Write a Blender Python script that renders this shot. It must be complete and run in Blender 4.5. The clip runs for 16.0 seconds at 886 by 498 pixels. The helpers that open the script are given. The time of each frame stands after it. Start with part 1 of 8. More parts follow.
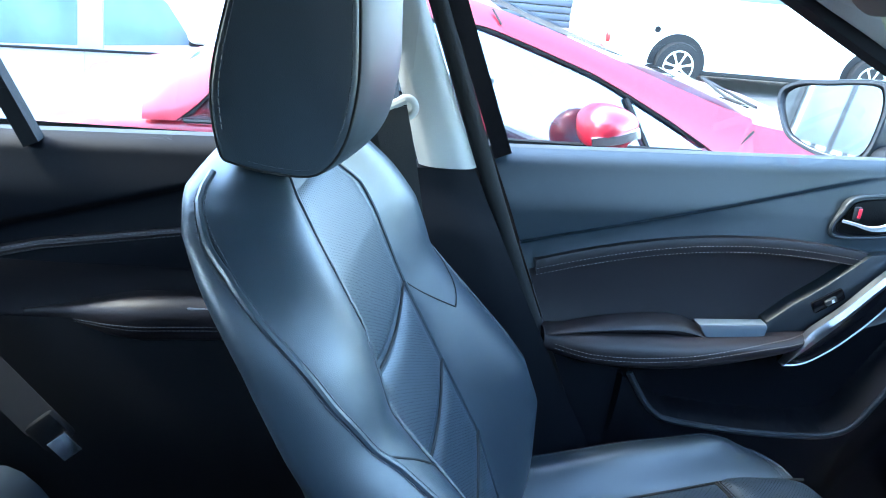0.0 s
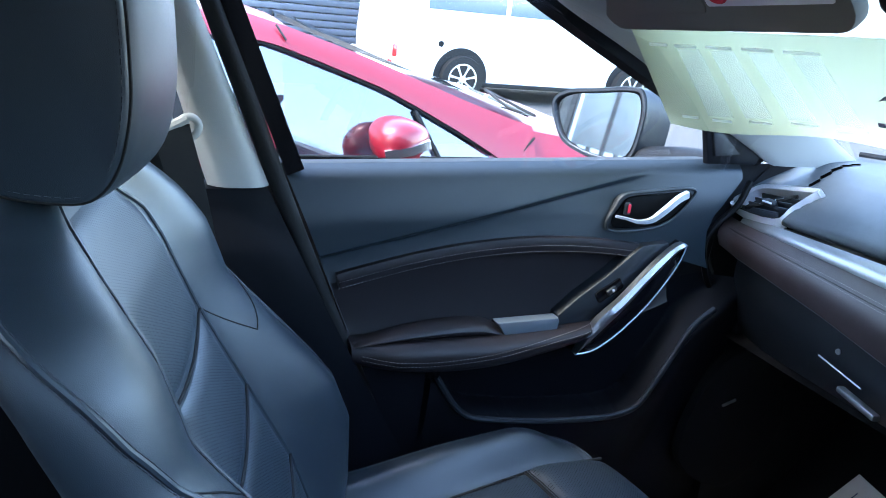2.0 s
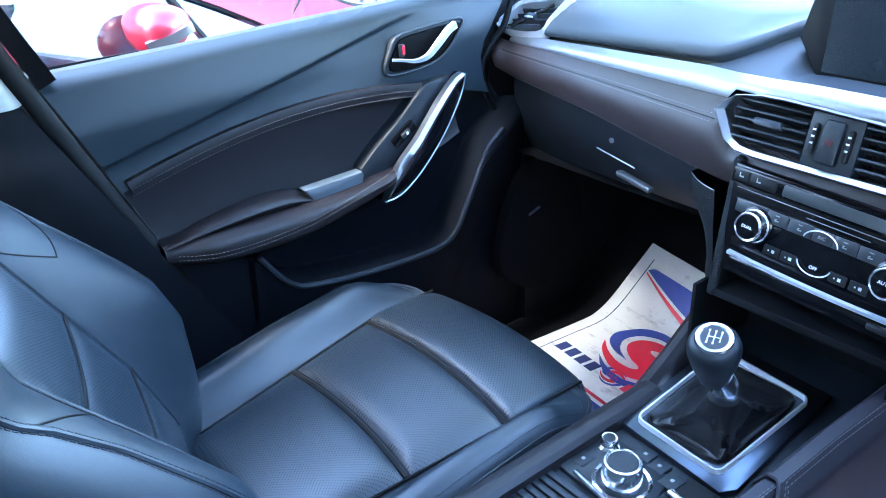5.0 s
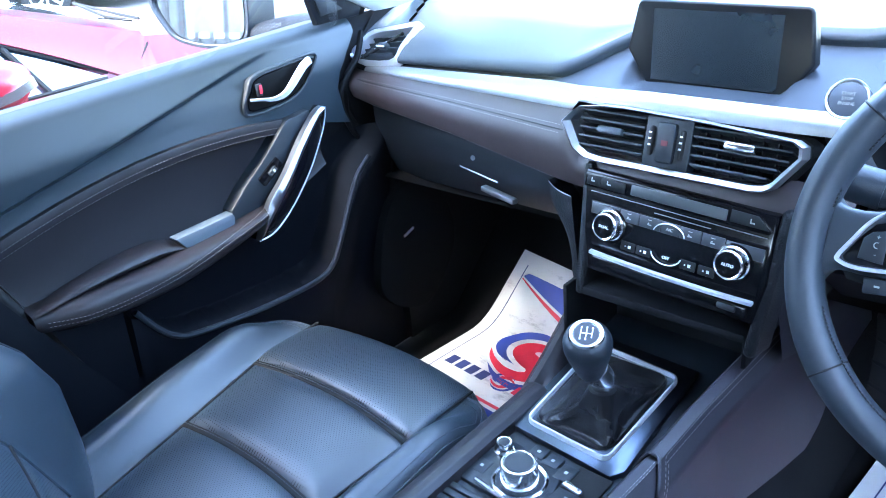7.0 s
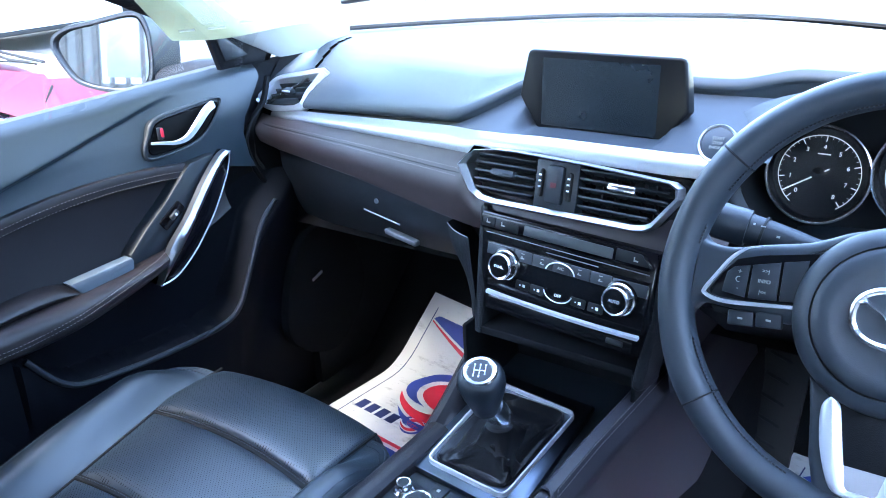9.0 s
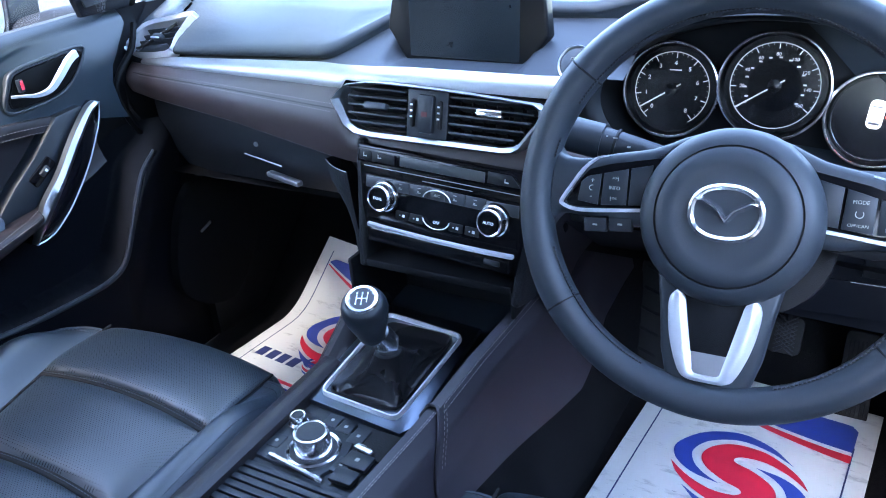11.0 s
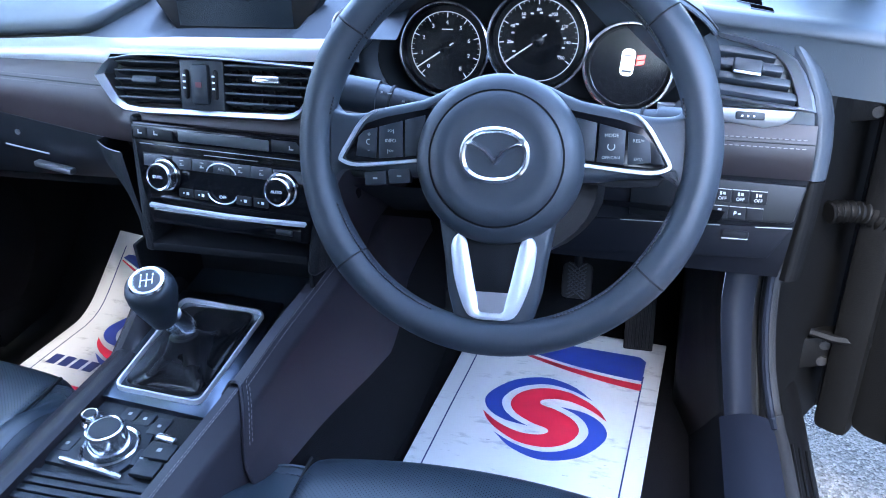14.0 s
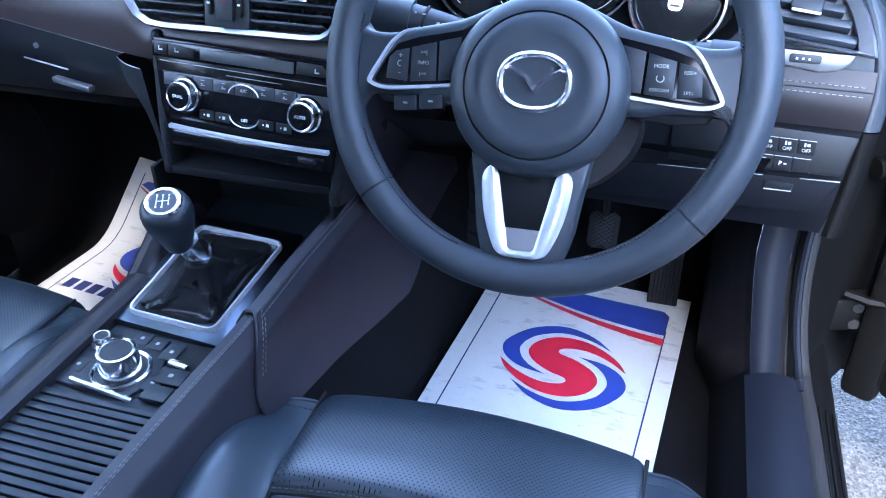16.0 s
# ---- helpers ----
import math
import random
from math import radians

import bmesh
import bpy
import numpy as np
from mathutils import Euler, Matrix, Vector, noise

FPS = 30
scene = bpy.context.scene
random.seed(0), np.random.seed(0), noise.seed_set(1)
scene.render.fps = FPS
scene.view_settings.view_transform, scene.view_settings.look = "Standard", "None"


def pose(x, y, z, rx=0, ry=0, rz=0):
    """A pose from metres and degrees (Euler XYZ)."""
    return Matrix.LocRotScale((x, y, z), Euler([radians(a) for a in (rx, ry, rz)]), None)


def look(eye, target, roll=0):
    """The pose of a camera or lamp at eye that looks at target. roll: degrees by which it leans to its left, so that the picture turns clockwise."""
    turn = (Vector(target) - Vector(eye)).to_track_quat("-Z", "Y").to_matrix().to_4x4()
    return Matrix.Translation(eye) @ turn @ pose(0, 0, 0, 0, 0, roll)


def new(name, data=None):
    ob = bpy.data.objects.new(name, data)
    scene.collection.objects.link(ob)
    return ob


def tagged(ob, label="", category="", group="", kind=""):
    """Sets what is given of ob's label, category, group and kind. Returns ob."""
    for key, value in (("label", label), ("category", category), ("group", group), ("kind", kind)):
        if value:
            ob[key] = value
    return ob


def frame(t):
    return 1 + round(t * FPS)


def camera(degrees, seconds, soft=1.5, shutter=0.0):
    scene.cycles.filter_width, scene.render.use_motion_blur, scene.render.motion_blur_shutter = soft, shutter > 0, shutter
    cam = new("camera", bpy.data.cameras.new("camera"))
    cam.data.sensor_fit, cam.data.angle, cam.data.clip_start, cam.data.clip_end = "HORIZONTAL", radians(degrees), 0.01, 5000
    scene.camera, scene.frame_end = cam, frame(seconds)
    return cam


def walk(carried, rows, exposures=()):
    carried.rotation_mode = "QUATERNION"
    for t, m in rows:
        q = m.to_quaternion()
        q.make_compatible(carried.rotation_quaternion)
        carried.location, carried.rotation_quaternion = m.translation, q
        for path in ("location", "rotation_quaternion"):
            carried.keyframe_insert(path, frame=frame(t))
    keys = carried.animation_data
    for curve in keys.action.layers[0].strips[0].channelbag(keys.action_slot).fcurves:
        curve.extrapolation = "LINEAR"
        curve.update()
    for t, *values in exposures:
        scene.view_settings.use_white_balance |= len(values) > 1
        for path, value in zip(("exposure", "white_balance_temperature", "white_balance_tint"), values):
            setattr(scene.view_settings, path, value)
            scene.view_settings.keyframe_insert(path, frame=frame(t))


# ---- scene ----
cam = camera(58.2, 16.0, soft=1.0)
PATH = [
    (0, (0.336, -0.610, 1.100), (-1.525, -0.353, 0.416), 5.63),
    (0.5, (0.334, -0.602, 1.104), (-1.523, -0.218, 0.470), 5.33),
    (1, (0.332, -0.599, 1.099), (-1.512, -0.114, 0.498), 4.99),
    (1.5, (0.329, -0.596, 1.098), (-1.477, 0.022, 0.502), 5.40),
    (2, (0.336, -0.604, 1.099), (-1.426, 0.126, 0.497), 5.99),
    (2.5, (0.339, -0.605, 1.100), (-1.382, 0.198, 0.476), 5.92),
    (3, (0.343, -0.607, 1.100), (-1.333, 0.268, 0.446), 4.75),
    (3.5, (0.352, -0.606, 1.103), (-1.260, 0.318, 0.366), 2.48),
    (4, (0.361, -0.604, 1.105), (-1.210, 0.348, 0.314), 1.06),
    (4.5, (0.365, -0.600, 1.102), (-1.130, 0.398, 0.226), -0.58),
    (4.7, (0.366, -0.600, 1.100), (-1.100, 0.424, 0.206), -1.52),
    (6.8, (0.390, -0.607, 1.116), (-0.870, 0.659, 0.215), -5.86),
    (7, (0.389, -0.611, 1.118), (-0.851, 0.690, 0.242), -5.33),
    (7.5, (0.397, -0.606, 1.116), (-0.823, 0.774, 0.336), -3.99),
    (8, (0.408, -0.607, 1.112), (-0.788, 0.820, 0.381), -3.36),
    (8.2, (0.406, -0.603, 1.120), (-0.772, 0.835, 0.385), -3.04),
    (10.3, (0.460, -0.601, 1.104), (-0.537, 0.900, 0.236), -4.76),
    (10.5, (0.459, -0.607, 1.104), (-0.507, 0.909, 0.229), -4.52),
    (11, (0.467, -0.605, 1.099), (-0.438, 0.929, 0.189), -4.34),
    (11.5, (0.480, -0.608, 1.106), (-0.370, 0.965, 0.210), -3.38),
    (12, (0.485, -0.606, 1.108), (-0.260, 1.049, 0.269), -2.42),
    (12.5, (0.488, -0.608, 1.101), (-0.177, 1.093, 0.285), -1.87),
    (13, (0.495, -0.612, 1.091), (-0.118, 1.082, 0.223), -1.90),
    (13.5, (0.497, -0.610, 1.084), (-0.052, 1.085, 0.176), -2.52),
    (14, (0.498, -0.605, 1.073), (0.014, 1.080, 0.111), -2.84),
    (14.5, (0.499, -0.605, 1.070), (0.017, 1.053, 0.059), -3.09),
    (15, (0.499, -0.603, 1.068), (0.011, 1.015, -0.002), -3.33),
    (15.5, (0.497, -0.598, 1.061), (-0.002, 1.010, -0.018), -2.63),
    (16, (0.483, -0.586, 1.043), (-0.029, 1.025, -0.025), -0.75),
]
walk(cam, [(t, look(eye, target, roll)) for t, eye, target, roll in PATH], [(0, 5.21, 6000, -2), (1.5, 4.73, 6250, 4), (2.5, 4.20, 6250, 7), (3.5, 4.60, 6050, 5), (4.5, 5.16, 5800, 4), (6.8, 5.77, 6050, 6), (7.5, 5.80, 6150, 7), (8.2, 5.66, 6150, 7), (10.5, 5.05, 6250, 11), (12, 5.11, 6150, 12), (14, 5.17, 6000, 12), (16, 5.19, 5950, 13)])

# ---- world and sun ----
world = bpy.data.worlds.new("sky")
scene.world = world
world.use_nodes = True
wn = world.node_tree.nodes
sky = wn.new("ShaderNodeTexSky")
sky.sky_type = "NISHITA"
sky.sun_disc = False
sky.sun_elevation = radians(53)
sky.sun_rotation = radians(186)
world.node_tree.links.new(sky.outputs[0], wn["Background"].inputs[0])
wn["Background"].inputs[1].default_value = 0.15
sun = new("sun", bpy.data.lights.new("sun", "SUN"))
sun.data.energy = 0.32
sun.data.angle = radians(10)
sun.data.color = (1.0, 0.96, 0.9)
sun.matrix_world = look((-0.3, -3.0, 4.0), (0, 0, 0))


# ---- materials ----
def material(name, color, rough=0.5, metal=0.0, grain=0.0, size=400.0, vary=0.15, coat=0.0, spec=0.5, wide=6.0, wear=0.0):
    """A surface with fine relief, and colour and gloss that vary at two scales."""
    m = bpy.data.materials.new(name)
    m.use_nodes = True
    n, l = m.node_tree.nodes, m.node_tree.links
    b = n["Principled BSDF"]
    b.inputs["Roughness"].default_value = rough
    b.inputs["Metallic"].default_value = metal
    b.inputs["Coat Weight"].default_value = coat
    b.inputs["Coat Roughness"].default_value = 0.05
    b.inputs["Specular IOR Level"].default_value = spec
    at = n.new("ShaderNodeTexCoord")
    big = n.new("ShaderNodeTexNoise")
    big.inputs["Scale"].default_value = wide
    big.inputs["Detail"].default_value = 5
    l.new(at.outputs["Object"], big.inputs["Vector"])
    ramp = n.new("ShaderNodeMixRGB")
    ramp.inputs[1].default_value = (*[c * (1 - vary) for c in color], 1)
    ramp.inputs[2].default_value = (*[min(1, c * (1 + vary)) for c in color], 1)
    l.new(big.outputs[0], ramp.inputs[0])
    l.new(ramp.outputs[0], b.inputs["Base Color"])
    rr = n.new("ShaderNodeMapRange")
    rr.inputs[3].default_value = max(0.02, rough * (1 - 0.18 - wear))
    rr.inputs[4].default_value = min(1, rough * (1 + 0.18 + wear))
    l.new(big.outputs[0], rr.inputs[0])
    l.new(rr.outputs[0], b.inputs["Roughness"])
    if grain:
        fine = n.new("ShaderNodeTexVoronoi")
        fine.inputs["Scale"].default_value = size
        l.new(at.outputs["Object"], fine.inputs["Vector"])
        bump = n.new("ShaderNodeBump")
        bump.inputs["Strength"].default_value = grain
        bump.inputs["Distance"].default_value = 0.001
        l.new(fine.outputs["Distance"], bump.inputs["Height"])
        l.new(bump.outputs[0], b.inputs["Normal"])
    return m


def perforated(name, color, rough, pitch=0.0062, radius=0.27):
    """Leather with rows of small staggered holes, laid in the x-y plane of the object."""
    m = material(name, color, rough, grain=0.15, size=900)
    n, l = m.node_tree.nodes, m.node_tree.links
    b = n["Principled BSDF"]
    at = n.new("ShaderNodeTexCoord")
    cut = n.new("ShaderNodeSeparateXYZ")
    l.new(at.outputs["Object"], cut.inputs[0])

    def op(kind, a, c=None):
        k = n.new("ShaderNodeMath")
        k.operation = kind
        for i, v in enumerate((a, c)):
            if v is None:
                continue
            if isinstance(v, (int, float)):
                k.inputs[i].default_value = v
            else:
                l.new(v, k.inputs[i])
        return k.outputs[0]
    zy = op("ADD", cut.outputs[1], op("MULTIPLY", cut.outputs[2], -1.0))
    u, v = op("DIVIDE", cut.outputs[0], pitch), op("DIVIDE", zy, pitch)
    p, q = op("ADD", u, v), op("SUBTRACT", u, v)
    fp, fq = op("SUBTRACT", op("FRACT", p), 0.5), op("SUBTRACT", op("FRACT", q), 0.5)
    r = op("SQRT", op("ADD", op("MULTIPLY", fp, fp), op("MULTIPLY", fq, fq)))
    hole = op("LESS_THAN", r, radius)
    mix = n.new("ShaderNodeMixRGB")
    old = b.inputs["Base Color"].links[0].from_socket
    l.new(hole, mix.inputs[0])
    l.new(old, mix.inputs[1])
    mix.inputs[2].default_value = (0.004, 0.004, 0.004, 1)
    l.new(mix.outputs[0], b.inputs["Base Color"])
    sp = n.new("ShaderNodeMapRange")
    sp.inputs[3].default_value, sp.inputs[4].default_value = 1.0, 0.05
    l.new(hole, sp.inputs[0])
    l.new(sp.outputs[0], b.inputs["Specular IOR Level"])
    return m


def glass(name, tint=(1, 1, 1), see=0.92, shine=0.045):
    m = bpy.data.materials.new(name)
    m.use_nodes = True
    n, l = m.node_tree.nodes, m.node_tree.links
    n.remove(n["Principled BSDF"])
    t, g, x, f = n.new("ShaderNodeBsdfTransparent"), n.new("ShaderNodeBsdfGlossy"), n.new("ShaderNodeMixShader"), n.new("ShaderNodeLayerWeight")
    t.inputs[0].default_value = (*[c * see for c in tint], 1)
    g.inputs["Roughness"].default_value = 0.01
    p, s = n.new("ShaderNodeMath"), n.new("ShaderNodeMath")
    p.operation, s.operation = "POWER", "MULTIPLY_ADD"
    p.inputs[1].default_value = 5.0
    s.inputs[1].default_value, s.inputs[2].default_value = 0.85 - shine, shine
    l.new(f.outputs["Facing"], p.inputs[0])
    l.new(p.outputs[0], s.inputs[0])
    l.new(s.outputs[0], x.inputs[0])
    l.new(t.outputs[0], x.inputs[1])
    l.new(g.outputs[0], x.inputs[2])
    l.new(x.outputs[0], n["Material Output"].inputs[0])
    return m


def glowing(name, color, strength):
    m = material(name, color, 0.4)
    b = m.node_tree.nodes["Principled BSDF"]
    b.inputs["Emission Color"].default_value = (*color, 1)
    b.inputs["Emission Strength"].default_value = strength
    return m


LEATHER = material("black_leather", (0.0185, 0.0275, 0.0370), 0.40, grain=0.12, size=1600, wear=0.12, spec=0.8)
WHEEL = material("matte_leather", (0.027, 0.034, 0.042), 0.45, grain=0.10, size=1600, wear=0.1)
PERF = perforated("perforated_leather", (0.017, 0.026, 0.0355), 0.40, pitch=0.0052, radius=0.155)
BROWN = material("brown_leather", (0.0118, 0.0092, 0.0108), 0.44, grain=0.15, size=1500, spec=0.42)
# front door top, lightened: light from the windscreen is in the colour
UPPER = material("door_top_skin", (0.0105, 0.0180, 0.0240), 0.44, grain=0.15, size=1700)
TUNNEL = material("console_leather", (0.021, 0.0185, 0.0240), 0.46, grain=0.15, size=1500, spec=0.5)
BRIGHT = material("bright_plating", (0.78, 0.80, 0.84), 0.30, metal=0.55, vary=0.05)
PAD = material("soft_dash_skin", (0.032, 0.041, 0.049), 0.56, grain=0.2, size=1400, spec=0.34)
BAND = material("brown_dash_leather", (0.030, 0.021, 0.022), 0.48, grain=0.15, size=1500, spec=0.6)
STRIP = material("brushed_strip", (0.38, 0.395, 0.41), 0.44, metal=1.0, vary=0.05, wide=3)
PLASTIC = material("soft_black_plastic", (0.008, 0.012, 0.0165), 0.46, grain=0.15, size=1800)
DARK = material("dark_plastic", (0.0062, 0.0068, 0.0080), 0.62, grain=0.2, size=1500, spec=0.16)
GLOSS = material("gloss_black", (0.004, 0.004, 0.005), 0.15, spec=0.25)
RUBBER = material("rubber", (0.009, 0.009, 0.009), 0.7, grain=0.2, spec=0.3)
SMOOTH = material("smooth_black_plastic", (0.006, 0.007, 0.008), 0.46, grain=0.08, size=1600, spec=0.25)
SLOT = material("slot_shade_black", (0.0008, 0.0008, 0.0008), 1.0, spec=0.0)
# black plastic darkened to hold shade that nothing in the scene casts
LOWER = material("shaded_black_plastic", (0.0034, 0.0040, 0.0058), 0.55, grain=0.15, size=1500, spec=0.10)
GRAPHITE = material("graphite_plate", (0.085, 0.100, 0.125), 0.30, metal=1.0, vary=0.1, wide=12)
DULL = material("dull_silver", (0.24, 0.25, 0.265), 0.48, metal=1.0, vary=0.05)
CHROME = material("chrome", (0.92, 0.93, 0.95), 0.20, metal=1.0, vary=0.05)
SATIN = material("satin_silver", (0.48, 0.50, 0.53), 0.36, metal=1.0, vary=0.05, grain=0.05, size=2000)
# near-black for seals, and in place of shade round the driver's doorway
BLACK = material("seal_and_shade_black", (0.002, 0.002, 0.002), 0.6, grain=0.2, spec=0.12)
GREY = material("pale_grey_trim", (0.36, 0.36, 0.33), 0.65, grain=0.15, size=900, vary=0.05)
CLOTH = material("headlining", (0.40, 0.41, 0.41), 0.95, grain=0.4, size=1500, vary=0.06)
CARPET = material("black_carpet", (0.008, 0.008, 0.009), 0.95, grain=1.0, size=900, vary=0.4, spec=0.1)
PAPER = material("mat_paper", (0.60, 0.595, 0.575), 0.5, vary=0.05, wide=12)


def soil(m, color, scale, low, high, amount):
    """Scattered dirty smears of their own shape over a material."""
    n, l = m.node_tree.nodes, m.node_tree.links
    b = n["Principled BSDF"]
    at, mp, tx, rg, mx = n.new("ShaderNodeTexCoord"), n.new("ShaderNodeMapping"), n.new("ShaderNodeTexNoise"), n.new("ShaderNodeMapRange"), n.new("ShaderNodeMixRGB")
    mp.inputs["Rotation"].default_value = (0, 0, 0.5)
    mp.inputs["Scale"].default_value = (1.0, 3.2, 1.0)
    tx.inputs["Scale"].default_value = scale
    tx.inputs["Detail"].default_value = 9
    tx.inputs["Roughness"].default_value = 0.7
    rg.inputs[1].default_value, rg.inputs[2].default_value, rg.inputs[4].default_value = low, high, amount
    l.new(at.outputs["Object"], mp.inputs[0])
    l.new(mp.outputs[0], tx.inputs["Vector"])
    l.new(tx.outputs[0], rg.inputs[0])
    l.new(rg.outputs[0], mx.inputs[0])
    l.new(b.inputs["Base Color"].links[0].from_socket, mx.inputs[1])
    mx.inputs[2].default_value = (*color, 1)
    l.new(mx.outputs[0], b.inputs["Base Color"])


soil(PAPER, (0.16, 0.16, 0.16), 14, 0.555, 0.72, 0.8)
soil(PAPER, (0.10, 0.10, 0.10), 45, 0.64, 0.70, 0.6)
BLUE = material("printed_blue", (0.03, 0.055, 0.28), 0.5, vary=0.12, wide=30)
NAVY = material("printed_navy", (0.02, 0.03, 0.12), 0.5)
RED = material("printed_red", (0.62, 0.02, 0.05), 0.5, vary=0.12, wide=30)
THREAD = material("pale_thread", (0.20, 0.185, 0.18), 0.8)
DTHREAD = material("dark_thread", (0.05, 0.055, 0.065), 0.7)
WHITEMARK = material("white_marking", (0.75, 0.76, 0.78), 0.6)
WEB = material("black_webbing", (0.006, 0.006, 0.0065), 0.7, grain=0.8, size=1500)
SCREEN = material("dark_screen", (0.009, 0.013, 0.016), 0.17, vary=0.6, wide=14)
DIAL = material("dial_black", (0.008, 0.008, 0.009), 0.25)
GLASS = glass("clear_glass")
REDPAINT = material("red_car_paint", (0.21, 0.006, 0.016), 0.34, metal=0.1, coat=0.35, vary=0.03)
WHITEPAINT = material("white_car_paint", (0.80, 0.80, 0.80), 0.3, coat=1.0, vary=0.02)
NET = material("net_curtain", (0.20, 0.20, 0.19), 0.35, vary=0.2, wide=6)
TINT = glass("tinted_glass", (0.50, 0.66, 0.74), 0.40, 0.20)
BODY = material("dark_body_paint", (0.02, 0.019, 0.017), 0.2, coat=1.0)


# ---- mesh tools ----
def part(name, bm, mat, parent=None, label="", smooth=True):
    me = bpy.data.meshes.new(name)
    bmesh.ops.recalc_face_normals(bm, faces=bm.faces)
    level = bm.faces.layers.int.get("level")
    for f in bm.faces:
        f.smooth = smooth and not (level and f[level])
    bm.to_mesh(me)
    bm.free()
    me.materials.append(mat)
    if smooth:
        me.set_sharp_from_angle(angle=radians(38))
    ob = new(name, me)
    if parent:
        ob.parent = parent
    return tagged(ob, label)


def thing(name, label, category, at=(0, 0, 0), group="", kind=""):
    ob = new(name)
    ob.empty_display_size = 0.05
    return tagged(ob, label, category, group, kind)


def curve(pts, n=24, closed=False):
    """A smooth line through a few points."""
    p = [np.array(q, float) for q in pts]
    k = len(p)
    out = []
    for i in range(k if closed else k - 1):
        a = p[(i - 1) % k] if closed or i else 2 * p[0] - p[1]
        b, c = p[i], p[(i + 1) % k]
        d = p[(i + 2) % k] if closed or i + 2 < k else 2 * p[-1] - p[-2]
        for j in range(n):
            t = j / n
            out.append(0.5 * (2 * b + (c - a) * t + (2 * a - 5 * b + 4 * c - d) * t * t + (3 * b - a - 3 * c + d) * t ** 3))
    if not closed:
        out.append(p[-1])
    return out


def skin(rings, closed=True, caps=True, bm=None):
    """Quads between rings of equal length."""
    bm = bm or bmesh.new()
    vs = [[bm.verts.new(tuple(q)) for q in r] for r in rings]
    k = len(rings[0])
    for a, b in zip(vs, vs[1:]):
        for i in range(k if closed else k - 1):
            j = (i + 1) % k
            try:
                bm.faces.new((a[i], a[j], b[j], b[i]))
            except ValueError:
                pass
    if caps and closed:
        bm.faces.new(vs[0])
        bm.faces.new(vs[-1])
    return bm


def sweep(path, profile, up=(0, 0, 1), closed=False, caps=True, scale=None, bm=None):
    """A profile of (side, up) pairs carried along a path."""
    path = [Vector(q) for q in path]
    rings = []
    k = len(path)
    for i, p in enumerate(path):
        d = (path[(i + 1) % k] - path[i - 1]) if closed or 0 < i < k - 1 else (path[1] - path[0] if i == 0 else path[-1] - path[-2])
        d.normalize()
        s = d.cross(Vector(up)).normalized()
        u = s.cross(d)
        f = scale(i / (k - 1)) if scale else 1.0
        rings.append([p + s * (a * f) + u * (b * f) for a, b in profile])
    if closed:
        rings.append(rings[0])
        bm = skin(rings, True, False, bm)
        bmesh.ops.remove_doubles(bm, verts=bm.verts, dist=1e-6)
        return bm
    return skin(rings, True, caps, bm)


def circle(r, n=10, r2=None):
    return [(r * math.cos(2 * math.pi * i / n), (r2 or r) * math.sin(2 * math.pi * i / n)) for i in range(n)]


def tube(path, r, n=8, closed=False, bm=None, up=(0, 0, 1), scale=None):
    return sweep(path, circle(r, n), up, closed, True, scale, bm)


def lathe(profile, m, n=32, bm=None, caps=True):
    """Turn (radius, height) pairs about the z axis of m."""
    rings = [[m @ Vector((r * math.cos(2 * math.pi * i / n), r * math.sin(2 * math.pi * i / n), h)) for i in range(n)] for r, h in profile]
    return skin(rings, True, caps, bm)


def slab(outline, m, thick, bevel=0.0, bm=None, seg=2):
    """An outline in the x-y plane of m, as a plate that is thick along z, its upper edge rounded."""
    bm = bm or bmesh.new()
    rings = [[m @ Vector((x, y, -thick)) for x, y in outline]]
    if bevel:
        o = np.array(outline, float)
        d1, d2 = np.roll(o, -1, 0) - o, o - np.roll(o, 1, 0)
        d1 /= np.linalg.norm(d1, axis=1)[:, None] + 1e-12
        d2 /= np.linalg.norm(d2, axis=1)[:, None] + 1e-12
        t = d1 + d2
        t /= np.linalg.norm(t, axis=1)[:, None] + 1e-12
        inw = np.stack([-t[:, 1], t[:, 0]], 1)
        area = np.sum(o[:, 0] * np.roll(o[:, 1], -1) - np.roll(o[:, 0], -1) * o[:, 1])
        if area < 0:
            inw = -inw
        for k in range(seg + 1):
            a = math.pi / 2 * k / seg
            q = o + inw * (bevel * (1 - math.cos(a)))
            rings.append([m @ Vector((x, y, -bevel + bevel * math.sin(a))) for x, y in q])
    else:
        rings.append([m @ Vector((x, y, 0)) for x, y in outline])
    bm = skin(rings, True, True, bm)
    level = bm.faces.layers.int.get("level") or bm.faces.layers.int.new("level")
    bm.faces.ensure_lookup_table()
    bm.faces[-1][level] = bm.faces[-2][level] = 1
    return bm


def box(size, m=None, bevel=0.0, seg=2, bm=None):
    """A block round the origin of m with rounded edges."""
    b2 = bmesh.new()
    bmesh.ops.create_cube(b2, size=1.0, matrix=Matrix.Diagonal((*size, 1)))
    level = b2.faces.layers.int.new("level")
    for f in b2.faces:
        f[level] = 1
    if bevel:
        made = bmesh.ops.bevel(b2, geom=b2.edges[:], offset=bevel, segments=seg, profile=0.5, affect="EDGES")
        for f in made["faces"]:
            f[level] = 0
    if m is not None:
        bmesh.ops.transform(b2, matrix=m, verts=b2.verts)
    if bm is None:
        return b2
    me = bpy.data.meshes.new("tmp")
    b2.to_mesh(me)
    b2.free()
    bm.from_mesh(me)
    bpy.data.meshes.remove(me)
    return bm


def sheet(f, us, vs, bm=None):
    """A grid surface f(u, v) -> point."""
    return skin([[f(u, v) for u in us] for v in vs], False, False, bm)


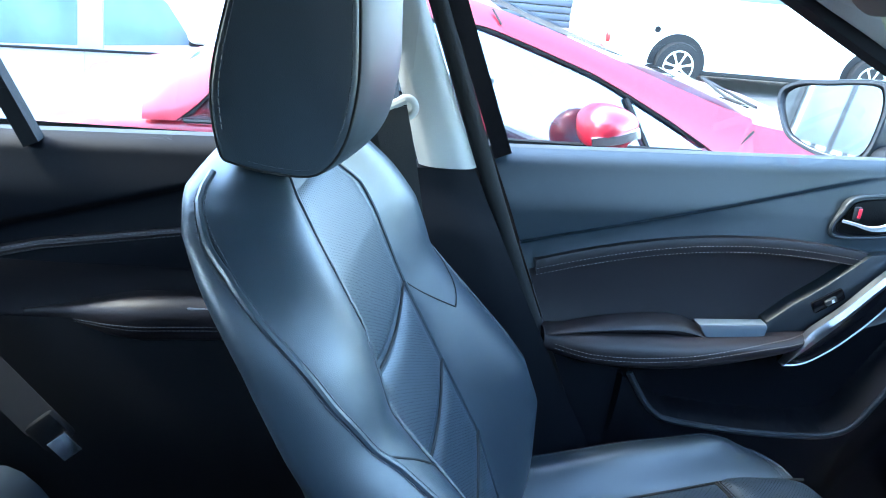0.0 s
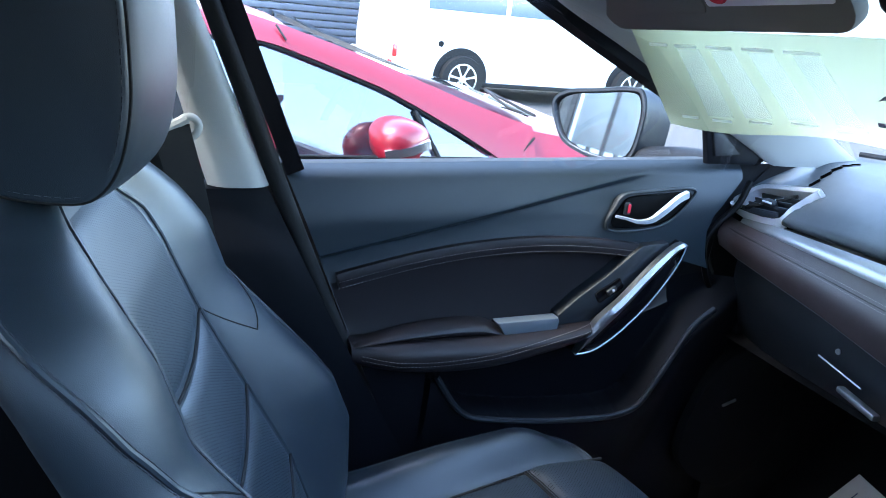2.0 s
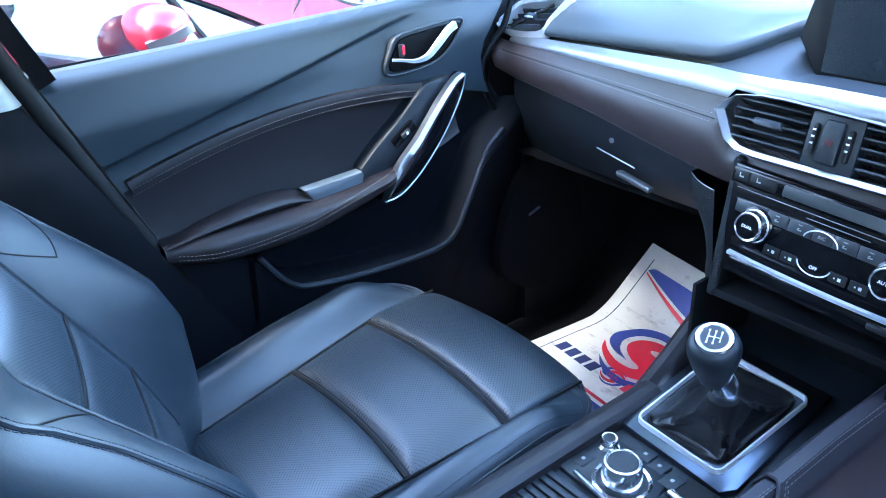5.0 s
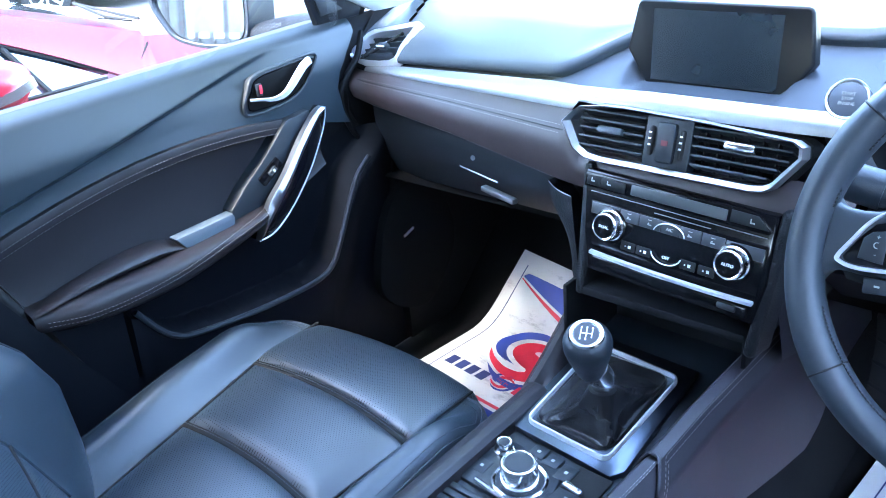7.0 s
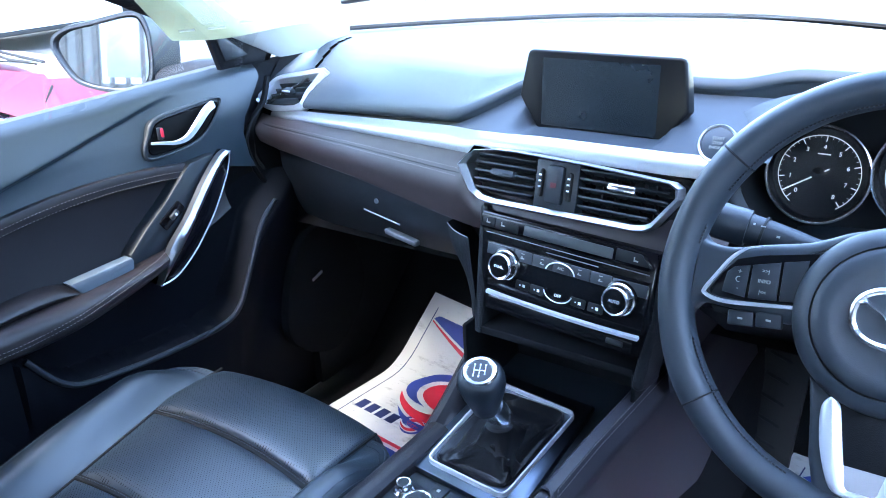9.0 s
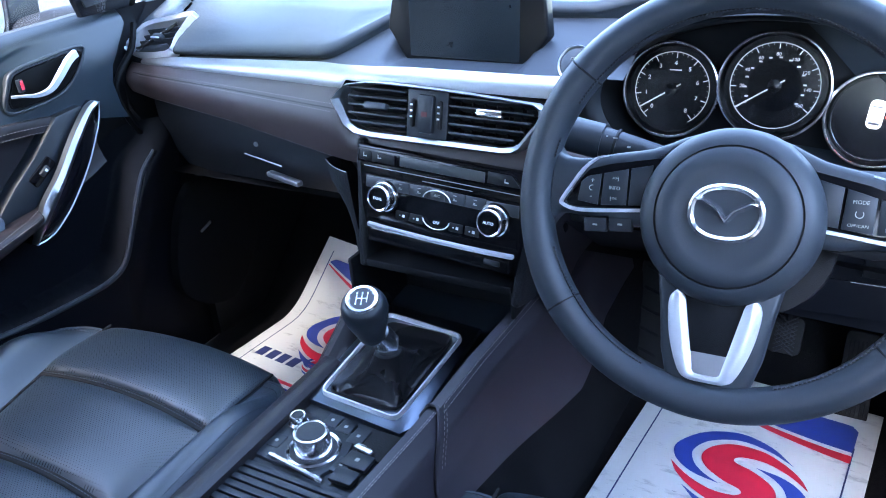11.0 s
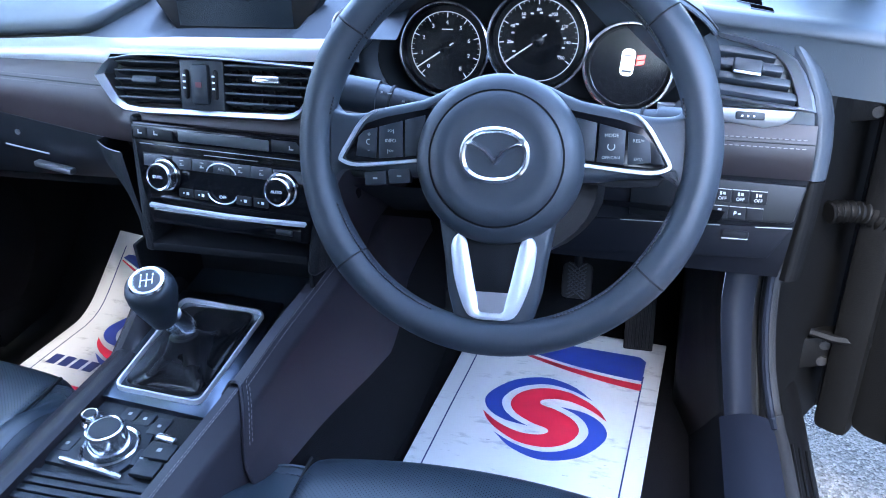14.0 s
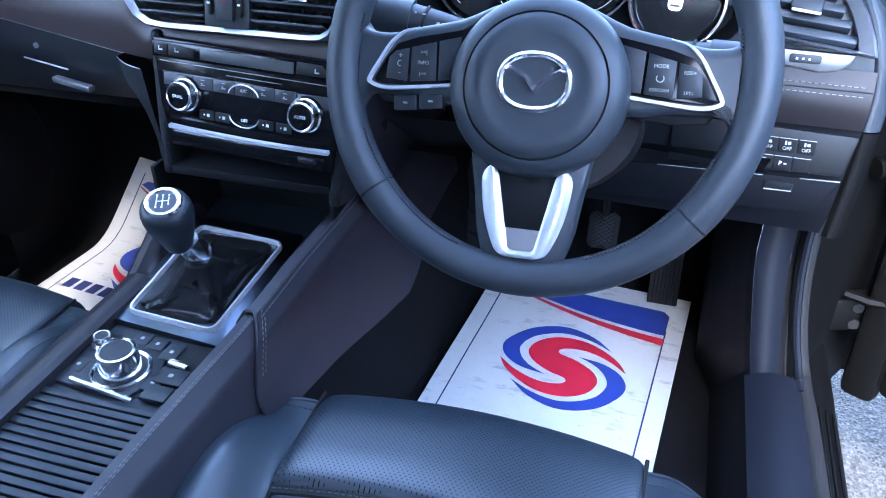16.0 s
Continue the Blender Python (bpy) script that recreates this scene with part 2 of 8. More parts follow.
def solid(bm, thick):
    """Give an open sheet its thickness."""
    bmesh.ops.recalc_face_normals(bm, faces=bm.faces)
    bmesh.ops.solidify(bm, geom=bm.faces[:], thickness=thick)
    return bm


def rrect(w, h, r, n=5, cx=0.0, cy=0.0):
    out = []
    for sx, sy, a0 in ((1, 1, 0), (-1, 1, 90), (-1, -1, 180), (1, -1, 270)):
        for i in range(n + 1):
            a = radians(a0 + 90 * i / n)
            out.append((cx + sx * (w / 2 - r) + r * math.cos(a), cy + sy * (h / 2 - r) + r * math.sin(a)))
    return out


def frame_from(p, xdir, up):
    """A pose with its x axis along xdir and its z axis as near up as can be."""
    x = Vector(xdir).normalized()
    y = Vector(up).cross(x).normalized()
    z = x.cross(y)
    return Matrix(((x.x, y.x, z.x, p[0]), (x.y, y.y, z.y, p[1]), (x.z, y.z, z.z, p[2]), (0, 0, 0, 1)))


def text(name, body, size, m, mat, parent, depth=0.0004, align="CENTER", spacing=1.0):
    cu = bpy.data.curves.new(name, "FONT")
    cu.body, cu.size, cu.extrude, cu.align_x, cu.align_y = body, size, depth, align, "CENTER"
    cu.space_character = spacing
    cu.resolution_u = 3
    tmp = new(name + "_tmp", cu)
    bpy.context.view_layer.update()
    me = bpy.data.meshes.new_from_object(tmp)
    bpy.data.objects.remove(tmp)
    bpy.data.curves.remove(cu)
    me.transform(m)
    me.materials.clear()
    me.materials.append(mat)
    ob = new(name, me)
    ob.parent = parent
    return ob


def stitches(name, path, mat, parent, length=0.004, gap=0.0022, r=0.0007, up=(0, 0, 1), label=""):
    """A row of short raised stitches along a path."""
    p = np.array([tuple(q) for q in path])
    seg = np.linalg.norm(np.diff(p, axis=0), axis=1)
    run = np.concatenate([[0], np.cumsum(seg)])
    bm = bmesh.new()
    s = 0.0
    while s + length < run[-1]:
        a = [np.interp(s, run, p[:, k]) for k in range(3)]
        b = [np.interp(s + length, run, p[:, k]) for k in range(3)]
        tube([a, b], r, 5, bm=bm, up=up)
        s += length + gap
    return part(name, bm, mat, parent, label)


def bars(name, rows, m, mat, parent, thick=0.0004):
    """Small marks, each (x, y, width, height), on a face."""
    bm = bmesh.new()
    for x, y, w, h in rows:
        slab([(x - w / 2, y - h / 2), (x + w / 2, y - h / 2), (x + w / 2, y + h / 2), (x - w / 2, y + h / 2)], m, thick, bm=bm)
    return part(name, bm, mat, parent, smooth=False)


def lerp(x, xs, ys):
    return float(np.interp(x, xs, ys))


def smoothstep(x, a, b):
    t = min(1, max(0, (x - a) / (b - a)))
    return t * t * (3 - 2 * t)


# ---- cabin shell ----
def floor_height(x, y):
    if x < 0:
        d = y - 0.47
        return 0.198 + (0.0 if d < 0 else 0.86 * (d * d / 0.16 if d < 0.08 else d - 0.04))
    return 0.225 + max(0, y - 0.66) * 0.8


def build_floor():
    bm = sheet(lambda u, v: (-0.688 - 0.02 * u, 0.38 + 0.68 * u, 0.21 + 0.50 * v), np.linspace(0, 1, 8), np.linspace(0, 1, 8))
    tagged(part("wall_left", solid(bm, 0.02), DARK), "black kick panel in the passenger footwell", "wall", kind="structure")
    bm = sheet(lambda u, v: (u, v, floor_height(u, v) + 0.002 * noise.noise(Vector((u * 9, v * 9, 0)))), np.linspace(-0.70, 0.60, 40), np.linspace(-1.5, 1.05, 60))
    tagged(part("floor", solid(bm, 0.02), CARPET), "black carpeted car floor with sloping toe boards", "floor", kind="structure")
    bm = box((1.34, 0.03, 0.5), pose(-0.05, 1.02, 0.60), 0.005)
    tagged(part("wall_front", bm, CARPET), "black carpeted bulkhead under the dashboard", "wall", kind="structure")


def build_cowl():
    bm = sheet(lambda u, v: (-0.78 + 1.56 * u, 0.60 + 0.50 * v, 0.868 - 0.03 * v), np.linspace(0, 1, 6), np.linspace(0, 1, 6))
    tagged(part("cowl", solid(bm, 0.02), RUBBER), "black cowl panel below the windscreen", "cowl", kind="structure")


def build_roof():
    # headlining with its turned-down front edge
    def f(u, v):
        return (u, v, 1.25 + 0.05 * (1 - (u / 0.62) ** 2) - 0.09 * smoothstep(v, 0.0, 0.42) - 0.08 * smoothstep(-v, 0.9, 1.7))
    bm = sheet(f, np.linspace(-0.60, 0.60, 20), np.linspace(-1.7, 0.03, 30))
    tagged(part("ceiling", solid(bm, 0.03), CLOTH), "pale grey cloth headlining of the car", "headlining", kind="structure")
    bm = sheet(lambda u, v: (u * 1.06, v, f(u, v)[2] + 0.055), np.linspace(-0.60, 0.60, 20), np.linspace(-1.75, 0.06, 30))
    tagged(part("roof", solid(bm, 0.02), BODY), "dark painted car roof", "roof", kind="structure")


def belt(y):
    return 0.865 + (y + 0.403) * 0.031


def pillar(name, path, profile, mat, parent, label=""):
    return part(name, sweep(path, profile, up=(1, 0, 0)), mat, parent, label)


def build_pillars():
    b = thing("center_pillar", "pale grey upper pillar trim over a black plastic lower trim", "pillar trim")
    # upper trim: four-sided, leaning back and inwards as it rises
    def outline(z):
        k = (z - 0.842) / 0.21
        y0, y1 = -0.512 - 0.066 * k, -0.434 - 0.088 * k
        x0 = -0.672 + 0.10 * max(0, (z - 0.95)) * 1.3
        c = []
        for s in np.linspace(0, 1, 9):
            bulge = 0.016 * (1 - (2 * s - 1) ** 4)
            c.append((x0 + bulge - 0.016, y0 + (y1 - y0) * s, z))
        return c + [(x0 - 0.05, y1, z), (x0 - 0.05, y0, z)]
    part("upper_trim", skin([outline(z) for z in np.linspace(0.842, 1.28, 14)]), GREY, b, "pale grey upper trim")
    def lower(z):
        k = (0.842 - z) / 0.42
        y0, y1 = -0.60 + 0.10 * k, -0.437 + 0.20 * k + 0.02 * k * k
        x0 = -0.668 + 0.02 * math.sin(min(1, k) * math.pi)
        ledge = 0.012 * smoothstep(z, 0.772, 0.80)
        c = [(x0 - ledge + 0.010 * (1 - (2 * s - 1) ** 4) - 0.01, y0 + (y1 - y0) * s, z) for s in np.linspace(0, 1, 9)]
        return c + [(x0 - 0.06, y1, z), (x0 - 0.06, y0, z)]
    part("lower_trim", skin([lower(z) for z in np.linspace(0.30, 0.839, 26)]), LOWER, b, "black plastic lower trim")
    # rubber door seals and the black window frame in front of the trim
    seal = [(-0.690, -0.421 - 0.40 * (z - 0.842), z) for z in np.linspace(0.842, 1.28, 10)]
    low = [(-0.690, -0.421 + 0.40 * (0.842 - z) + 0.12 * (0.842 - z) ** 2, z) for z in np.linspace(0.30, 0.835, 12)]
    part("door_seal", sweep(low + seal, circle(0.012, 10, 0.009), up=(1, 0, 0)), RUBBER, b, "black rubber door seal")
    # belt guide: ring, adjuster and webbing
    belt_thing = thing("seat_belt", "black webbing belt hanging from a pale grey guide on the pillar", "seat belt")
    c = Vector((-0.640, -0.536, 0.924))
    hook = [c + Vector((0.002, 0.011 * math.cos(a) - 0.002, 0.012 * math.sin(a))) for a in np.linspace(-1.9, 2.3, 18)]
    bm = tube(hook, 0.0048, 10, up=(1, 0, 0))
    tube([c + Vector((0.0, -0.050, -0.004)), c + Vector((0.002, -0.025, -0.002)), c + Vector((0.002, -0.004, 0.010))], 0.0062, 8, bm=bm, up=(1, 0, 0))
    part("guide_ring", bm, GREY, belt_thing, "pale grey plastic guide ring")
    part("adjuster", sweep(curve([c + Vector((-0.004, -0.030, 0.004)), c + Vector((-0.008, -0.036, 0.06)), c + Vector((-0.012, -0.050, 0.13))], 6), [(-0.011, -0.004), (0.011, -0.004), (0.009, 0.006), (-0.009, 0.006)], up=(1, 0, 0)), GREY, belt_thing)
    part("adjuster_rail", sweep(curve([c + Vector((-0.014, -0.036, -0.01)), c + Vector((-0.017, -0.046, 0.09)), c + Vector((-0.02, -0.07, 0.2))], 6), [(-0.014, -0.003), (0.014, -0.003), (0.013, 0.003), (-0.013, 0.003)], up=(1, 0, 0)), PLASTIC, belt_thing)
    web = curve([c + Vector((0.003, -0.022, 0.000)), c + Vector((0.006, -0.020, -0.010)), c + Vector((0.002, -0.003, -0.078)), c + Vector((-0.004, 0.02, -0.20)), c + Vector((-0.008, 0.05, -0.42))], 8)
    part("webbing", sweep(web, [(-0.021, -0.0012), (0.021, -0.0012), (0.021, 0.0012), (-0.021, 0.0012)], up=(1, 0, 0)), WEB, belt_thing)
    # front pillars
    for side in (-1, 1):
        t = thing("front_pillar", "pale grey front pillar trim beside the windscreen", "pillar trim", group="front pillars")
        rear = curve([(side * 0.694, 0.405, 0.884), (side * 0.692, 0.372, 0.899), (side * 0.690, 0.300, 0.934), (side * 0.686, 0.250, 0.957), (side * 0.652, 0.080, 1.040), (side * 0.607, -0.080, 1.105), (side * 0.562, -0.220, 1.170)], 8)
        ahead = curve([(side * (0.708 - 0.15 * v), 0.625 - 0.598 * v, 0.884 + 0.26 * v) for v in (0.0, 0.12, 0.30, 0.42, 0.65, 0.85, 1.0)], 8)
        def face(u, v):
            i = min(int(v * (len(rear) - 1)), len(rear) - 2)
            f = v * (len(rear) - 1) - i
            a, b = rear[i] + (rear[i + 1] - rear[i]) * f, ahead[i] + (ahead[i + 1] - ahead[i]) * f
            q = a + (b - a) * u
            swell = 0.014 * math.sin(math.pi * u) ** 0.6
            return (q[0] - side * swell, q[1] - 0.4 * swell, q[2])
        bm = sheet(face, np.linspace(0, 1, 15), np.linspace(0, 1, 40))
        skin([[(q[0], q[1], q[2]) for q in rear], [(q[0] + side * 0.03, q[1] + 0.01, q[2]) for q in rear]], False, False, bm)
        part("trim", bm, GREY, t)
        out = [q + np.array((side * 0.030, -0.006, 0.004)) for q in rear]
        part("window_seal", tube(out, 0.012, 8), RUBBER, t, "black rubber seal along the window")


def build_glass():
    # windscreen
    def f(u, v):
        w = 0.72 - 0.15 * v
        return (u * w, 0.895 - 0.81 * v - 0.265 * u * u * (1 - 0.8 * v), 0.905 + 0.26 * v - 0.03 * u * u * (1 - v))
    ws = thing("window_1", "clear laminated windscreen", "windscreen", kind="structure")
    p = part("pane", sheet(f, np.linspace(-1, 1, 17), np.linspace(0, 1, 9)), GLASS, ws)
    p.visible_shadow = False
    edge = [(q[0], q[1] - 0.006, 0.912 - 0.055 * max(0, q[0]) ** 1.3 - 0.02 * max(0, -q[0] - 0.3)) for q in (f(u, 0.0) for u in np.linspace(-1, 1, 50))]
    part("lower_seal", sweep(edge, circle(0.005, 6)), BLACK, ws, "black seal at the foot of the windscreen")
    # side panes on the far side
    for name, y0, y1, top0, top1 in (("window_2", -0.40, 0.30, 1.22, 0.99), ("window_3", -1.25, -0.53, 1.16, 1.22)):
        w = thing(name, "clear side window pane", "window", kind="structure")
        def g(u, v, y0=y0, y1=y1, top0=top0, top1=top1):
            y = y0 + (y1 - y0) * u
            z = belt(y) - 0.05 + (top0 + (top1 - top0) * u - belt(y) + 0.05) * v
            return (-0.725 + 0.16 * max(0, v) * 0.9, y - 0.06 * v * (1 - u), z)
        p = part("pane", sheet(g, np.linspace(0, 1, 8), np.linspace(0, 1, 8)), GLASS, w)
        p.visible_shadow = False
    # upright dark bar of the rear door's window
    f3 = thing("window_frame", "black window frame of the doors", "window frame", kind="structure")
    part("division_bar", sweep([(-0.70, -0.999, 0.835), (-0.695, -1.05, 0.95), (-0.67, -1.10, 1.08), (-0.62, -1.15, 1.18)], [(-0.010, -0.012), (0.010, -0.012), (0.010, 0.012), (-0.010, 0.012)], up=(1, 0, 0)), DARK, f3)
    part("front_door_bar", sweep([(-0.700, -0.402 - 0.415 * (z - 0.865), z) for z in np.linspace(0.86, 1.26, 8)], [(-0.012, -0.016), (0.012, -0.016), (0.012, 0.012), (-0.012, 0.012)], up=(1, 0, 0)), GLOSS, f3)
    part("rear_door_bar", sweep([(-0.705, -0.56 - 0.33 * (z - 0.865), z) for z in np.linspace(0.86, 1.26, 8)], [(-0.018, -0.012), (0.018, -0.012), (0.018, 0.012), (-0.018, 0.012)], up=(1, 0, 0)), DARK, f3)
    top = curve([(-0.62, -1.2, 1.20), (-0.575, -0.6, 1.265), (-0.57, -0.35, 1.235), (-0.645, -0.10, 1.12), (-0.70, 0.25, 0.965)], 8)
    part("roof_rail", tube(top, 0.022, 8), DARK, f3)
    # driver's side behind the open doorway, and the rear end
    # plain unseen sheet in place of rear door and pillar, keeps light off the seat
    bm = sheet(lambda u, v: (0.70, -1.74 + 1.42 * u + 0.10 * (1 - v), 0.18 + 0.98 * v), np.linspace(0, 1, 10), np.linspace(0, 1, 14))
    tagged(part("wall_right", solid(bm, 0.03), DARK), "plain dark sheet, unseen, that blocks light behind the driver", "wall", kind="structure")
    rail = curve([(0.62, -0.6, 1.275), (0.60, -0.2, 1.24), (0.66, 0.05, 1.11), (0.70, 0.25, 1.0)], 8)
    part("driver_roof_rail", tube(rail, 0.03, 10), DARK, f3)
    bm = box((1.3, 0.05, 0.75), pose(0, -1.72, 0.6), 0.01)
    tagged(part("wall_rear", bm, DARK), "dark rear wall of the cabin", "wall", kind="structure")


build_floor()
build_cowl()
build_roof()
build_pillars()
build_glass()


# ---- seats ----
def seat_back(parent, xc, dy, yaw):
    """A front seat's backrest: rings at even heights, with deep side wings round a hollow centre. yaw turns it a little about its middle."""
    HZ = [0.36, 0.44, 0.54, 0.64, 0.74, 0.80, 0.83, 0.86, 0.88, 0.90, 0.915, 0.926, 0.934, 0.938]
    HW = [0.240, 0.258, 0.266, 0.262, 0.252, 0.246, 0.240, 0.228, 0.214, 0.192, 0.165, 0.135, 0.100, 0.062]
    def half(z):
        return lerp(z, HZ, HW)
    def crest_y(z):
        return lerp(z, [0.36, 0.45, 0.543, 0.60, 0.635, 0.69, 0.735, 0.760, 0.79, 0.83, 0.87, 0.90, 0.938], [-0.372, -0.363, -0.366, -0.390, -0.418, -0.468, -0.510, -0.531, -0.541, -0.556, -0.583, -0.608, -0.648])
    def center_y(z):
        return lerp(z, [0.36, 0.45, 0.557, 0.655, 0.75, 0.835, 0.887, 0.915, 0.938], [-0.405, -0.410, -0.450, -0.504, -0.556, -0.596, -0.630, -0.648, -0.664])
    def rear_y(z):
        return lerp(z, [0.36, 0.50, 0.73, 0.82, 0.86, 0.90, 0.92, 0.938], [-0.500, -0.535, -0.604, -0.652, -0.678, -0.705, -0.714, -0.706])
    def at(z, u, sg=1, lift=0.0):
        """u runs from the middle of the front (0) round the wing (0.5 to 0.75) to the middle of the rear (1)."""
        h, f, c, r = half(z), crest_y(z), center_y(z), rear_y(z)
        side = r + 0.45 * (f - r)
        if u <= 0.5:
            s = 1.6 * u
            y = c + (f - c) * smoothstep(s, 0.40, 0.78)
            y += lift
        elif u <= 0.75:
            a = math.pi / 2 * (u - 0.5) / 0.25
            s = 0.8 + 0.2 * math.sin(a)
            y = side + (f - side) * math.cos(a)
            s, y = s + lift * math.sin(a) / h, y + lift * math.cos(a)
        else:
            a = math.pi / 2 * (u - 0.75) / 0.25
            s = max(0.0, math.cos(a)) ** 0.45
            y = side - (side - r) * math.sin(a) ** 0.7
            s, y = s + lift / h * math.cos(a), y - lift * math.sin(a)
        x = sg * s * h
        return (xc + x, y + dy - yaw * x, z)
    def face(x, z, lift=0.0):
        return at(z, min(0.5, abs(x) / half(z) / 1.6), 1 if x >= 0 else -1, lift)
    us = list(np.linspace(0, 0.5, 21)) + list(np.linspace(0.5, 0.75, 13))[1:] + list(np.linspace(0.75, 1, 15))[1:]
    zs = list(np.linspace(0.36, 0.90, 46)) + list(np.linspace(0.905, 0.938, 12))
    body = part("backrest", skin([[at(z, u) for u in us] + [at(z, u, -1) for u in reversed(us[1:-1])] for z in zs]), LEATHER, parent, "black leather backrest with stitched wings")
    # perforated centre: a tall upper panel and three below it, with a tuck between each
    rows = [0.46, 0.557, 0.655, 0.752, 0.908]
    def row(x, k):
        return rows[k] - (0.010 * (1 - (x / 0.112) ** 2) if 0 < k < 4 else 0)
    for k in range(4):
        def panel(u, v, k=k):
            x = 0.110 * u
            lo, hi = row(x, k) + 0.0025, row(x, k + 1) - 0.0025
            z = lo + (hi - lo) * v
            w = 1.0 - (0.35 * smoothstep(z, 0.86, 0.915))
            e = max(abs(u) ** 10, abs(2 * v - 1) ** (7 if k < 3 else 12))
            return face(x * w, z, 0.0095 * (1 - e) - 0.0035)
        part("center_panel", sheet(panel, np.linspace(-1, 1, 29), np.linspace(0, 1, 26)), PERF, parent, "perforated leather centre panel")
        if k < 3:
            part("panel_tuck", tube([face(x, row(x, k + 1), 0.0012) for x in np.linspace(-0.112, 0.112, 26)], 0.0018, 6), RUBBER, parent)
    for sg in (-1, 1):
        edge = [face(sg * 0.113 * (1.0 - 0.35 * smoothstep(z, 0.86, 0.915)), z, 0.0004) for z in np.linspace(0.45, 0.915, 50)]
        part("panel_seam", tube(edge, 0.0026, 8, up=(0, 1, 0.2)), LEATHER, parent)
        # notch between the upper and the lower wing
        notch = [at(lerp(k, [0, 0.5, 1], [0.758, 0.735, 0.700]), lerp(k, [0, 0.5, 1], [0.60, 0.50, 0.40]), sg, 0.0002) for k in np.linspace(0, 1, 18)]
        part("notch_seam", tube(notch, 0.0010, 6, up=(0, 1, 0.2)), RUBBER, parent)
        inner = [at(lerp(k, [0, 1], [0.752, 0.700]), lerp(k, [0, 1], [0.114 / 0.25 / 1.6, 0.40]), sg, 0.0002) for k in np.linspace(0, 1, 10)]
        part("notch_seam", tube(inner, 0.0009, 6, up=(0, 1, 0.2)), RUBBER, parent)
        # twin-needle seams: one round the wing's outer edge, one along its inner edge
        outer = lambda z: lerp(z, [0.40, 0.70, 0.74, 0.80, 0.87, 0.93], [0.560, 0.545, 0.565, 0.655, 0.735, 0.790])
        along = lambda z: lerp(z, [0.40, 0.93], [0.415, 0.425])
        for fn, off in ((outer, 0.016), (along, 0.017)):
            if fn is along and sg < 0:
                continue
            heights = np.linspace(0.42, 0.930, 90)
            part("wing_seam", tube([at(z, fn(z), sg, -0.0004) for z in heights], 0.0032, 8, up=(0, 1, 0.2)), LEATHER, body, "raised seam along the wing")
            for o in (-off, off):
                part("seam_groove", tube([at(z, fn(z) + o * 0.42, sg, -0.0002) for z in heights], 0.0009, 5, up=(0, 1, 0.2)), RUBBER, body)
                stitches("wing_stitching", [at(z, fn(z) + o * (0.6 if fn is along else 0.8), sg, 0.0006) for z in heights], DTHREAD, body, length=0.0042, gap=0.0022, up=(0, 1, 0.2), r=0.0007)


def headrest(parent, xc, dy, yaw):
    """A deep headrest with a flat stitched side and a rounded front."""
    prof = curve([(-0.688, 0.948), (-0.693, 1.0), (-0.681, 1.06), (-0.668, 1.11), (-0.652, 1.145), (-0.622, 1.158), (-0.599, 1.14), (-0.589, 1.09), (-0.585, 1.04), (-0.585, 1.0), (-0.594, 0.957), (-0.613, 0.933), (-0.645, 0.932), (-0.676, 0.938)], 5, True)
    cy, cz = -0.637, 1.045
    def ring(s):
        x = 0.118 * s
        end = max(0.0, (abs(s) - 0.86) / 0.14)
        k = 1 - 0.085 * (1 - math.sqrt(max(0.0, 1 - end * end)))
        bulge = 0.020 * (1 - s * s)
        out = []
        for q in prof:
            y, z = cy + (q[0] - cy) * k, cz + (q[1] - cz) * (1 - (1 - k) * 0.55)
            y += bulge * smoothstep(y, -0.63, -0.59)
            out.append((xc + x * (1 - 0.05 * smoothstep(z, 1.05, 1.16) - 0.06 * smoothstep(-z, -0.99, -0.93)), y + dy - yaw * x, z))
        return out
    ss = [-1, -0.99, -0.97, -0.94, -0.90, -0.86] + list(np.linspace(-0.75, 0.75, 13)) + [0.86, 0.90, 0.94, 0.97, 0.99, 1]
    hr = part("headrest", skin([ring(s) for s in ss]), LEATHER, parent, "black leather headrest")
    for sg in (-1, 1):
        loop = ring(sg * 0.975)
        part("headrest_seam", tube(loop, 0.0014, 6, closed=True, up=(1, 0, 0)), RUBBER, hr)
        inner = [(x + sg * 0.0028, cy + dy - yaw * (x - xc) + (y - cy - dy + yaw * (x - xc)) * 0.90, cz + (z - cz) * 0.955) for x, y, z in loop]
        stitches("headrest_stitching", inner, DTHREAD, hr, length=0.0042, gap=0.0022, up=(1, 0, 0), r=0.0007)
        part("headrest_post", tube([(xc + sg * 0.07, -0.662 + dy, 0.90), (xc + sg * 0.07, -0.655 + dy, 0.945)], 0.006, 10, up=(0, 1, 0)), CHROME, hr, "chrome headrest post")


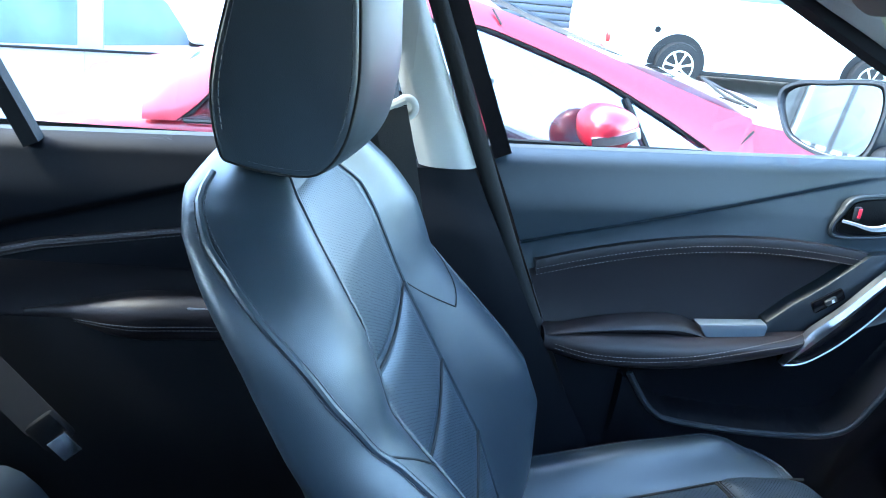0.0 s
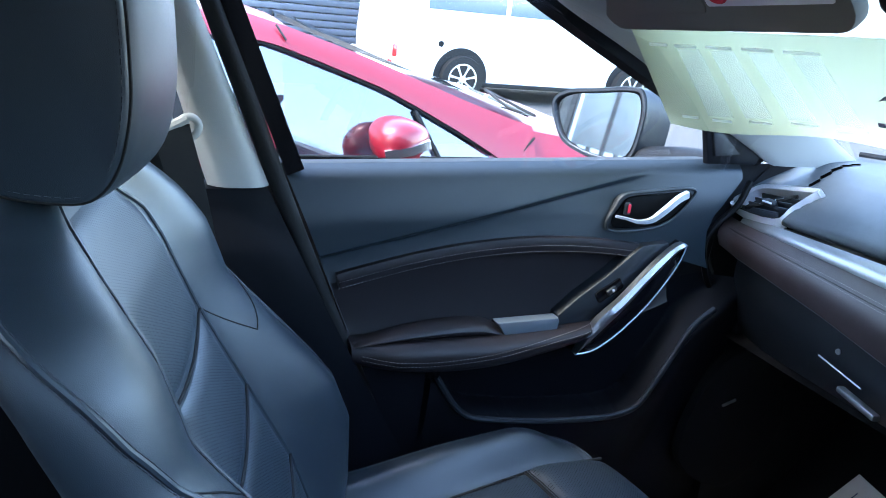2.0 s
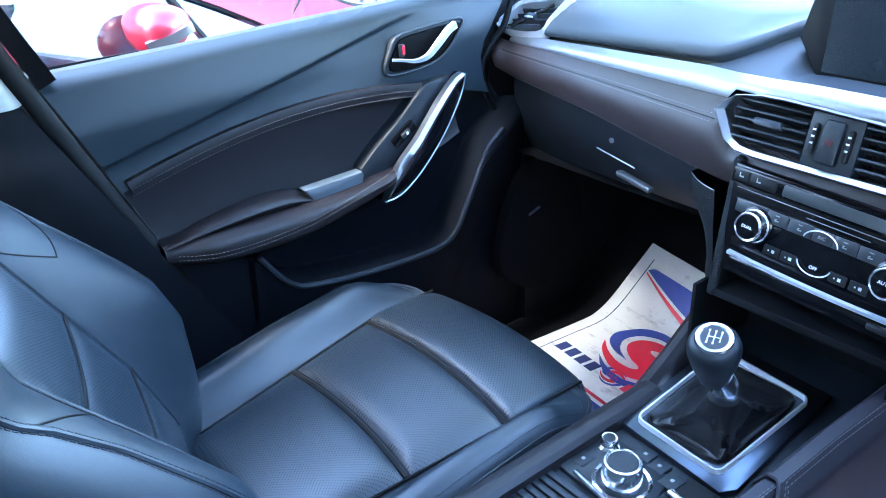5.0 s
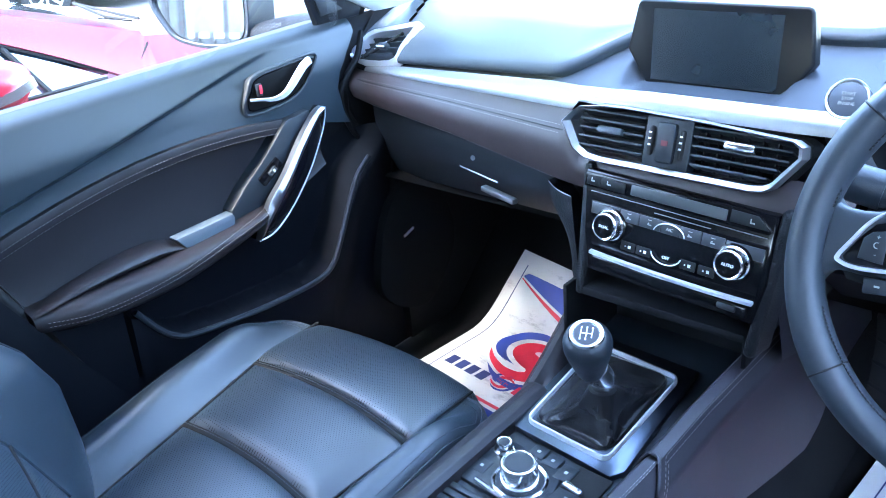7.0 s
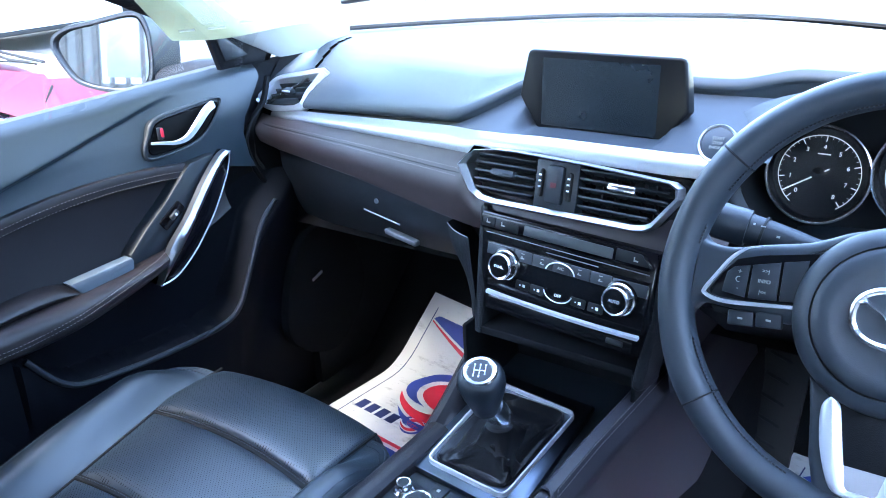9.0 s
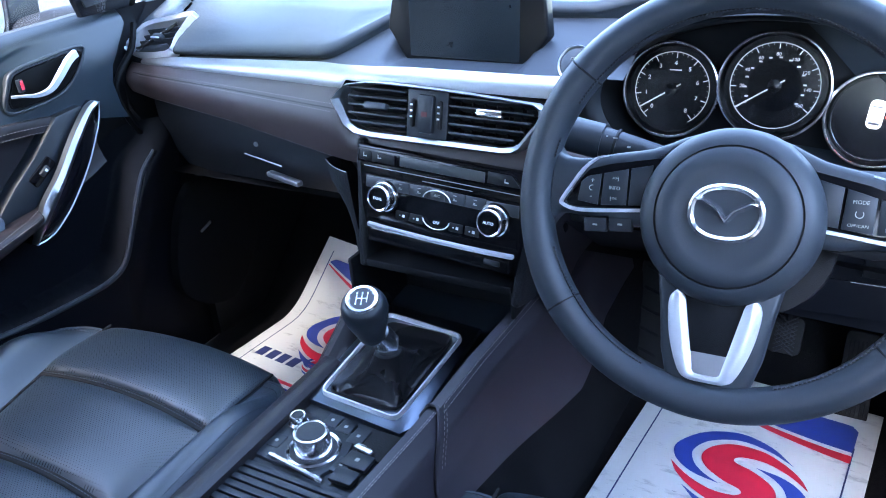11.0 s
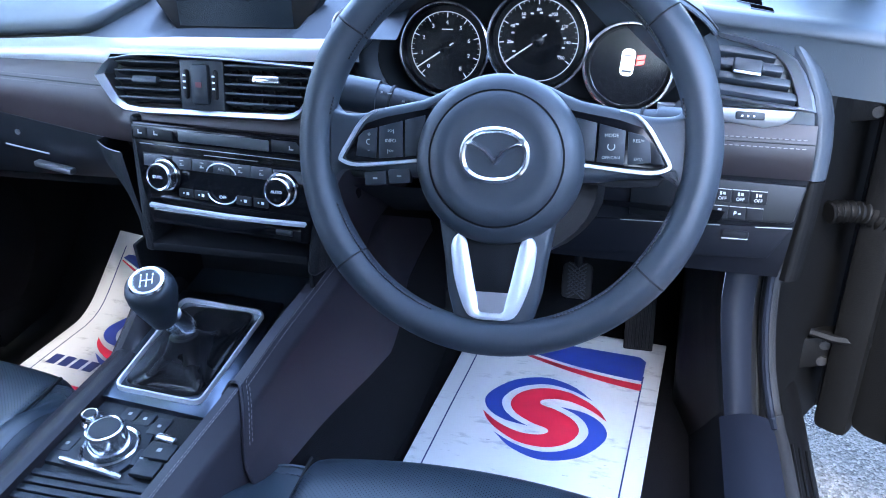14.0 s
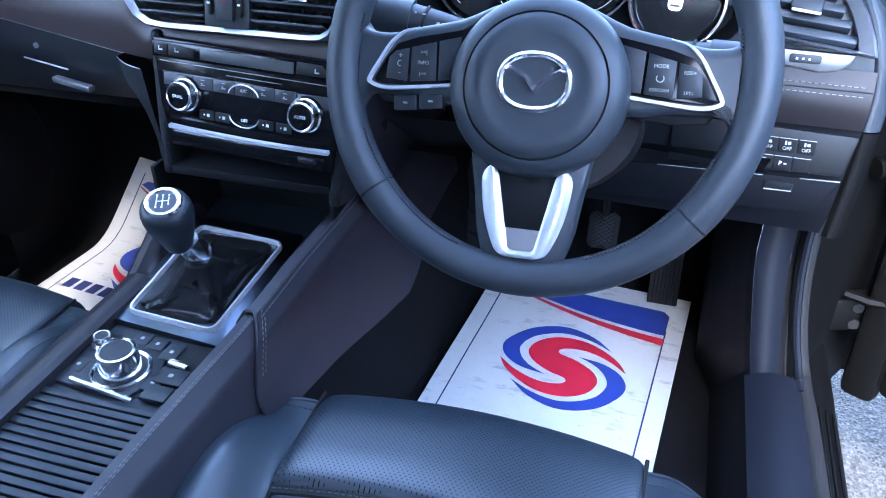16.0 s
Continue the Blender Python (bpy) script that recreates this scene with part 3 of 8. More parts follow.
def cushion(parent, xc, yf, zt, length=0.50):
    """Seat cushion: a perforated middle in three pillows, the first rolled over the front edge, between raised side bolsters."""
    w = 0.250
    first, second = 0.155, 0.305
    def hp(d):
        return lerp(d, [0.0, 0.15, 0.30, 0.50], [0.170, 0.166, 0.147, 0.122])
    def front(x):
        return -0.014 * (x / 0.17) ** 2
    def base(x, d):
        return zt + 0.006 * (1 - (x / 0.17) ** 2) - 0.12 * max(0, d - 0.12)
    # section of the nose, from the first tuck over the roll and down
    nose = [(first - 0.003, -0.007), (first - 0.007, -0.0005), (first - 0.020, 0.003), (0.09, 0.003), (0.06, 0.002), (0.040, -0.0015), (0.025, -0.006), (0.013, -0.014), (0.005, -0.026), (0.001, -0.042), (0.002, -0.062), (0.008, -0.09), (0.016, -0.125)]
    nose = [tuple(q) for q in curve([(0, a, b) for a, b in nose], 3)]
    us = [-1.05, -1.045, -1.03, -1.01] + list(np.linspace(-0.98, 0.98, 29)) + [1.01, 1.03, 1.045, 1.05]
    side_drop = lambda u: lerp(abs(u), [0.94, 0.98, 1.01, 1.03, 1.045, 1.05], [0, 0.0012, 0.0045, 0.010, 0.020, 0.040])
    def nose_at(u, q):
        x = max(-1.03, min(1.03, u)) * hp(0.05) * 0.985
        return (xc + x, yf + front(x) - q[1] - 0.5 * side_drop(u) * (q[2] < -0.01), base(x, q[1]) + q[2] - side_drop(u))
    part("inset_panel", skin([[nose_at(u, q) for u in us] for q in nose], False, False), PERF, parent, "perforated leather nose of the cushion")
    for d0, d1 in ((first + 0.003, second - 0.003), (second + 0.003, length - 0.01)):
        def inset(u, v, d0=d0, d1=d1):
            d = d0 + (d1 - d0) * v
            x = u * hp(d)
            e = max(abs(u) ** 9, abs(2 * v - 1) ** 8)
            return (xc + x, yf + front(x) - d, base(x, d) + 0.0100 * (1 - e) - 0.0075)
        part("inset_panel", sheet(inset, np.linspace(-1, 1, 31), np.linspace(0, 1, 25)), PERF, parent, "perforated leather inset")
    for d in (first, second):
        line = [(xc + x, yf + front(x) - d, base(x, d) - 0.0045) for x in np.linspace(-hp(d), hp(d), 30)]
        part("cross_tuck", sweep(line, [(-0.006, -0.002), (0.006, -0.002), (0.004, 0.0005), (-0.004, 0.0005)]), RUBBER, parent)
        stitches("tuck_stitching", [(x, y, z + 0.0012) for x, y, z in line], DTHREAD, parent, r=0.0007)
    # bolsters
    def rise(s, d):
        up = 0.047 * smoothstep(d, 0.03, 0.17) * (1 - 0.25 * smoothstep(d, 0.25, 0.45))
        return -0.010 + (up + 0.004) * smoothstep(s, 0.0, 0.55) - (0.020 + 0.4 * up) * max(0, (s - 0.62) / 0.38) ** 2.2
    def start(s):
        return 0.030 + 0.085 * s ** 3.0
    for sg in (-1, 1):
        def bolster(s, d, drop=0.0):
            x = sg * (hp(d) - 0.004 + (w - hp(d) + 0.004) * s)
            return (xc + x, yf + front(0.17) - d + 0.004 * math.sin(drop * 14), base(0.17, d) + rise(s, d) - drop)
        ss = np.linspace(0, 1, 20)
        ks = np.concatenate([np.linspace(0, 0.15, 8), np.linspace(0.2, 1, 20)])
        top = [[bolster(t, start(t) + (length - start(t)) * k) for t in ss] for k in ks]
        lip = lambda r, k: [(x + sg * 0.008 * math.sin(math.pi * min(1, k * 1.3)) * (i / 19) ** 2, y + (0.012 * math.sin(math.pi * min(1, k * 1.3)) if r is top[0] else 0), z - 0.15 * k) for i, (x, y, z) in enumerate(r)]
        bm = skin([lip(top[0], k) for k in (1.0, 0.6, 0.3, 0.14, 0.05)] + top, False, False)
        col = [r[-1] for r in top]
        skin([col] + [[(x + sg * 0.008 * math.sin(math.pi * min(1, k * 1.3)), y, z - 0.15 * k) for x, y, z in col] for k in (0.05, 0.14, 0.3, 0.6, 1.0)], False, False, bm)
        bmesh.ops.remove_doubles(bm, verts=bm.verts, dist=1e-5)
        b = part("bolster", bm, LEATHER, parent, "padded leather side bolster")
        run = [bolster(0.88, start(0.88) - 0.012 + k) for k in np.linspace(0.0, length - 0.14, 50)]
        arc = [bolster(t, start(t) + 0.004) for t in np.linspace(0.1, 0.86, 18)]
        edge = [Vector(q) + Vector((0, 0, 0.0008)) for q in arc + run]
        part("bolster_seam", tube(edge, 0.0016, 6), LEATHER, b)
        inner = [bolster(t, start(t) + 0.016) for t in np.linspace(0.1, 0.76, 16)] + [bolster(0.78, start(0.78) + 0.012 + k) for k in np.linspace(0.0, length - 0.14, 50)]
        stitches("bolster_stitching", [Vector(q) + Vector((0, 0, 0.0008)) for q in inner], DTHREAD, b)
        part("inset_seam", tube([(xc + sg * (hp(d) + 0.001), yf + front(0.17) - d, base(0.17, d) - 0.006) for d in np.linspace(0.02, length - 0.02, 40)], 0.0022, 6), RUBBER, parent)
    part("base", box((0.44, length - 0.04, 0.10), pose(xc, yf - 0.04 - length / 2, zt - 0.13), 0.02), DARK, parent, "black plastic seat base")


def build_seats():
    s = thing("front_seat", "black leather front seat with perforated centre and stitched bolsters", "car seat", group="front seats")
    seat_back(s, -0.385, 0.0, 0.17)
    headrest(s, -0.372, -0.002, 0.13)
    cushion(s, -0.412, 0.118, 0.435)
    d = thing("front_seat", "black leather driver seat with perforated cushion, set well back", "car seat", group="front seats")
    cushion(d, 0.335, 0.024, 0.460)
    seat_back(d, 0.365, -0.21, 0.0)
    headrest(d, 0.365, -0.21, 0.0)
    # rear bench
    r = thing("rear_bench", "dark leather rear bench seat in shade", "car seat")
    def bench(u, v):
        x, y = u * 0.62, -0.98 - 0.46 * v
        z = 0.43 + 0.02 * math.cos(u * 9.5) - 0.07 * max(0, 1 - v / 0.15) ** 2 - 0.02 * v
        return (x, y, z)
    bm = sheet(bench, np.linspace(-1, 1, 50), np.linspace(0, 1, 24))
    skin([[bench(u, 0) for u in np.linspace(-1, 1, 50)], [(u * 0.62, -0.97, 0.25) for u in np.linspace(-1, 1, 50)]], False, False, bm)
    part("cushion", bm, LEATHER, r)
    def back(u, v):
        return (u * 0.62, -1.40 - 0.20 * v + 0.03 * math.cos(u * 9.5) * math.sin(v * 3.1), 0.42 + 0.50 * v)
    part("backrest", solid(sheet(back, np.linspace(-1, 1, 50), np.linspace(0, 1, 16)), 0.1), LEATHER, r)


build_seats()


# ---- doors ----
def build_passenger_door():
    d = thing("door_1", "black and brown trimmed front passenger door, closed", "car door", kind="structure")
    def rear_edge(z):
        return lerp(z, [0.20, 0.43, 0.59, 0.71, 0.85, 0.90], [-0.12, -0.232, -0.300, -0.350, -0.408, -0.425])
    def front_edge(z):
        return lerp(z, [0.60, 0.66, 0.696, 0.728, 0.769, 0.799, 0.829, 0.859, 0.889, 0.95], [0.56, 0.41, 0.314, 0.299, 0.293, 0.302, 0.326, 0.358, 0.358, 0.358])
    rise = np.polyfit([-0.45, -0.352, -0.292, -0.217, -0.12, -0.027, 0.074, 0.172, 0.30], [0.682, 0.712, 0.726, 0.745, 0.761, 0.767, 0.763, 0.752, 0.720], 4)
    def insert_top(y):
        return float(np.polyval(rise, y))
    def groove(y):
        return 0.742 + (y + 0.361) * 0.235
    def depth(y, z):
        """x of the trim: rolled belt, a crease across the upper part and a hollow below it."""
        g = groove(y) - z
        b = belt(y) - z
        x = -0.700
        x -= 0.020 * max(0, 1 - b / 0.022) ** 2
        x += 0.020 * smoothstep(b, 0, 0.08)
        fade = smoothstep(y, 0.22, 0.02)
        x -= fade * 0.012 * smoothstep(g, -0.004, 0.006)
        x += fade * 0.012 * smoothstep(g, 0.01, 0.09)
        return x
    # upper trim
    def upper(u, v):
        y = -0.45 + (0.455 + front_edge(0.706 + 0.180 * v)) * u
        z1, z0 = belt(y), insert_top(y) - 0.012
        z = z0 + (z1 - z0) * v
        y = max(y, rear_edge(z) + (y + 0.45) * 0.02)
        return (depth(y, z) - 0.030 * smoothstep(u, 0.975, 1.0) ** 2, y, z)
    bm = sheet(upper, np.linspace(0, 1, 110), np.linspace(0, 1, 70))
    part("upper_trim", bm, UPPER, d, "soft black plastic upper trim, darkened in colour for shade with a diagonal crease")
    # sill ledge towards the glass
    ledge = sheet(lambda u, v: (-0.7195 - 0.05 * v, max(-0.45 + 0.81 * u, -0.425), belt(-0.45 + 0.81 * u) - 0.006 * v), np.linspace(0, 1, 40), [0, 1])
    part("window_ledge", ledge, RUBBER, d, "black rubber strip along the glass")
    # leather insert
    def arm_top(y):
        return lerp(y, [-0.45, -0.314, -0.20, -0.09, 0.02, 0.09, 0.20, 0.3], [0.60, 0.615, 0.618, 0.618, 0.618, 0.625, 0.66, 0.70])
    def insert(u, v):
        y = -0.45 + 0.68 * u
        z1, z0 = insert_top(y) - 0.010, arm_top(y) - 0.02
        z = z0 + (z1 - z0) * v
        yy = max(y, rear_edge(z) + (y + 0.45) * 0.02)
        hollow = 0.016 * math.sin(math.pi * min(1, v * 0.95)) ** 0.7
        return (depth(yy, z1) - 0.004 - hollow * 0.6 + 0.006 * (1 - v), yy, z)
    part("leather_insert", sheet(insert, np.linspace(0, 1, 70), np.linspace(0, 1, 40)), BROWN, d, "dark brown leather insert")
    # padded roll with double stitching along the top of the insert
    top = [(depth(y, insert_top(y)) + 0.001, y, insert_top(y) - 0.011) for y in np.linspace(-0.335, 0.185, 60)]
    top = [(x, y, z) for x, y, z in top if y > rear_edge(z) + 0.004]
    part("insert_roll", sweep(top, [(-0.001, -0.012), (0.006, -0.011), (0.009, 0.0), (0.006, 0.011), (-0.004, 0.013), (-0.01, 0.0)], up=(0, 0, 1)), BROWN, d)
    for off in (-0.0045, 0.0045):
        stitches("stitching", [(x + 0.0115, y, z - 0.004 + off) for x, y, z in top], THREAD, d, up=(1, 0, 0), length=0.0028, gap=0.0028, r=0.0004)
    # lower trim with a map pocket: a bulging shelf whose lip catches the light
    def lower(u, v):
        y = -0.45 + 1.0 * u
        z = 0.20 + (arm_top(y) - 0.01 - 0.20) * v
        y = max(y, rear_edge(z) + (y + 0.45) * 0.02)
        lip = lerp(y, [-0.45, -0.20, -0.174, -0.152, -0.131, -0.10, 0.0, 0.108, 0.162, 0.195, 0.225, 0.276, 0.317, 0.40, 0.6], [0.56, 0.56, 0.546, 0.513, 0.492, 0.480, 0.466, 0.460, 0.463, 0.480, 0.525, 0.607, 0.640, 0.72, 0.80])
        soft = 0.02 * smoothstep(y, 0.18, 0.30)
        inside = smoothstep(z, lip - 0.004 - soft, lip + 0.006 + soft)
        x = -0.690 + 0.030 * (1 - inside) - 0.028 * smoothstep(lip - z, 0.0, 0.20) * (1 - inside)
        if y < -0.19:
            x = -0.690 + 0.02 * smoothstep(z, 0.3, 0.6)
        x -= inside * 0.030 * smoothstep(y, -0.19, -0.12) * smoothstep(0.36 - y, 0.0, 0.1)
        return (x, y, z)
    part("lower_trim", sheet(lower, np.linspace(0, 1, 200), np.linspace(0, 1, 130)), LOWER, d, "black plastic lower trim with a map pocket")
    lipc = curve([(-0.660, -0.180, 0.556), (-0.657, -0.152, 0.513), (-0.656, -0.131, 0.492), (-0.655, -0.10, 0.479), (-0.653, 0.0, 0.465), (-0.652, 0.108, 0.459), (-0.653, 0.162, 0.462), (-0.654, 0.195, 0.479), (-0.656, 0.225, 0.524), (-0.660, 0.276, 0.607), (-0.664, 0.320, 0.640)], 8)
    part("pocket_lip", tube(lipc, 0.005, 8), PLASTIC, d, "rolled lip of the map pocket")
    # armrest: a long padded body that tapers forward
    under = np.polyfit([-0.34, -0.304, -0.253, -0.173, -0.073, 0.022, 0.071, 0.10], [0.592, 0.584, 0.572, 0.563, 0.575, 0.595, 0.608, 0.618], 3)
    seam = np.polyfit([-0.32, -0.257, -0.196, -0.125, -0.033, 0.073], [0.603, 0.592, 0.588, 0.5945, 0.6095, 0.628], 3)
    def arm_ring(y):
        zt = lerp(y, [-0.34, -0.21, -0.1, 0.0, 0.083, 0.10], [0.618, 0.619, 0.621, 0.626, 0.634, 0.634])
        zb = float(np.polyval(under, y))
        w = lerp(y, [-0.34, -0.25, -0.1, 0.05, 0.10], [0.028, 0.052, 0.062, 0.056, 0.040])
        c = []
        for a in np.linspace(90, -90, 13):
            r = radians(a)
            c.append((-0.692 + w * abs(math.cos(r)) ** 0.55, y, (zt + zb) / 2 + (zt - zb) / 2 * math.copysign(abs(math.sin(r)) ** 0.8, r)))
        return c + [(-0.70, y, zb), (-0.70, y, zt)]
    arm = part("armrest", skin([arm_ring(y) for y in np.linspace(-0.315, 0.10, 40)]), BROWN, d, "padded leather armrest")
    for off in (-0.0032, 0.0032):
        pts = []
        for y in np.linspace(-0.30, 0.078, 50):
            z = float(np.polyval(seam, y)) + off
            r = arm_ring(y)
            x = max(lerp(z, [q[2] for q in reversed(r[:13])], [q[0] for q in reversed(r[:13])]), -0.69)
            pts.append((x + 0.0006, y, z))
        stitches("armrest_stitching", pts, THREAD, arm, up=(1, 0, 0), length=0.0030, gap=0.0026, r=0.00042)
    # raised rest behind the grip and the grey grip cup
    swell = curve([(-0.312, 0.004, 0), (-0.245, 0.021, 0), (-0.175, 0.031, 0), (-0.120, 0.031, 0), (-0.088, 0.020, 0), (-0.060, 0.0, 0)], 6)
    hump = [[(-0.69 + 0.034 * math.sin(math.pi * t) ** 0.6, q[0], 0.612 + q[1] * (1 - t)) for t in np.linspace(0.02, 0.98, 9)] for q in swell]
    part("elbow_pad", skin(hump, False, False), BROWN, d)
    cup = [(-0.092, 0.640), (0.012, 0.6435), (0.015, 0.638), (0.012, 0.620), (-0.073, 0.614)]
    part("grip_cup", slab([(y, z) for y, z in cup], Matrix(((0, 0, 1, -0.655), (1, 0, 0, 0), (0, 1, 0, 0), (0, 0, 0, 1))), 0.02, 0.003), material("grey_plastic", (0.11, 0.13, 0.15), 0.4), d, "grey plastic grip cup")
    # black field with the window switch
    face = Matrix(((0, 0, 1, -0.664), (1, 0, 0, 0), (0, 1, 0, 0), (0, 0, 0, 1)))
    fld = [(0.014, 0.622), (0.016, 0.644), (0.050, 0.674), (0.094, 0.706), (0.135, 0.742), (0.152, 0.756), (0.200, 0.760), (0.206, 0.748), (0.074, 0.630)]
    field = part("switch_field", slab(fld, face, 0.03, 0.004), PLASTIC, d, "black switch panel")
    sw = face @ Matrix.Translation((0.101, 0.683, 0.003)) @ Matrix.Rotation(radians(32), 4, "Z")
    part("window_switch", slab(rrect(0.050, 0.020, 0.004), sw, 0.004, 0.0015), GLOSS, field)
    part("switch_key", box((0.018, 0.009, 0.006), sw @ pose(0.002, 0, 0.002), 0.002), PLASTIC, field)
    bars("switch_mark", [(0.004, 0.0, 0.004, 0.005)], sw @ pose(0, 0, 0.0056), WHITEMARK, field)
    # pull handle: a satin blade above a black face with a thin bright rim
    over = curve([(0, 0.046, 0.583), (0, 0.066, 0.622), (0, 0.080, 0.645), (0, 0.114, 0.677), (0, 0.157, 0.725), (0, 0.193, 0.757), (0, 0.213, 0.7645), (0, 0.222, 0.762)], 6)
    edge = curve([(0, 0.046, 0.583), (0, 0.062, 0.601), (0, 0.082, 0.623), (0, 0.117, 0.660), (0, 0.160, 0.709), (0, 0.195, 0.746), (0, 0.212, 0.757), (0, 0.222, 0.7615)], 6)
    low = curve([(0, 0.046, 0.583), (0, 0.066, 0.586), (0, 0.087, 0.596), (0, 0.124, 0.625), (0, 0.168, 0.672), (0, 0.201, 0.719), (0, 0.215, 0.744), (0, 0.222, 0.761)], 6)
    faces, blades, rims = [], [], []
    for i, (o, e, w) in enumerate(zip(over, edge, low)):
        x0 = -0.648 + 0.007 * math.sin(math.pi * i / (len(over) - 1))
        at = lambda dx, q: (x0 + dx, q[1], q[2])
        blades.append([at(-0.012, o), at(0.0, o), at(0.0045, o + (e - o) * 0.55), at(0.003, e), at(-0.012, e)])
        faces.append([at(0.0005, e), at(-0.004, e + (w - e) * 0.35), at(-0.004, e + (w - e) * 0.7), at(0.0, w), at(-0.030, w), at(-0.030, e)])
        rims.append(at(0.0005, w))
    pull = part("pull_handle", skin(faces), GLOSS, d, "black pull handle")
    part("pull_blade", skin(blades), material("brushed_blade", (0.42, 0.44, 0.47), 0.30, metal=1.0, vary=0.08), pull, "satin silver blade")
    part("pull_rim", tube(rims, 0.0013, 6), SATIN, pull)
    # inside handle in its bezel
    hface = Matrix(((0, 0, 1, -0.678), (1, 0, 0, 0), (0, 1, 0, 0), (0, 0, 0, 1)))
    shape = [tuple(q) for q in curve([(0.085, 0.789), (0.096, 0.814), (0.112, 0.835), (0.163, 0.842), (0.236, 0.846), (0.237, 0.829), (0.206, 0.795), (0.166, 0.780), (0.098, 0.777)], 6, True)]
    cx, cz = 0.162, 0.811
    bz = part("handle_bezel", slab(shape, hface, 0.012, 0.003), PLASTIC, d, "black handle surround")
    part("bezel_rim", tube([hface @ Vector((y, z, 0.0)) for y, z in shape], 0.0028, 8, closed=True, up=(1, 0, 0)), PLASTIC, bz)
    inner = [(cx + (y - cx) * 0.90, cz + (z - cz) * 0.82) for y, z in shape]
    part("handle_recess", slab(inner, hface @ pose(0, 0, 0.0012), 0.004, 0.001), BLACK, bz)
    part("recess_rim", tube([hface @ Vector((y, z, 0.0015)) for y, z in inner], 0.0011, 6, closed=True, up=(1, 0, 0)), GLOSS, bz)
    lever = curve([(-0.670, 0.094, 0.8035), (-0.664, 0.111, 0.801), (-0.660, 0.132, 0.797), (-0.657, 0.153, 0.801), (-0.656, 0.172, 0.815), (-0.659, 0.198, 0.834), (-0.662, 0.216, 0.841)], 8)
    part("door_handle", sweep(lever, [(-0.003, -0.005), (0.003, -0.006), (0.004, 0.005), (-0.003, 0.006)], up=(0, -0.3, 1), scale=lambda t: 0.34 + 0.62 * smoothstep(t, 0.1, 0.75)), BRIGHT, bz, "chrome door handle")
    part("lock_tab", box((0.006, 0.010, 0.020), pose(-0.671, 0.114, 0.815, 0, 0, 0), 0.002), PLASTIC, bz)
    part("lock_mark", box((0.005, 0.0045, 0.014), pose(-0.6685, 0.1155, 0.816), 0.001), RED, bz, "red lock mark")
    # speaker grille and its small nameplate, low in front
    part("speaker_grille", slab([tuple(q) for q in curve([(0.30, 0.36), (0.34, 0.52), (0.42, 0.56), (0.50, 0.50), (0.52, 0.38), (0.42, 0.28)], 6, True)], Matrix(((0, 0, 1, -0.652), (1, 0, 0, 0), (0, 1, 0, 0), (0, 0, 0, 1))), 0.02, 0.004), CARPET, d, "black mesh speaker cover")
    part("speaker_badge", box((0.002, 0.030, 0.006), pose(-0.649, 0.385, 0.462, 18, 0, 0), 0.001), SATIN, d, "small silver badge")
    # mirror sail
    tri = [(0.250, 0.949), (0.294, 0.946), (0.372, 0.898), (0.366, 0.884), (0.268, 0.884)]
    part("mirror_sail", slab(tri, Matrix(((0, 0, 1, -0.692), (1, 0, 0, 0), (0, 1, 0, 0), (0, 0, 0, 1))), 0.012, 0.003), LOWER, d, "black triangular mirror cover")
    part("sail_panel", slab([(0.264, 0.936), (0.284, 0.936), (0.326, 0.902), (0.276, 0.898)], Matrix(((0, 0, 1, -0.688), (1, 0, 0, 0), (0, 1, 0, 0), (0, 0, 0, 1))), 0.006, 0.002), PLASTIC, d, "raised panel of the mirror cover")
    # outer skin
    part("outer_skin", sheet(lambda u, v: (-0.86 - 0.05 * math.sin(v * 2.6), -0.45 + 1.2 * u, 0.22 + 0.62 * v), np.linspace(0, 1, 10), np.linspace(0, 1, 10)), BODY, d, "dark painted outer skin")


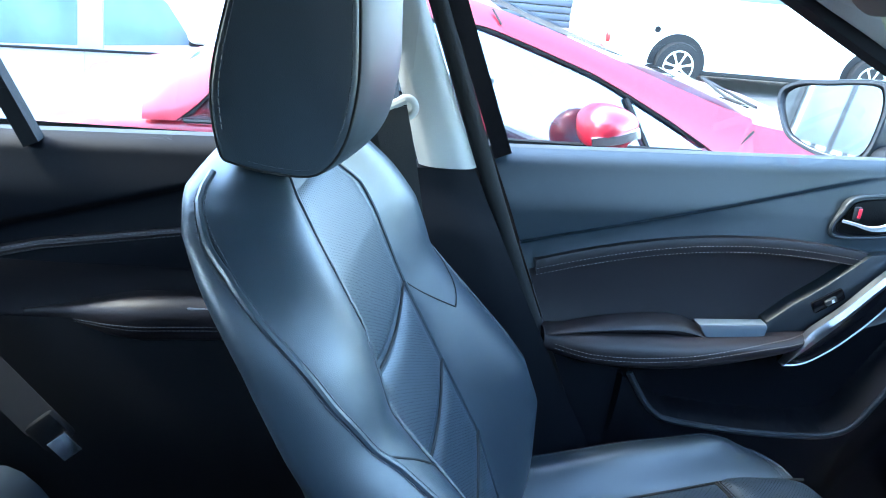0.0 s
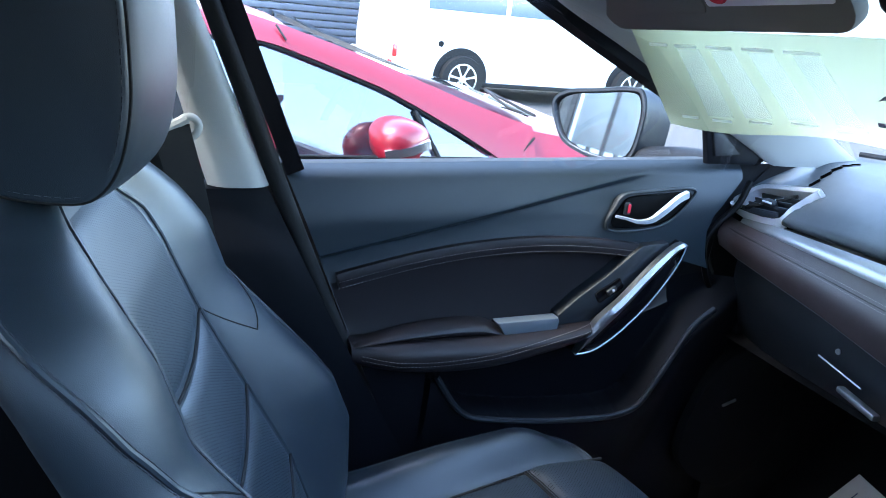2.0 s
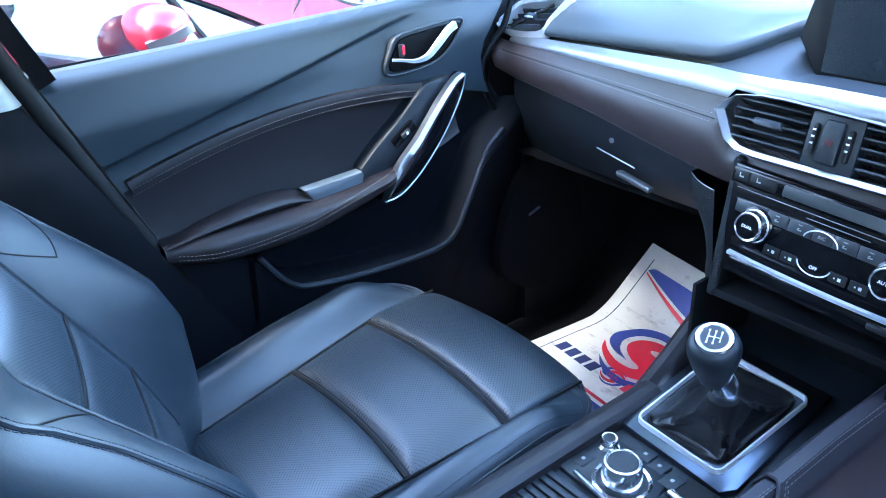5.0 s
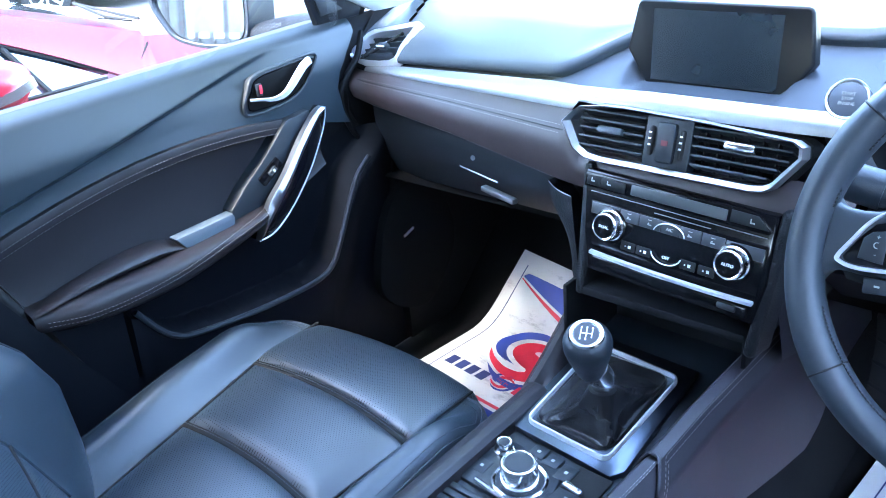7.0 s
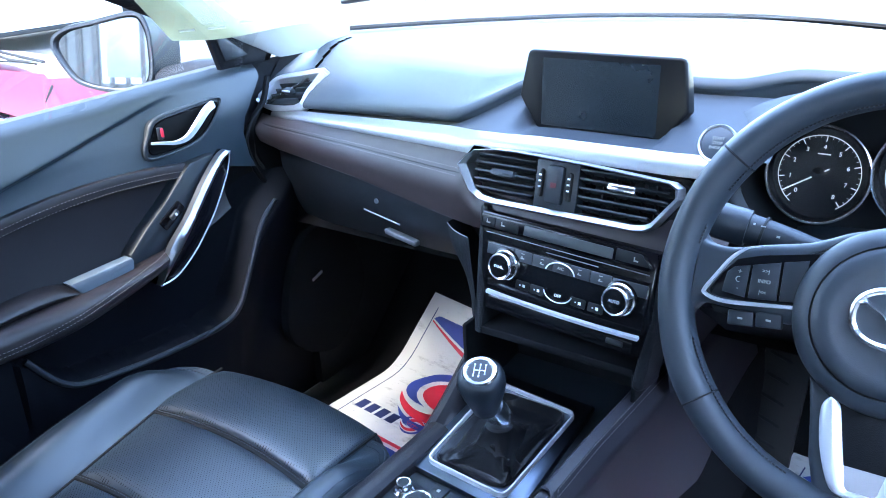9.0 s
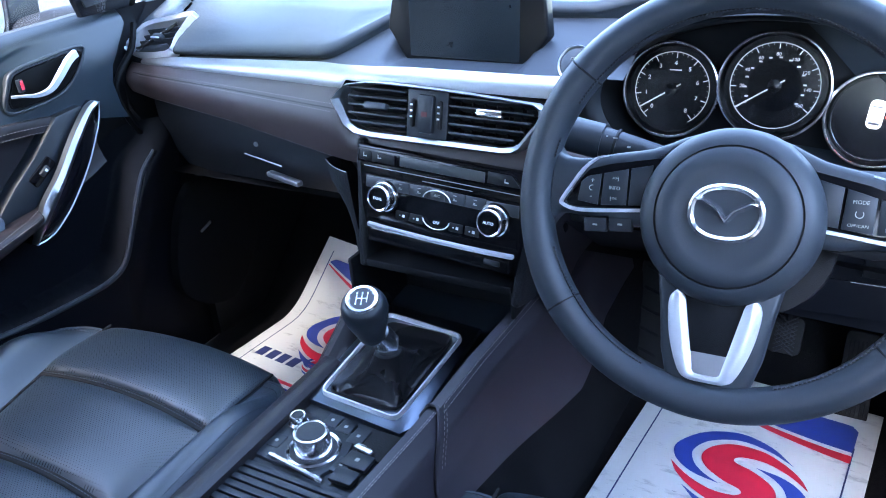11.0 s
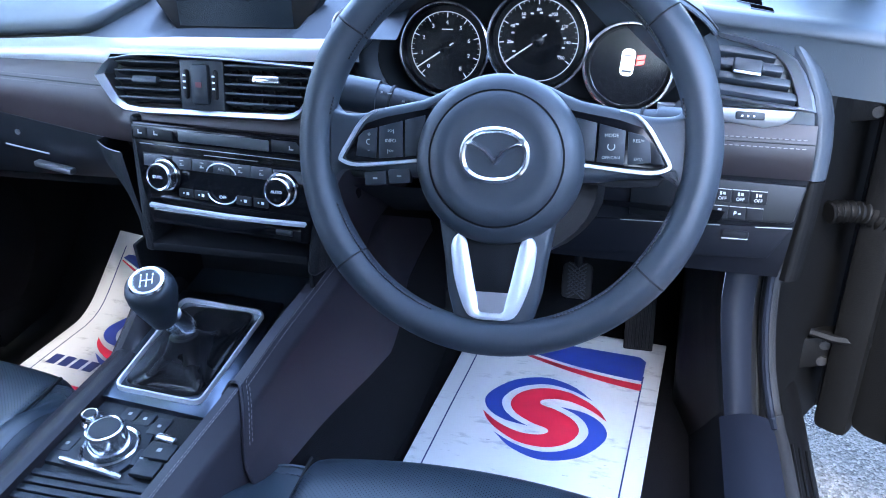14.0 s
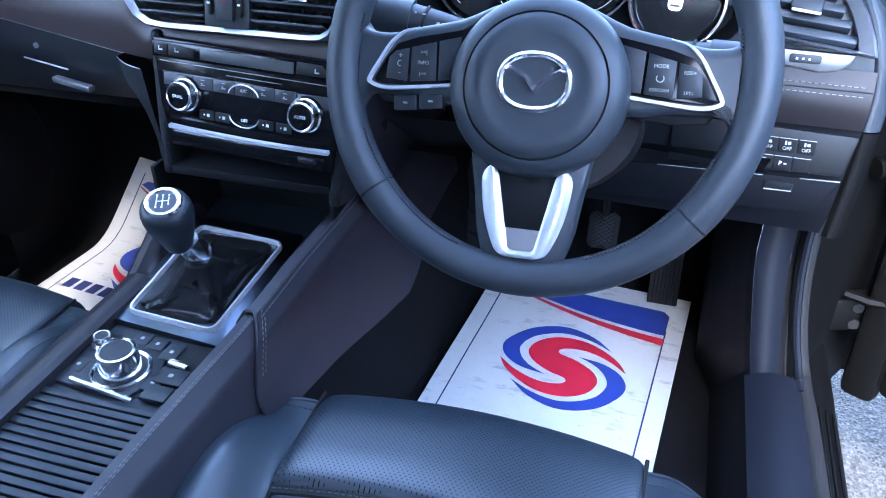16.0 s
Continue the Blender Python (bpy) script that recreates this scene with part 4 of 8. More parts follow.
def build_rear_door():
    d = thing("door_2", "black and brown trimmed rear passenger door, closed", "car door", kind="structure")
    def trim(u, v):
        y = -1.35 + 0.83 * u
        z = 0.68 + (belt(y) - 0.68) * v
        g = 0.728 + (y + 1.046) * 0.27 - z
        x = -0.70 - 0.02 * max(0, 1 - (belt(y) - z) / 0.022) ** 2 + 0.018 * smoothstep(belt(y) - z, 0, 0.08) - 0.012 * smoothstep(g, -0.004, 0.006) + 0.012 * smoothstep(g, 0.01, 0.08)
        return (x, y, z)
    # same skin as the front door's, its shade put in by a darker material
    part("upper_trim", sheet(trim, np.linspace(0, 1, 60), np.linspace(0, 1, 60)), LOWER, d, "soft black plastic upper trim, darkened in colour for shade")
    def ins(u, v):
        y = -1.35 + 0.83 * u
        z1 = 0.695 + 0.15 * (y + 1.05) - 0.10 * max(0, -1.0 - y)
        return (-0.694 - 0.012 * math.sin(math.pi * v), y, 0.58 + (z1 - 0.58) * v)
    part("leather_insert", sheet(ins, np.linspace(0, 1, 40), np.linspace(0, 1, 20)), BROWN, d, "dark brown leather insert")
    roll = [(-0.690, y, 0.695 + 0.15 * (y + 1.05) - 0.10 * max(0, -1.0 - y)) for y in np.linspace(-1.2, -0.6, 40)]
    part("insert_roll", tube(roll, 0.008, 8), BROWN, d)
    for off in (-0.004, 0.004):
        stitches("stitching", [(x + 0.0082, y, z + off) for x, y, z in roll], DTHREAD, d, up=(1, 0, 0))
    def swell(y):
        return smoothstep(y, -1.03, -0.86)
    def level(y):
        return 0.600 + 0.03 * (y + 0.9) + 0.010 * math.sin((y + 1.05) * 6)
    arm = [[(-0.700 + 0.040 * abs(math.cos(t)) ** 0.7 * (0.15 + 0.85 * swell(y)), y, level(y) + (0.028 if t > 0 else 0.042) * (0.25 + 0.75 * swell(y)) * math.sin(t)) for t in np.linspace(1.57, -1.57, 15)] + [(-0.71, y, level(y))] for y in np.linspace(-1.03, -0.55, 26)]
    part("armrest", skin(arm), BROWN, d, "leather armrest")
    for off in (-0.016, -0.010):
        stitches("stitching", [(-0.7 + 0.040 * math.cos(off / 0.042) ** 0.7 * (0.15 + 0.85 * swell(y)) + 0.0006, y, level(y) + off * (0.25 + 0.75 * swell(y))) for y in np.linspace(-0.98, -0.6, 40)], DTHREAD, d, up=(1, 0, 0))
    part("grip_cup", box((0.016, 0.07, 0.008), pose(-0.672, -0.775, 0.626, 0, 0, 0), 0.003), DULL, d, "satin grip trim")
    part("lower_trim", sheet(lambda u, v: (-0.685 + 0.02 * math.sin(v * 3), -1.35 + 0.83 * u, 0.22 + 0.38 * v), np.linspace(0, 1, 12), np.linspace(0, 1, 12)), DARK, d, "black lower trim")
    part("window_ledge", sheet(lambda u, v: (-0.7195 - 0.05 * v, -1.35 + 0.83 * u, belt(-1.35 + 0.83 * u) - 0.006 * v), np.linspace(0, 1, 20), [0, 1]), RUBBER, d)
    part("outer_skin", sheet(lambda u, v: (-0.86 - 0.05 * math.sin(v * 2.6), -1.6 + 1.15 * u, 0.22 + 0.60 * v), np.linspace(0, 1, 10), np.linspace(0, 1, 10)), BODY, d, "dark painted outer skin")
    # rear belt on its buckle
    b = thing("rear_belt_buckle", "black belt webbing ending in a bright metal tongue", "seat belt")
    web = curve([(-0.60, -1.16, 0.68), (-0.595, -1.06, 0.59), (-0.585, -0.975, 0.495)], 8)
    part("webbing", sweep(web, [(-0.022, -0.001), (0.022, -0.001), (0.022, 0.001), (-0.022, 0.001)], up=(1, 0, 0.6)), WEB, b)
    part("tongue_cover", box((0.016, 0.045, 0.045), pose(-0.582, -0.965, 0.488, 40, 0, 0), 0.006), DARK, b)
    part("tongue", box((0.004, 0.030, 0.032), pose(-0.572, -0.945, 0.472, 40, 0, 0), 0.001), CHROME, b, "bright metal tongue")


build_passenger_door()
build_rear_door()


# ---- dashboard ----
# front edge of the dash in plan, and the heights of its bands, by x
DX = [-0.74, -0.668, -0.404, -0.148, -0.10, 0.12, 0.17]
DY = [0.36, 0.335, 0.263, 0.196, 0.190, 0.186, 0.19]


def dash_y(x):
    return lerp(x, DX, DY)


def strip_low(x):
    return lerp(x, [-0.74, -0.668, -0.404, -0.148, 0.15], [0.784, 0.788, 0.807, 0.824, 0.83])


def strip_high(x):
    return lerp(x, [-0.74, -0.686, -0.426, -0.197, -0.047, 0.15], [0.794, 0.797, 0.825, 0.849, 0.856, 0.858])


def band_low(x):
    return lerp(x, [-0.735, -0.414, -0.191, -0.12, 0.15], [0.734, 0.738, 0.731, 0.730, 0.73])


def crest(x):
    """Height of the pad's crest behind the edge."""
    return lerp(x, [-0.75, -0.5, -0.2, 0.1, 0.4, 0.7], [0.885, 0.900, 0.905, 0.905, 0.90, 0.875])


# corners of the vent beside the door, following the slope of the pad
VENT_A, VENT_B, VENT_C, VENT_D = (Vector(q) for q in ((-0.722, 0.366, 0.802), (-0.708, 0.408, 0.839), (-0.572, 0.400, 0.868), (-0.600, 0.346, 0.810)))
VENT_POSE = frame_from(VENT_A, VENT_D - VENT_A, (VENT_D - VENT_A).cross(VENT_C - VENT_A))
VENT_OUTLINE = [tuple((VENT_POSE.inverted() @ Vector(q)).xy) for q in curve([VENT_A, VENT_A.lerp(VENT_B, 0.75), VENT_B.lerp(VENT_C, 0.15), VENT_B.lerp(VENT_C, 0.6), VENT_C.lerp(VENT_B, 0.03), VENT_C.lerp(VENT_D, 0.10), VENT_C.lerp(VENT_D, 0.6), VENT_D], 4, True)]


def inside(x, y, poly):
    """Whether a point lies within a closed outline."""
    hit = False
    for (x0, y0), (x1, y1) in zip(poly, poly[1:] + poly[:1]):
        if (y0 > y) != (y1 > y) and x < (x1 - x0) * (y - y0) / (y1 - y0) + x0:
            hit = not hit
    return hit


def foot_z(x):
    """Height of the windscreen's foot."""
    return 0.909 - 0.055 * max(0, x) ** 1.3 - 0.02 * max(0, -x - 0.3)


def pad_profile(x):
    """The pad's section at x, from under its front roll back to the windscreen."""
    ye, ze = dash_y(x) + 0.032, strip_high(x) + 0.004
    if x > -0.205:
        k = smoothstep(x, -0.205, -0.085)
        ye, ze = ye + 0.105 * k, ze + 0.040 * k
    if x > 0.14:
        k = smoothstep(x, 0.14, 0.22)
        ye, ze = ye + 0.02 * k, ze + 0.012 * k
    k = smoothstep(x, 0.30, 0.56)
    ye, ze = ye * (1 - k) + 0.285 * k, ze * (1 - k) + (0.868 - 0.12 * (x - 0.5)) * k
    yb = 0.885 - 0.26 * (x / 0.72) ** 2
    zb = foot_z(x) - 0.004
    c = max(crest(x), ze + 0.012)
    pts = [(ye + 0.016, ze - 0.004 - 0.055 * smoothstep(x, -0.205, -0.12)), (ye + 0.004, ze - 0.001), (ye, ze + 0.004), (ye + 0.002, ze + 0.011), (ye + 0.012, ze + 0.018), (ye + 0.05, ze * 0.45 + c * 0.55), (ye + 0.13, c), (max(ye + 0.16, yb - 0.16), max(c, zb) - 0.002), (yb, zb)]
    for _ in range(2):
        cut = [pts[0]]
        for a, b in zip(pts, pts[1:]):
            cut += [(a[0] * 0.75 + b[0] * 0.25, a[1] * 0.75 + b[1] * 0.25), (a[0] * 0.25 + b[0] * 0.75, a[1] * 0.25 + b[1] * 0.75)]
        pts = cut + [pts[-1]]
    return pts


def pad_z(x, y):
    p = pad_profile(x)
    p = p[min(range(len(p)), key=lambda i: p[i][0]):]
    return lerp(y, [q[0] for q in p], [q[1] for q in p])


def build_dash():
    d = thing("dashboard", "black dashboard with brown leather band and satin silver strip", "dashboard")
    # soft top pad: front roll, crest, long slope to the windscreen
    def pad(u, v):
        x = -0.735 + (0.735 + 0.77) * u
        pts = pad_profile(x)
        s = v * (len(pts) - 1)
        i = min(int(s), len(pts) - 2)
        f = s - i
        return (x, pts[i][0] * (1 - f) + pts[i + 1][0] * f, pts[i][1] * (1 - f) + pts[i + 1][1] * f)
    bm = sheet(pad, np.linspace(0, 1, 240), np.linspace(0, 1, 103))
    # opening for the vent beside the door
    inv = VENT_POSE.inverted()
    gone = []
    for f in bm.faces:
        q = inv @ f.calc_center_median()
        if abs(q.z) < 0.05 and q.x < 0.20 and inside(q.x, q.y, VENT_OUTLINE):
            gone.append(f)
    bmesh.ops.delete(bm, geom=gone, context="FACES")
    part("top_pad", bm, PAD, d, "soft black top pad")
    def corner(u, v):
        x = -0.750 + 0.150 * u
        y0, z0 = 0.410 - 0.06 * (x + 0.708) - 0.03 * max(0, -0.708 - x) / 0.04, 0.838 + 0.213 * (x + 0.708)
        return (x, y0 + (0.53 - y0) * v, z0 + (pad_z(max(x, -0.735), 0.53) - 0.0015 - z0) * v ** 0.8)
    part("pad_corner", sheet(corner, np.linspace(0, 1, 16), np.linspace(0, 1, 12)), PAD, d)
    # satin strip
    def strip(u, v):
        x = -0.69 + 0.87 * u
        lo, hi = strip_low(x), strip_high(x)
        if x > -0.145:
            lo = 0.836
        z = lo + (hi - lo) * v
        bulge = 0.004 * math.sin(math.pi * v)
        return (x, dash_y(x) + 0.016 + 0.014 * v - bulge, z)
    part("silver_strip", sheet(strip, np.linspace(0, 1, 80), np.linspace(0, 1, 9)), STRIP, d, "satin silver trim strip")
    # platform that rises from the strip to the pad, hollow where the screen stands
    def plat(u, v):
        x = -0.20 + 0.42 * u
        k = smoothstep(x, -0.205, -0.085)
        y0, z0 = dash_y(x) + 0.030, strip_high(x)
        hollow = smoothstep(x, -0.105, -0.085) * (1 - smoothstep(x, 0.085, 0.105))
        rise = v * (1 - hollow) + hollow * max(0.0, (v - 0.45) / 0.55)
        return (x, y0 + (0.006 + 0.105 * k) * v, z0 + 0.041 * k * rise)
    part("screen_platform", sheet(plat, np.linspace(0, 1, 64), np.linspace(0, 1, 12)), material("slate_plastic", (0.026, 0.032, 0.040), 0.50, grain=0.15, size=1200, spec=0.35), d, "dark slate panel below the screen")
    # leather band with stitching
    def band(u, v):
        x = -0.735 + 0.93 * u
        lo, hi = band_low(x), strip_low(x)
        if x > -0.16:
            k = smoothstep(x, -0.150, -0.128)
            hi = hi * (1 - k) + 0.785 * k
        z = lo + (hi - lo) * v
        return (x, dash_y(x) - 0.012 + 0.014 * (1 - v) ** 2 + 0.058 * max(0, v - 0.30) ** 2, z)
    part("leather_band", sheet(band, np.linspace(0, 1, 90), np.linspace(0, 1, 14)), BAND, d, "dark brown leather band")
    for v, th in ((0.80, THREAD), (0.70, THREAD)):
        pts = [Vector(band((x + 0.735) / 0.93, v)) for x in np.linspace(-0.68, -0.16, 60)]
        stitches("stitching", [p + Vector((0, -0.0006, 0.0006)) for p in pts], th, d, length=0.003, gap=0.003, r=0.00035, up=(0, -1, 0))
    part("band_seam", tube([Vector(band((x + 0.735) / 0.93, 0.75)) for x in np.linspace(-0.70, -0.155, 60)], 0.0008, 5), RUBBER, d)
    part("strip_shelf", sheet(lambda u, v: (-0.72 + 0.60 * u, dash_y(-0.72 + 0.60 * u) + 0.029 + 0.08 * v, strip_high(-0.72 + 0.60 * u) - 0.002 - 0.004 * v), np.linspace(0, 1, 30), np.linspace(0, 1, 3)), RUBBER, d)
    # black tube drawn as the shadow line between door trim and dash end
    gap = curve([(-0.705, 0.376, 0.852), (-0.692, 0.347, 0.815), (-0.690, 0.309, 0.782), (-0.690, 0.293, 0.750), (-0.692, 0.307, 0.700), (-0.70, 0.335, 0.660)], 8)
    part("gap_shade", tube(gap, 0.0055, 8, up=(1, 0, 0)), BLACK, d, "dark strip in place of the shaded gap beside the door")
    part("gap_back", sheet(lambda u, v: (-0.765, 0.28 + 0.60 * u, 0.50 + 0.37 * v), [0, 1], [0, 1]), CARPET, d)
    part("door_gap", sheet(lambda u, v: (-0.742 + 0.020 * u, lerp(v, [0, 0.3, 0.6, 1], [0.40, 0.345, 0.352, 0.46]) + 0.01 - 0.02 * u, 0.62 + 0.28 * v), np.linspace(0, 1, 4), np.linspace(0, 1, 20)), CARPET, d)
    # vertical end of the dash beside the door
    part("end_panel", sheet(lambda u, v: (-0.728, 0.30 + 0.45 * u + 0.10 * (1 - v) * (1 - u), 0.55 + 0.33 * v), np.linspace(0, 1, 8), np.linspace(0, 1, 8)), DARK, d)
    # glove box lid
    lid = part("glove_box_lid", sheet(lambda u, v: (-0.68 + 0.506 * u, dash_y(-0.68 + 0.506 * u) + 0.022 + 0.045 * (1 - v) ** 1.5 - 0.008 * math.sin(math.pi * v), 0.575 + 0.075 * u * (1 - v) * 0.9 + (band_low(-0.68 + 0.506 * u) - 0.004 - 0.575) * v), np.linspace(0, 1, 40), np.linspace(0, 1, 20)), material("lid_plastic", (0.0062, 0.0085, 0.0115), 0.46, grain=0.2, size=1500, spec=0.4), d, "black glove box lid")
    part("lid_line", tube([(x, dash_y(x) + 0.010, band_low(x) - 0.004) for x in np.linspace(-0.68, -0.180, 40)], 0.0009, 6), SATIN, lid, "thin bright line along the lid")
    part("lid_slot", tube([(-0.403, 0.277, 0.681), (-0.309, 0.251, 0.681)], 0.0012, 6), SATIN, lid)
    part("lid_handle", box((0.080, 0.012, 0.009), pose(-0.311, 0.256, 0.659, 0, 0, -15), 0.003), SATIN, lid, "glove box handle")
    part("lid_lock", lathe([(0.0, 0.0), (0.004, 0.0), (0.004, 0.002), (0, 0.002)], look((-0.367, 0.266, 0.704), (-0.367, 0.0, 0.704)), 12), SATIN, lid)
    part("knee_panel", sheet(lambda u, v: (-0.70 + 0.58 * u, 0.36 + 0.40 * v, 0.585 + 0.03 * v), np.linspace(0, 1, 8), np.linspace(0, 1, 6)), CARPET, d)
    part("side_cheek", sheet(lambda u, v: (-0.205 + 0.10 * u + 0.03 * (1 - v), 0.262 - 0.05 * u - 0.01 * v + 0.05 * (1 - v), 0.56 + 0.165 * v), np.linspace(0, 1, 10), np.linspace(0, 1, 12)), CARPET, d, "black panel beside the glove box")
    # side vents
    build_side_vent(d, -1)
    build_side_vent(d, 1)
    build_center_vents(d)
    # defroster slots beside the windscreen: flat black patches as their inner shade, parted by narrow bridges
    for (x0, y0), (x1, y1), n, w in (((-0.628, 0.425), (-0.663, 0.565), 5, 0.013), ((0.538, 0.458), (0.606, 0.315), 6, 0.028)):
        for i in range(n):
            t = (i + 0.5) / n
            x, y = x0 + (x1 - x0) * t, y0 + (y1 - y0) * t
            w2, h2 = w / 2 * (0.75 + 0.25 * math.sin(math.pi * t)), 0.40 * abs(y1 - y0) / n
            cs = [(x - w2, y - h2 + 0.005), (x + w2, y - h2 - 0.005), (x + w2, y + h2 - 0.005), (x - w2, y + h2 + 0.005)]
            bm = bmesh.new()
            bm.faces.new([bm.verts.new((p, q, pad_z(p, q) + 0.0012)) for p, q in cs])
            part("defroster_slot_shade", bm, SLOT, d, smooth=False)
            a, b = cs[0], cs[1]
            part("defroster_fin", tube([(a[0], a[1], pad_z(*a) + 0.0004), (b[0], b[1], pad_z(*b) + 0.0004)], 0.0010, 6), PAD, d)


def build_side_vent(d, sgn):
    if sgn < 0:
        m = VENT_POSE @ pose(0, 0, 0.007)
        outline = VENT_OUTLINE
    else:
        m = frame_from((0.603, 0.275, 0.815), (1, -0.06, -0.03), (0, -0.93, 0.36))
        outline = [(-0.056, 0.043), (-0.011, 0.0355), (0.018, 0.0275), (0.033, 0.018), (0.044, 0.004), (0.055, -0.018), (0.060, -0.034), (-0.045, -0.026)]
    n = len(outline)
    inner = []
    for i in range(n):
        t = Vector(outline[(i + 1) % n]) - Vector(outline[i - 1])
        t.normalize()
        area = sum(outline[j - 1][0] * outline[j][1] - outline[j][0] * outline[j - 1][1] for j in range(n))
        side = 1 if area > 0 else -1
        k = 0.0075 if side * t.x < -0.3 else 0.0030
        inner.append((outline[i][0] - side * t.y * k, outline[i][1] + side * t.x * k))
    if sgn > 0:
        inner = [(-0.0525, 0.0375), (-0.012, 0.0300), (0.012, 0.0225), (0.022, 0.014), (0.030, 0.002), (0.039, -0.018), (0.0425, -0.0295), (-0.0415, -0.0232)]
    v = part("side_vent", slab(inner, m @ pose(0, 0, -0.020), 0.02), DARK, d, "air vent with black slats and a bright frame")
    part("vent_frame", skin([[m @ Vector((x, y, z)) for x, y in o] + [m @ Vector((*o[0], z))] for o, z in ((outline, -0.018), (outline, 0.001), ([((a[0] * 0.8 + b[0] * 0.2), (a[1] * 0.8 + b[1] * 0.2)) for a, b in zip(outline, inner)], 0.004), (inner, 0.0), (inner, -0.018))], False, False), BRIGHT if sgn < 0 else SATIN, v, "satin silver vent frame")
    if sgn < 0:
        wheel = [(Vector(inner[int(n * 0.62)]).lerp(Vector(inner[-1]), 0.25)), Vector(inner[-1]).lerp(Vector(inner[int(n * 0.62)]), 0.10)]
        ends = [m @ Vector((p.x - 0.004, p.y, -0.004)) for p in wheel]
        part("thumbwheel", tube(ends, 0.0034, 8, up=(0, -1, 0.5)), RUBBER, v)
        for k in (0.25, 0.4, 0.55, 0.7):
            q = ends[0].lerp(ends[1], k) + (m.to_3x3() @ Vector((0, 0, 0.0034)))
            bars("wheel_mark", [(0, 0, 0.0016, 0.0016)], Matrix.Translation(q) @ m.to_3x3().to_4x4(), WHITEMARK, v)
    for i in range(4):
        y = (0.012 + 0.012 * i) if sgn < 0 else (-0.0195 + 0.0138 * i)
        lo, hi = (0.018 + 0.004 * i, 0.108 + 0.010 * i) if sgn < 0 else (-0.044 - 0.002 * i, 0.040 - 0.009 * i)
        part("slat", box((hi - lo, 0.003 if sgn < 0 else 0.0085, 0.012), m @ pose((lo + hi) / 2, y, -0.009, -25, 0, 6 if sgn < 0 else -4), 0.0012), PLASTIC if sgn < 0 else WHEEL, v)
    part("vent_tab", box((0.030 if sgn > 0 else 0.026, 0.015 if sgn > 0 else 0.011, 0.012), m @ (pose(-0.014, 0.008, -0.001, -15, 0, -4) if sgn > 0 else pose(0.075, 0.030, -0.002, -15, 0, 0)), 0.003), PLASTIC, v)
    part("tab_tip", box((0.028 if sgn > 0 else 0.024, 0.003, 0.003), m @ (pose(-0.014, 0.001, 0.0055, 0, 0, -4) if sgn > 0 else pose(0.075, 0.026, 0.004)), 0.001), BRIGHT, v)


def build_center_vents(d):
    m = frame_from((0.0, 0.180, 0.808), (1, -0.04, 0.0), (0, -0.97, 0.24))
    o = [(-0.150, 0.008), (-0.138, 0.021), (-0.126, 0.030), (-0.095, 0.035), (-0.065, 0.036), (0.03, 0.034), (0.135, 0.029), (0.145, 0.024), (0.147, 0.012), (0.121, -0.024), (0.112, -0.029), (0.098, -0.031), (-0.087, -0.033), (-0.110, -0.031), (-0.128, -0.022)]
    inn = [(-0.137, 0.011), (-0.131, 0.0205), (-0.122, 0.0275), (-0.095, 0.0322), (-0.065, 0.0335), (0.03, 0.0315), (0.130, 0.0265), (0.1385, 0.0215), (0.1395, 0.012), (0.1175, -0.0175), (0.109, -0.0225), (0.097, -0.0245), (-0.087, -0.0262), (-0.106, -0.0245), (-0.119, -0.0175)]
    back = part("center_vents", slab([(x * 0.99, y * 0.99) for x, y in o], m @ pose(0, 0, -0.024), 0.03), DARK, d, "pair of air vents in one chrome surround")
    part("vent_frame", skin([[m @ Vector((x, y, z)) for x, y in r + r[:1]] for r, z in ((o, -0.012), (o, 0.001), ([((a[0] * 0.7 + b[0] * 0.3), (a[1] * 0.7 + b[1] * 0.3)) for a, b in zip(o, inn)], 0.005), (inn, 0.0), (inn, -0.018))], False, False), SATIN, back, "satin chrome vent surround")
    for x0, x1, dark in ((-0.124, -0.036, False), (0.024, 0.133, True)):
        for i in range(5):
            y = -0.0175 + 0.0104 * i
            a, b = x0 + 0.10 * max(0, -0.012 - y), x1 - (0.0 if not dark else 0.9 * max(0, 0.006 - y))
            part("slat", box((b - a, 0.0028, 0.018), m @ pose((a + b) / 2, y, -0.010, -20, 0, 0), 0.001), PLASTIC, back)
        if dark:
            for i in range(6):
                part("fin", box((0.0016, 0.052, 0.012), m @ pose(x0 + 0.010 + 0.016 * i, 0.003, -0.017), 0.0004), DARK, back)
        part("vent_tab", box((0.034, 0.009, 0.012), m @ pose((x0 + x1) / 2, 0.006 if not dark else 0.012, -0.002, -15, 0, 0), 0.003), CHROME if dark else WHEEL, back)
    mid = part("hazard_block", box((0.058, 0.058, 0.020), m @ pose(-0.005, 0.003, -0.010), 0.003), PLASTIC, back, "switch block between the vents")
    part("hazard_switch", box((0.023, 0.046, 0.010), m @ pose(-0.005, 0.004, 0.001), 0.004), PLASTIC, mid)
    bars("hazard_mark", [(0, 0, 0.008, 0.006)], m @ pose(-0.005, 0.004, 0.0064), material("dim_red", (0.10, 0.008, 0.012), 0.5), mid)
    for sx in (-0.024, 0.014):
        part("thumbwheel", box((0.006, 0.034, 0.010), m @ pose(sx, 0.004, 0.000), 0.003), RUBBER, mid)
        bars("wheel_marks", [(0, 0.012 - 0.007 * i, 0.0035, 0.002) for i in range(3)], m @ pose(sx, 0.002, 0.0056), WHITEMARK, mid)


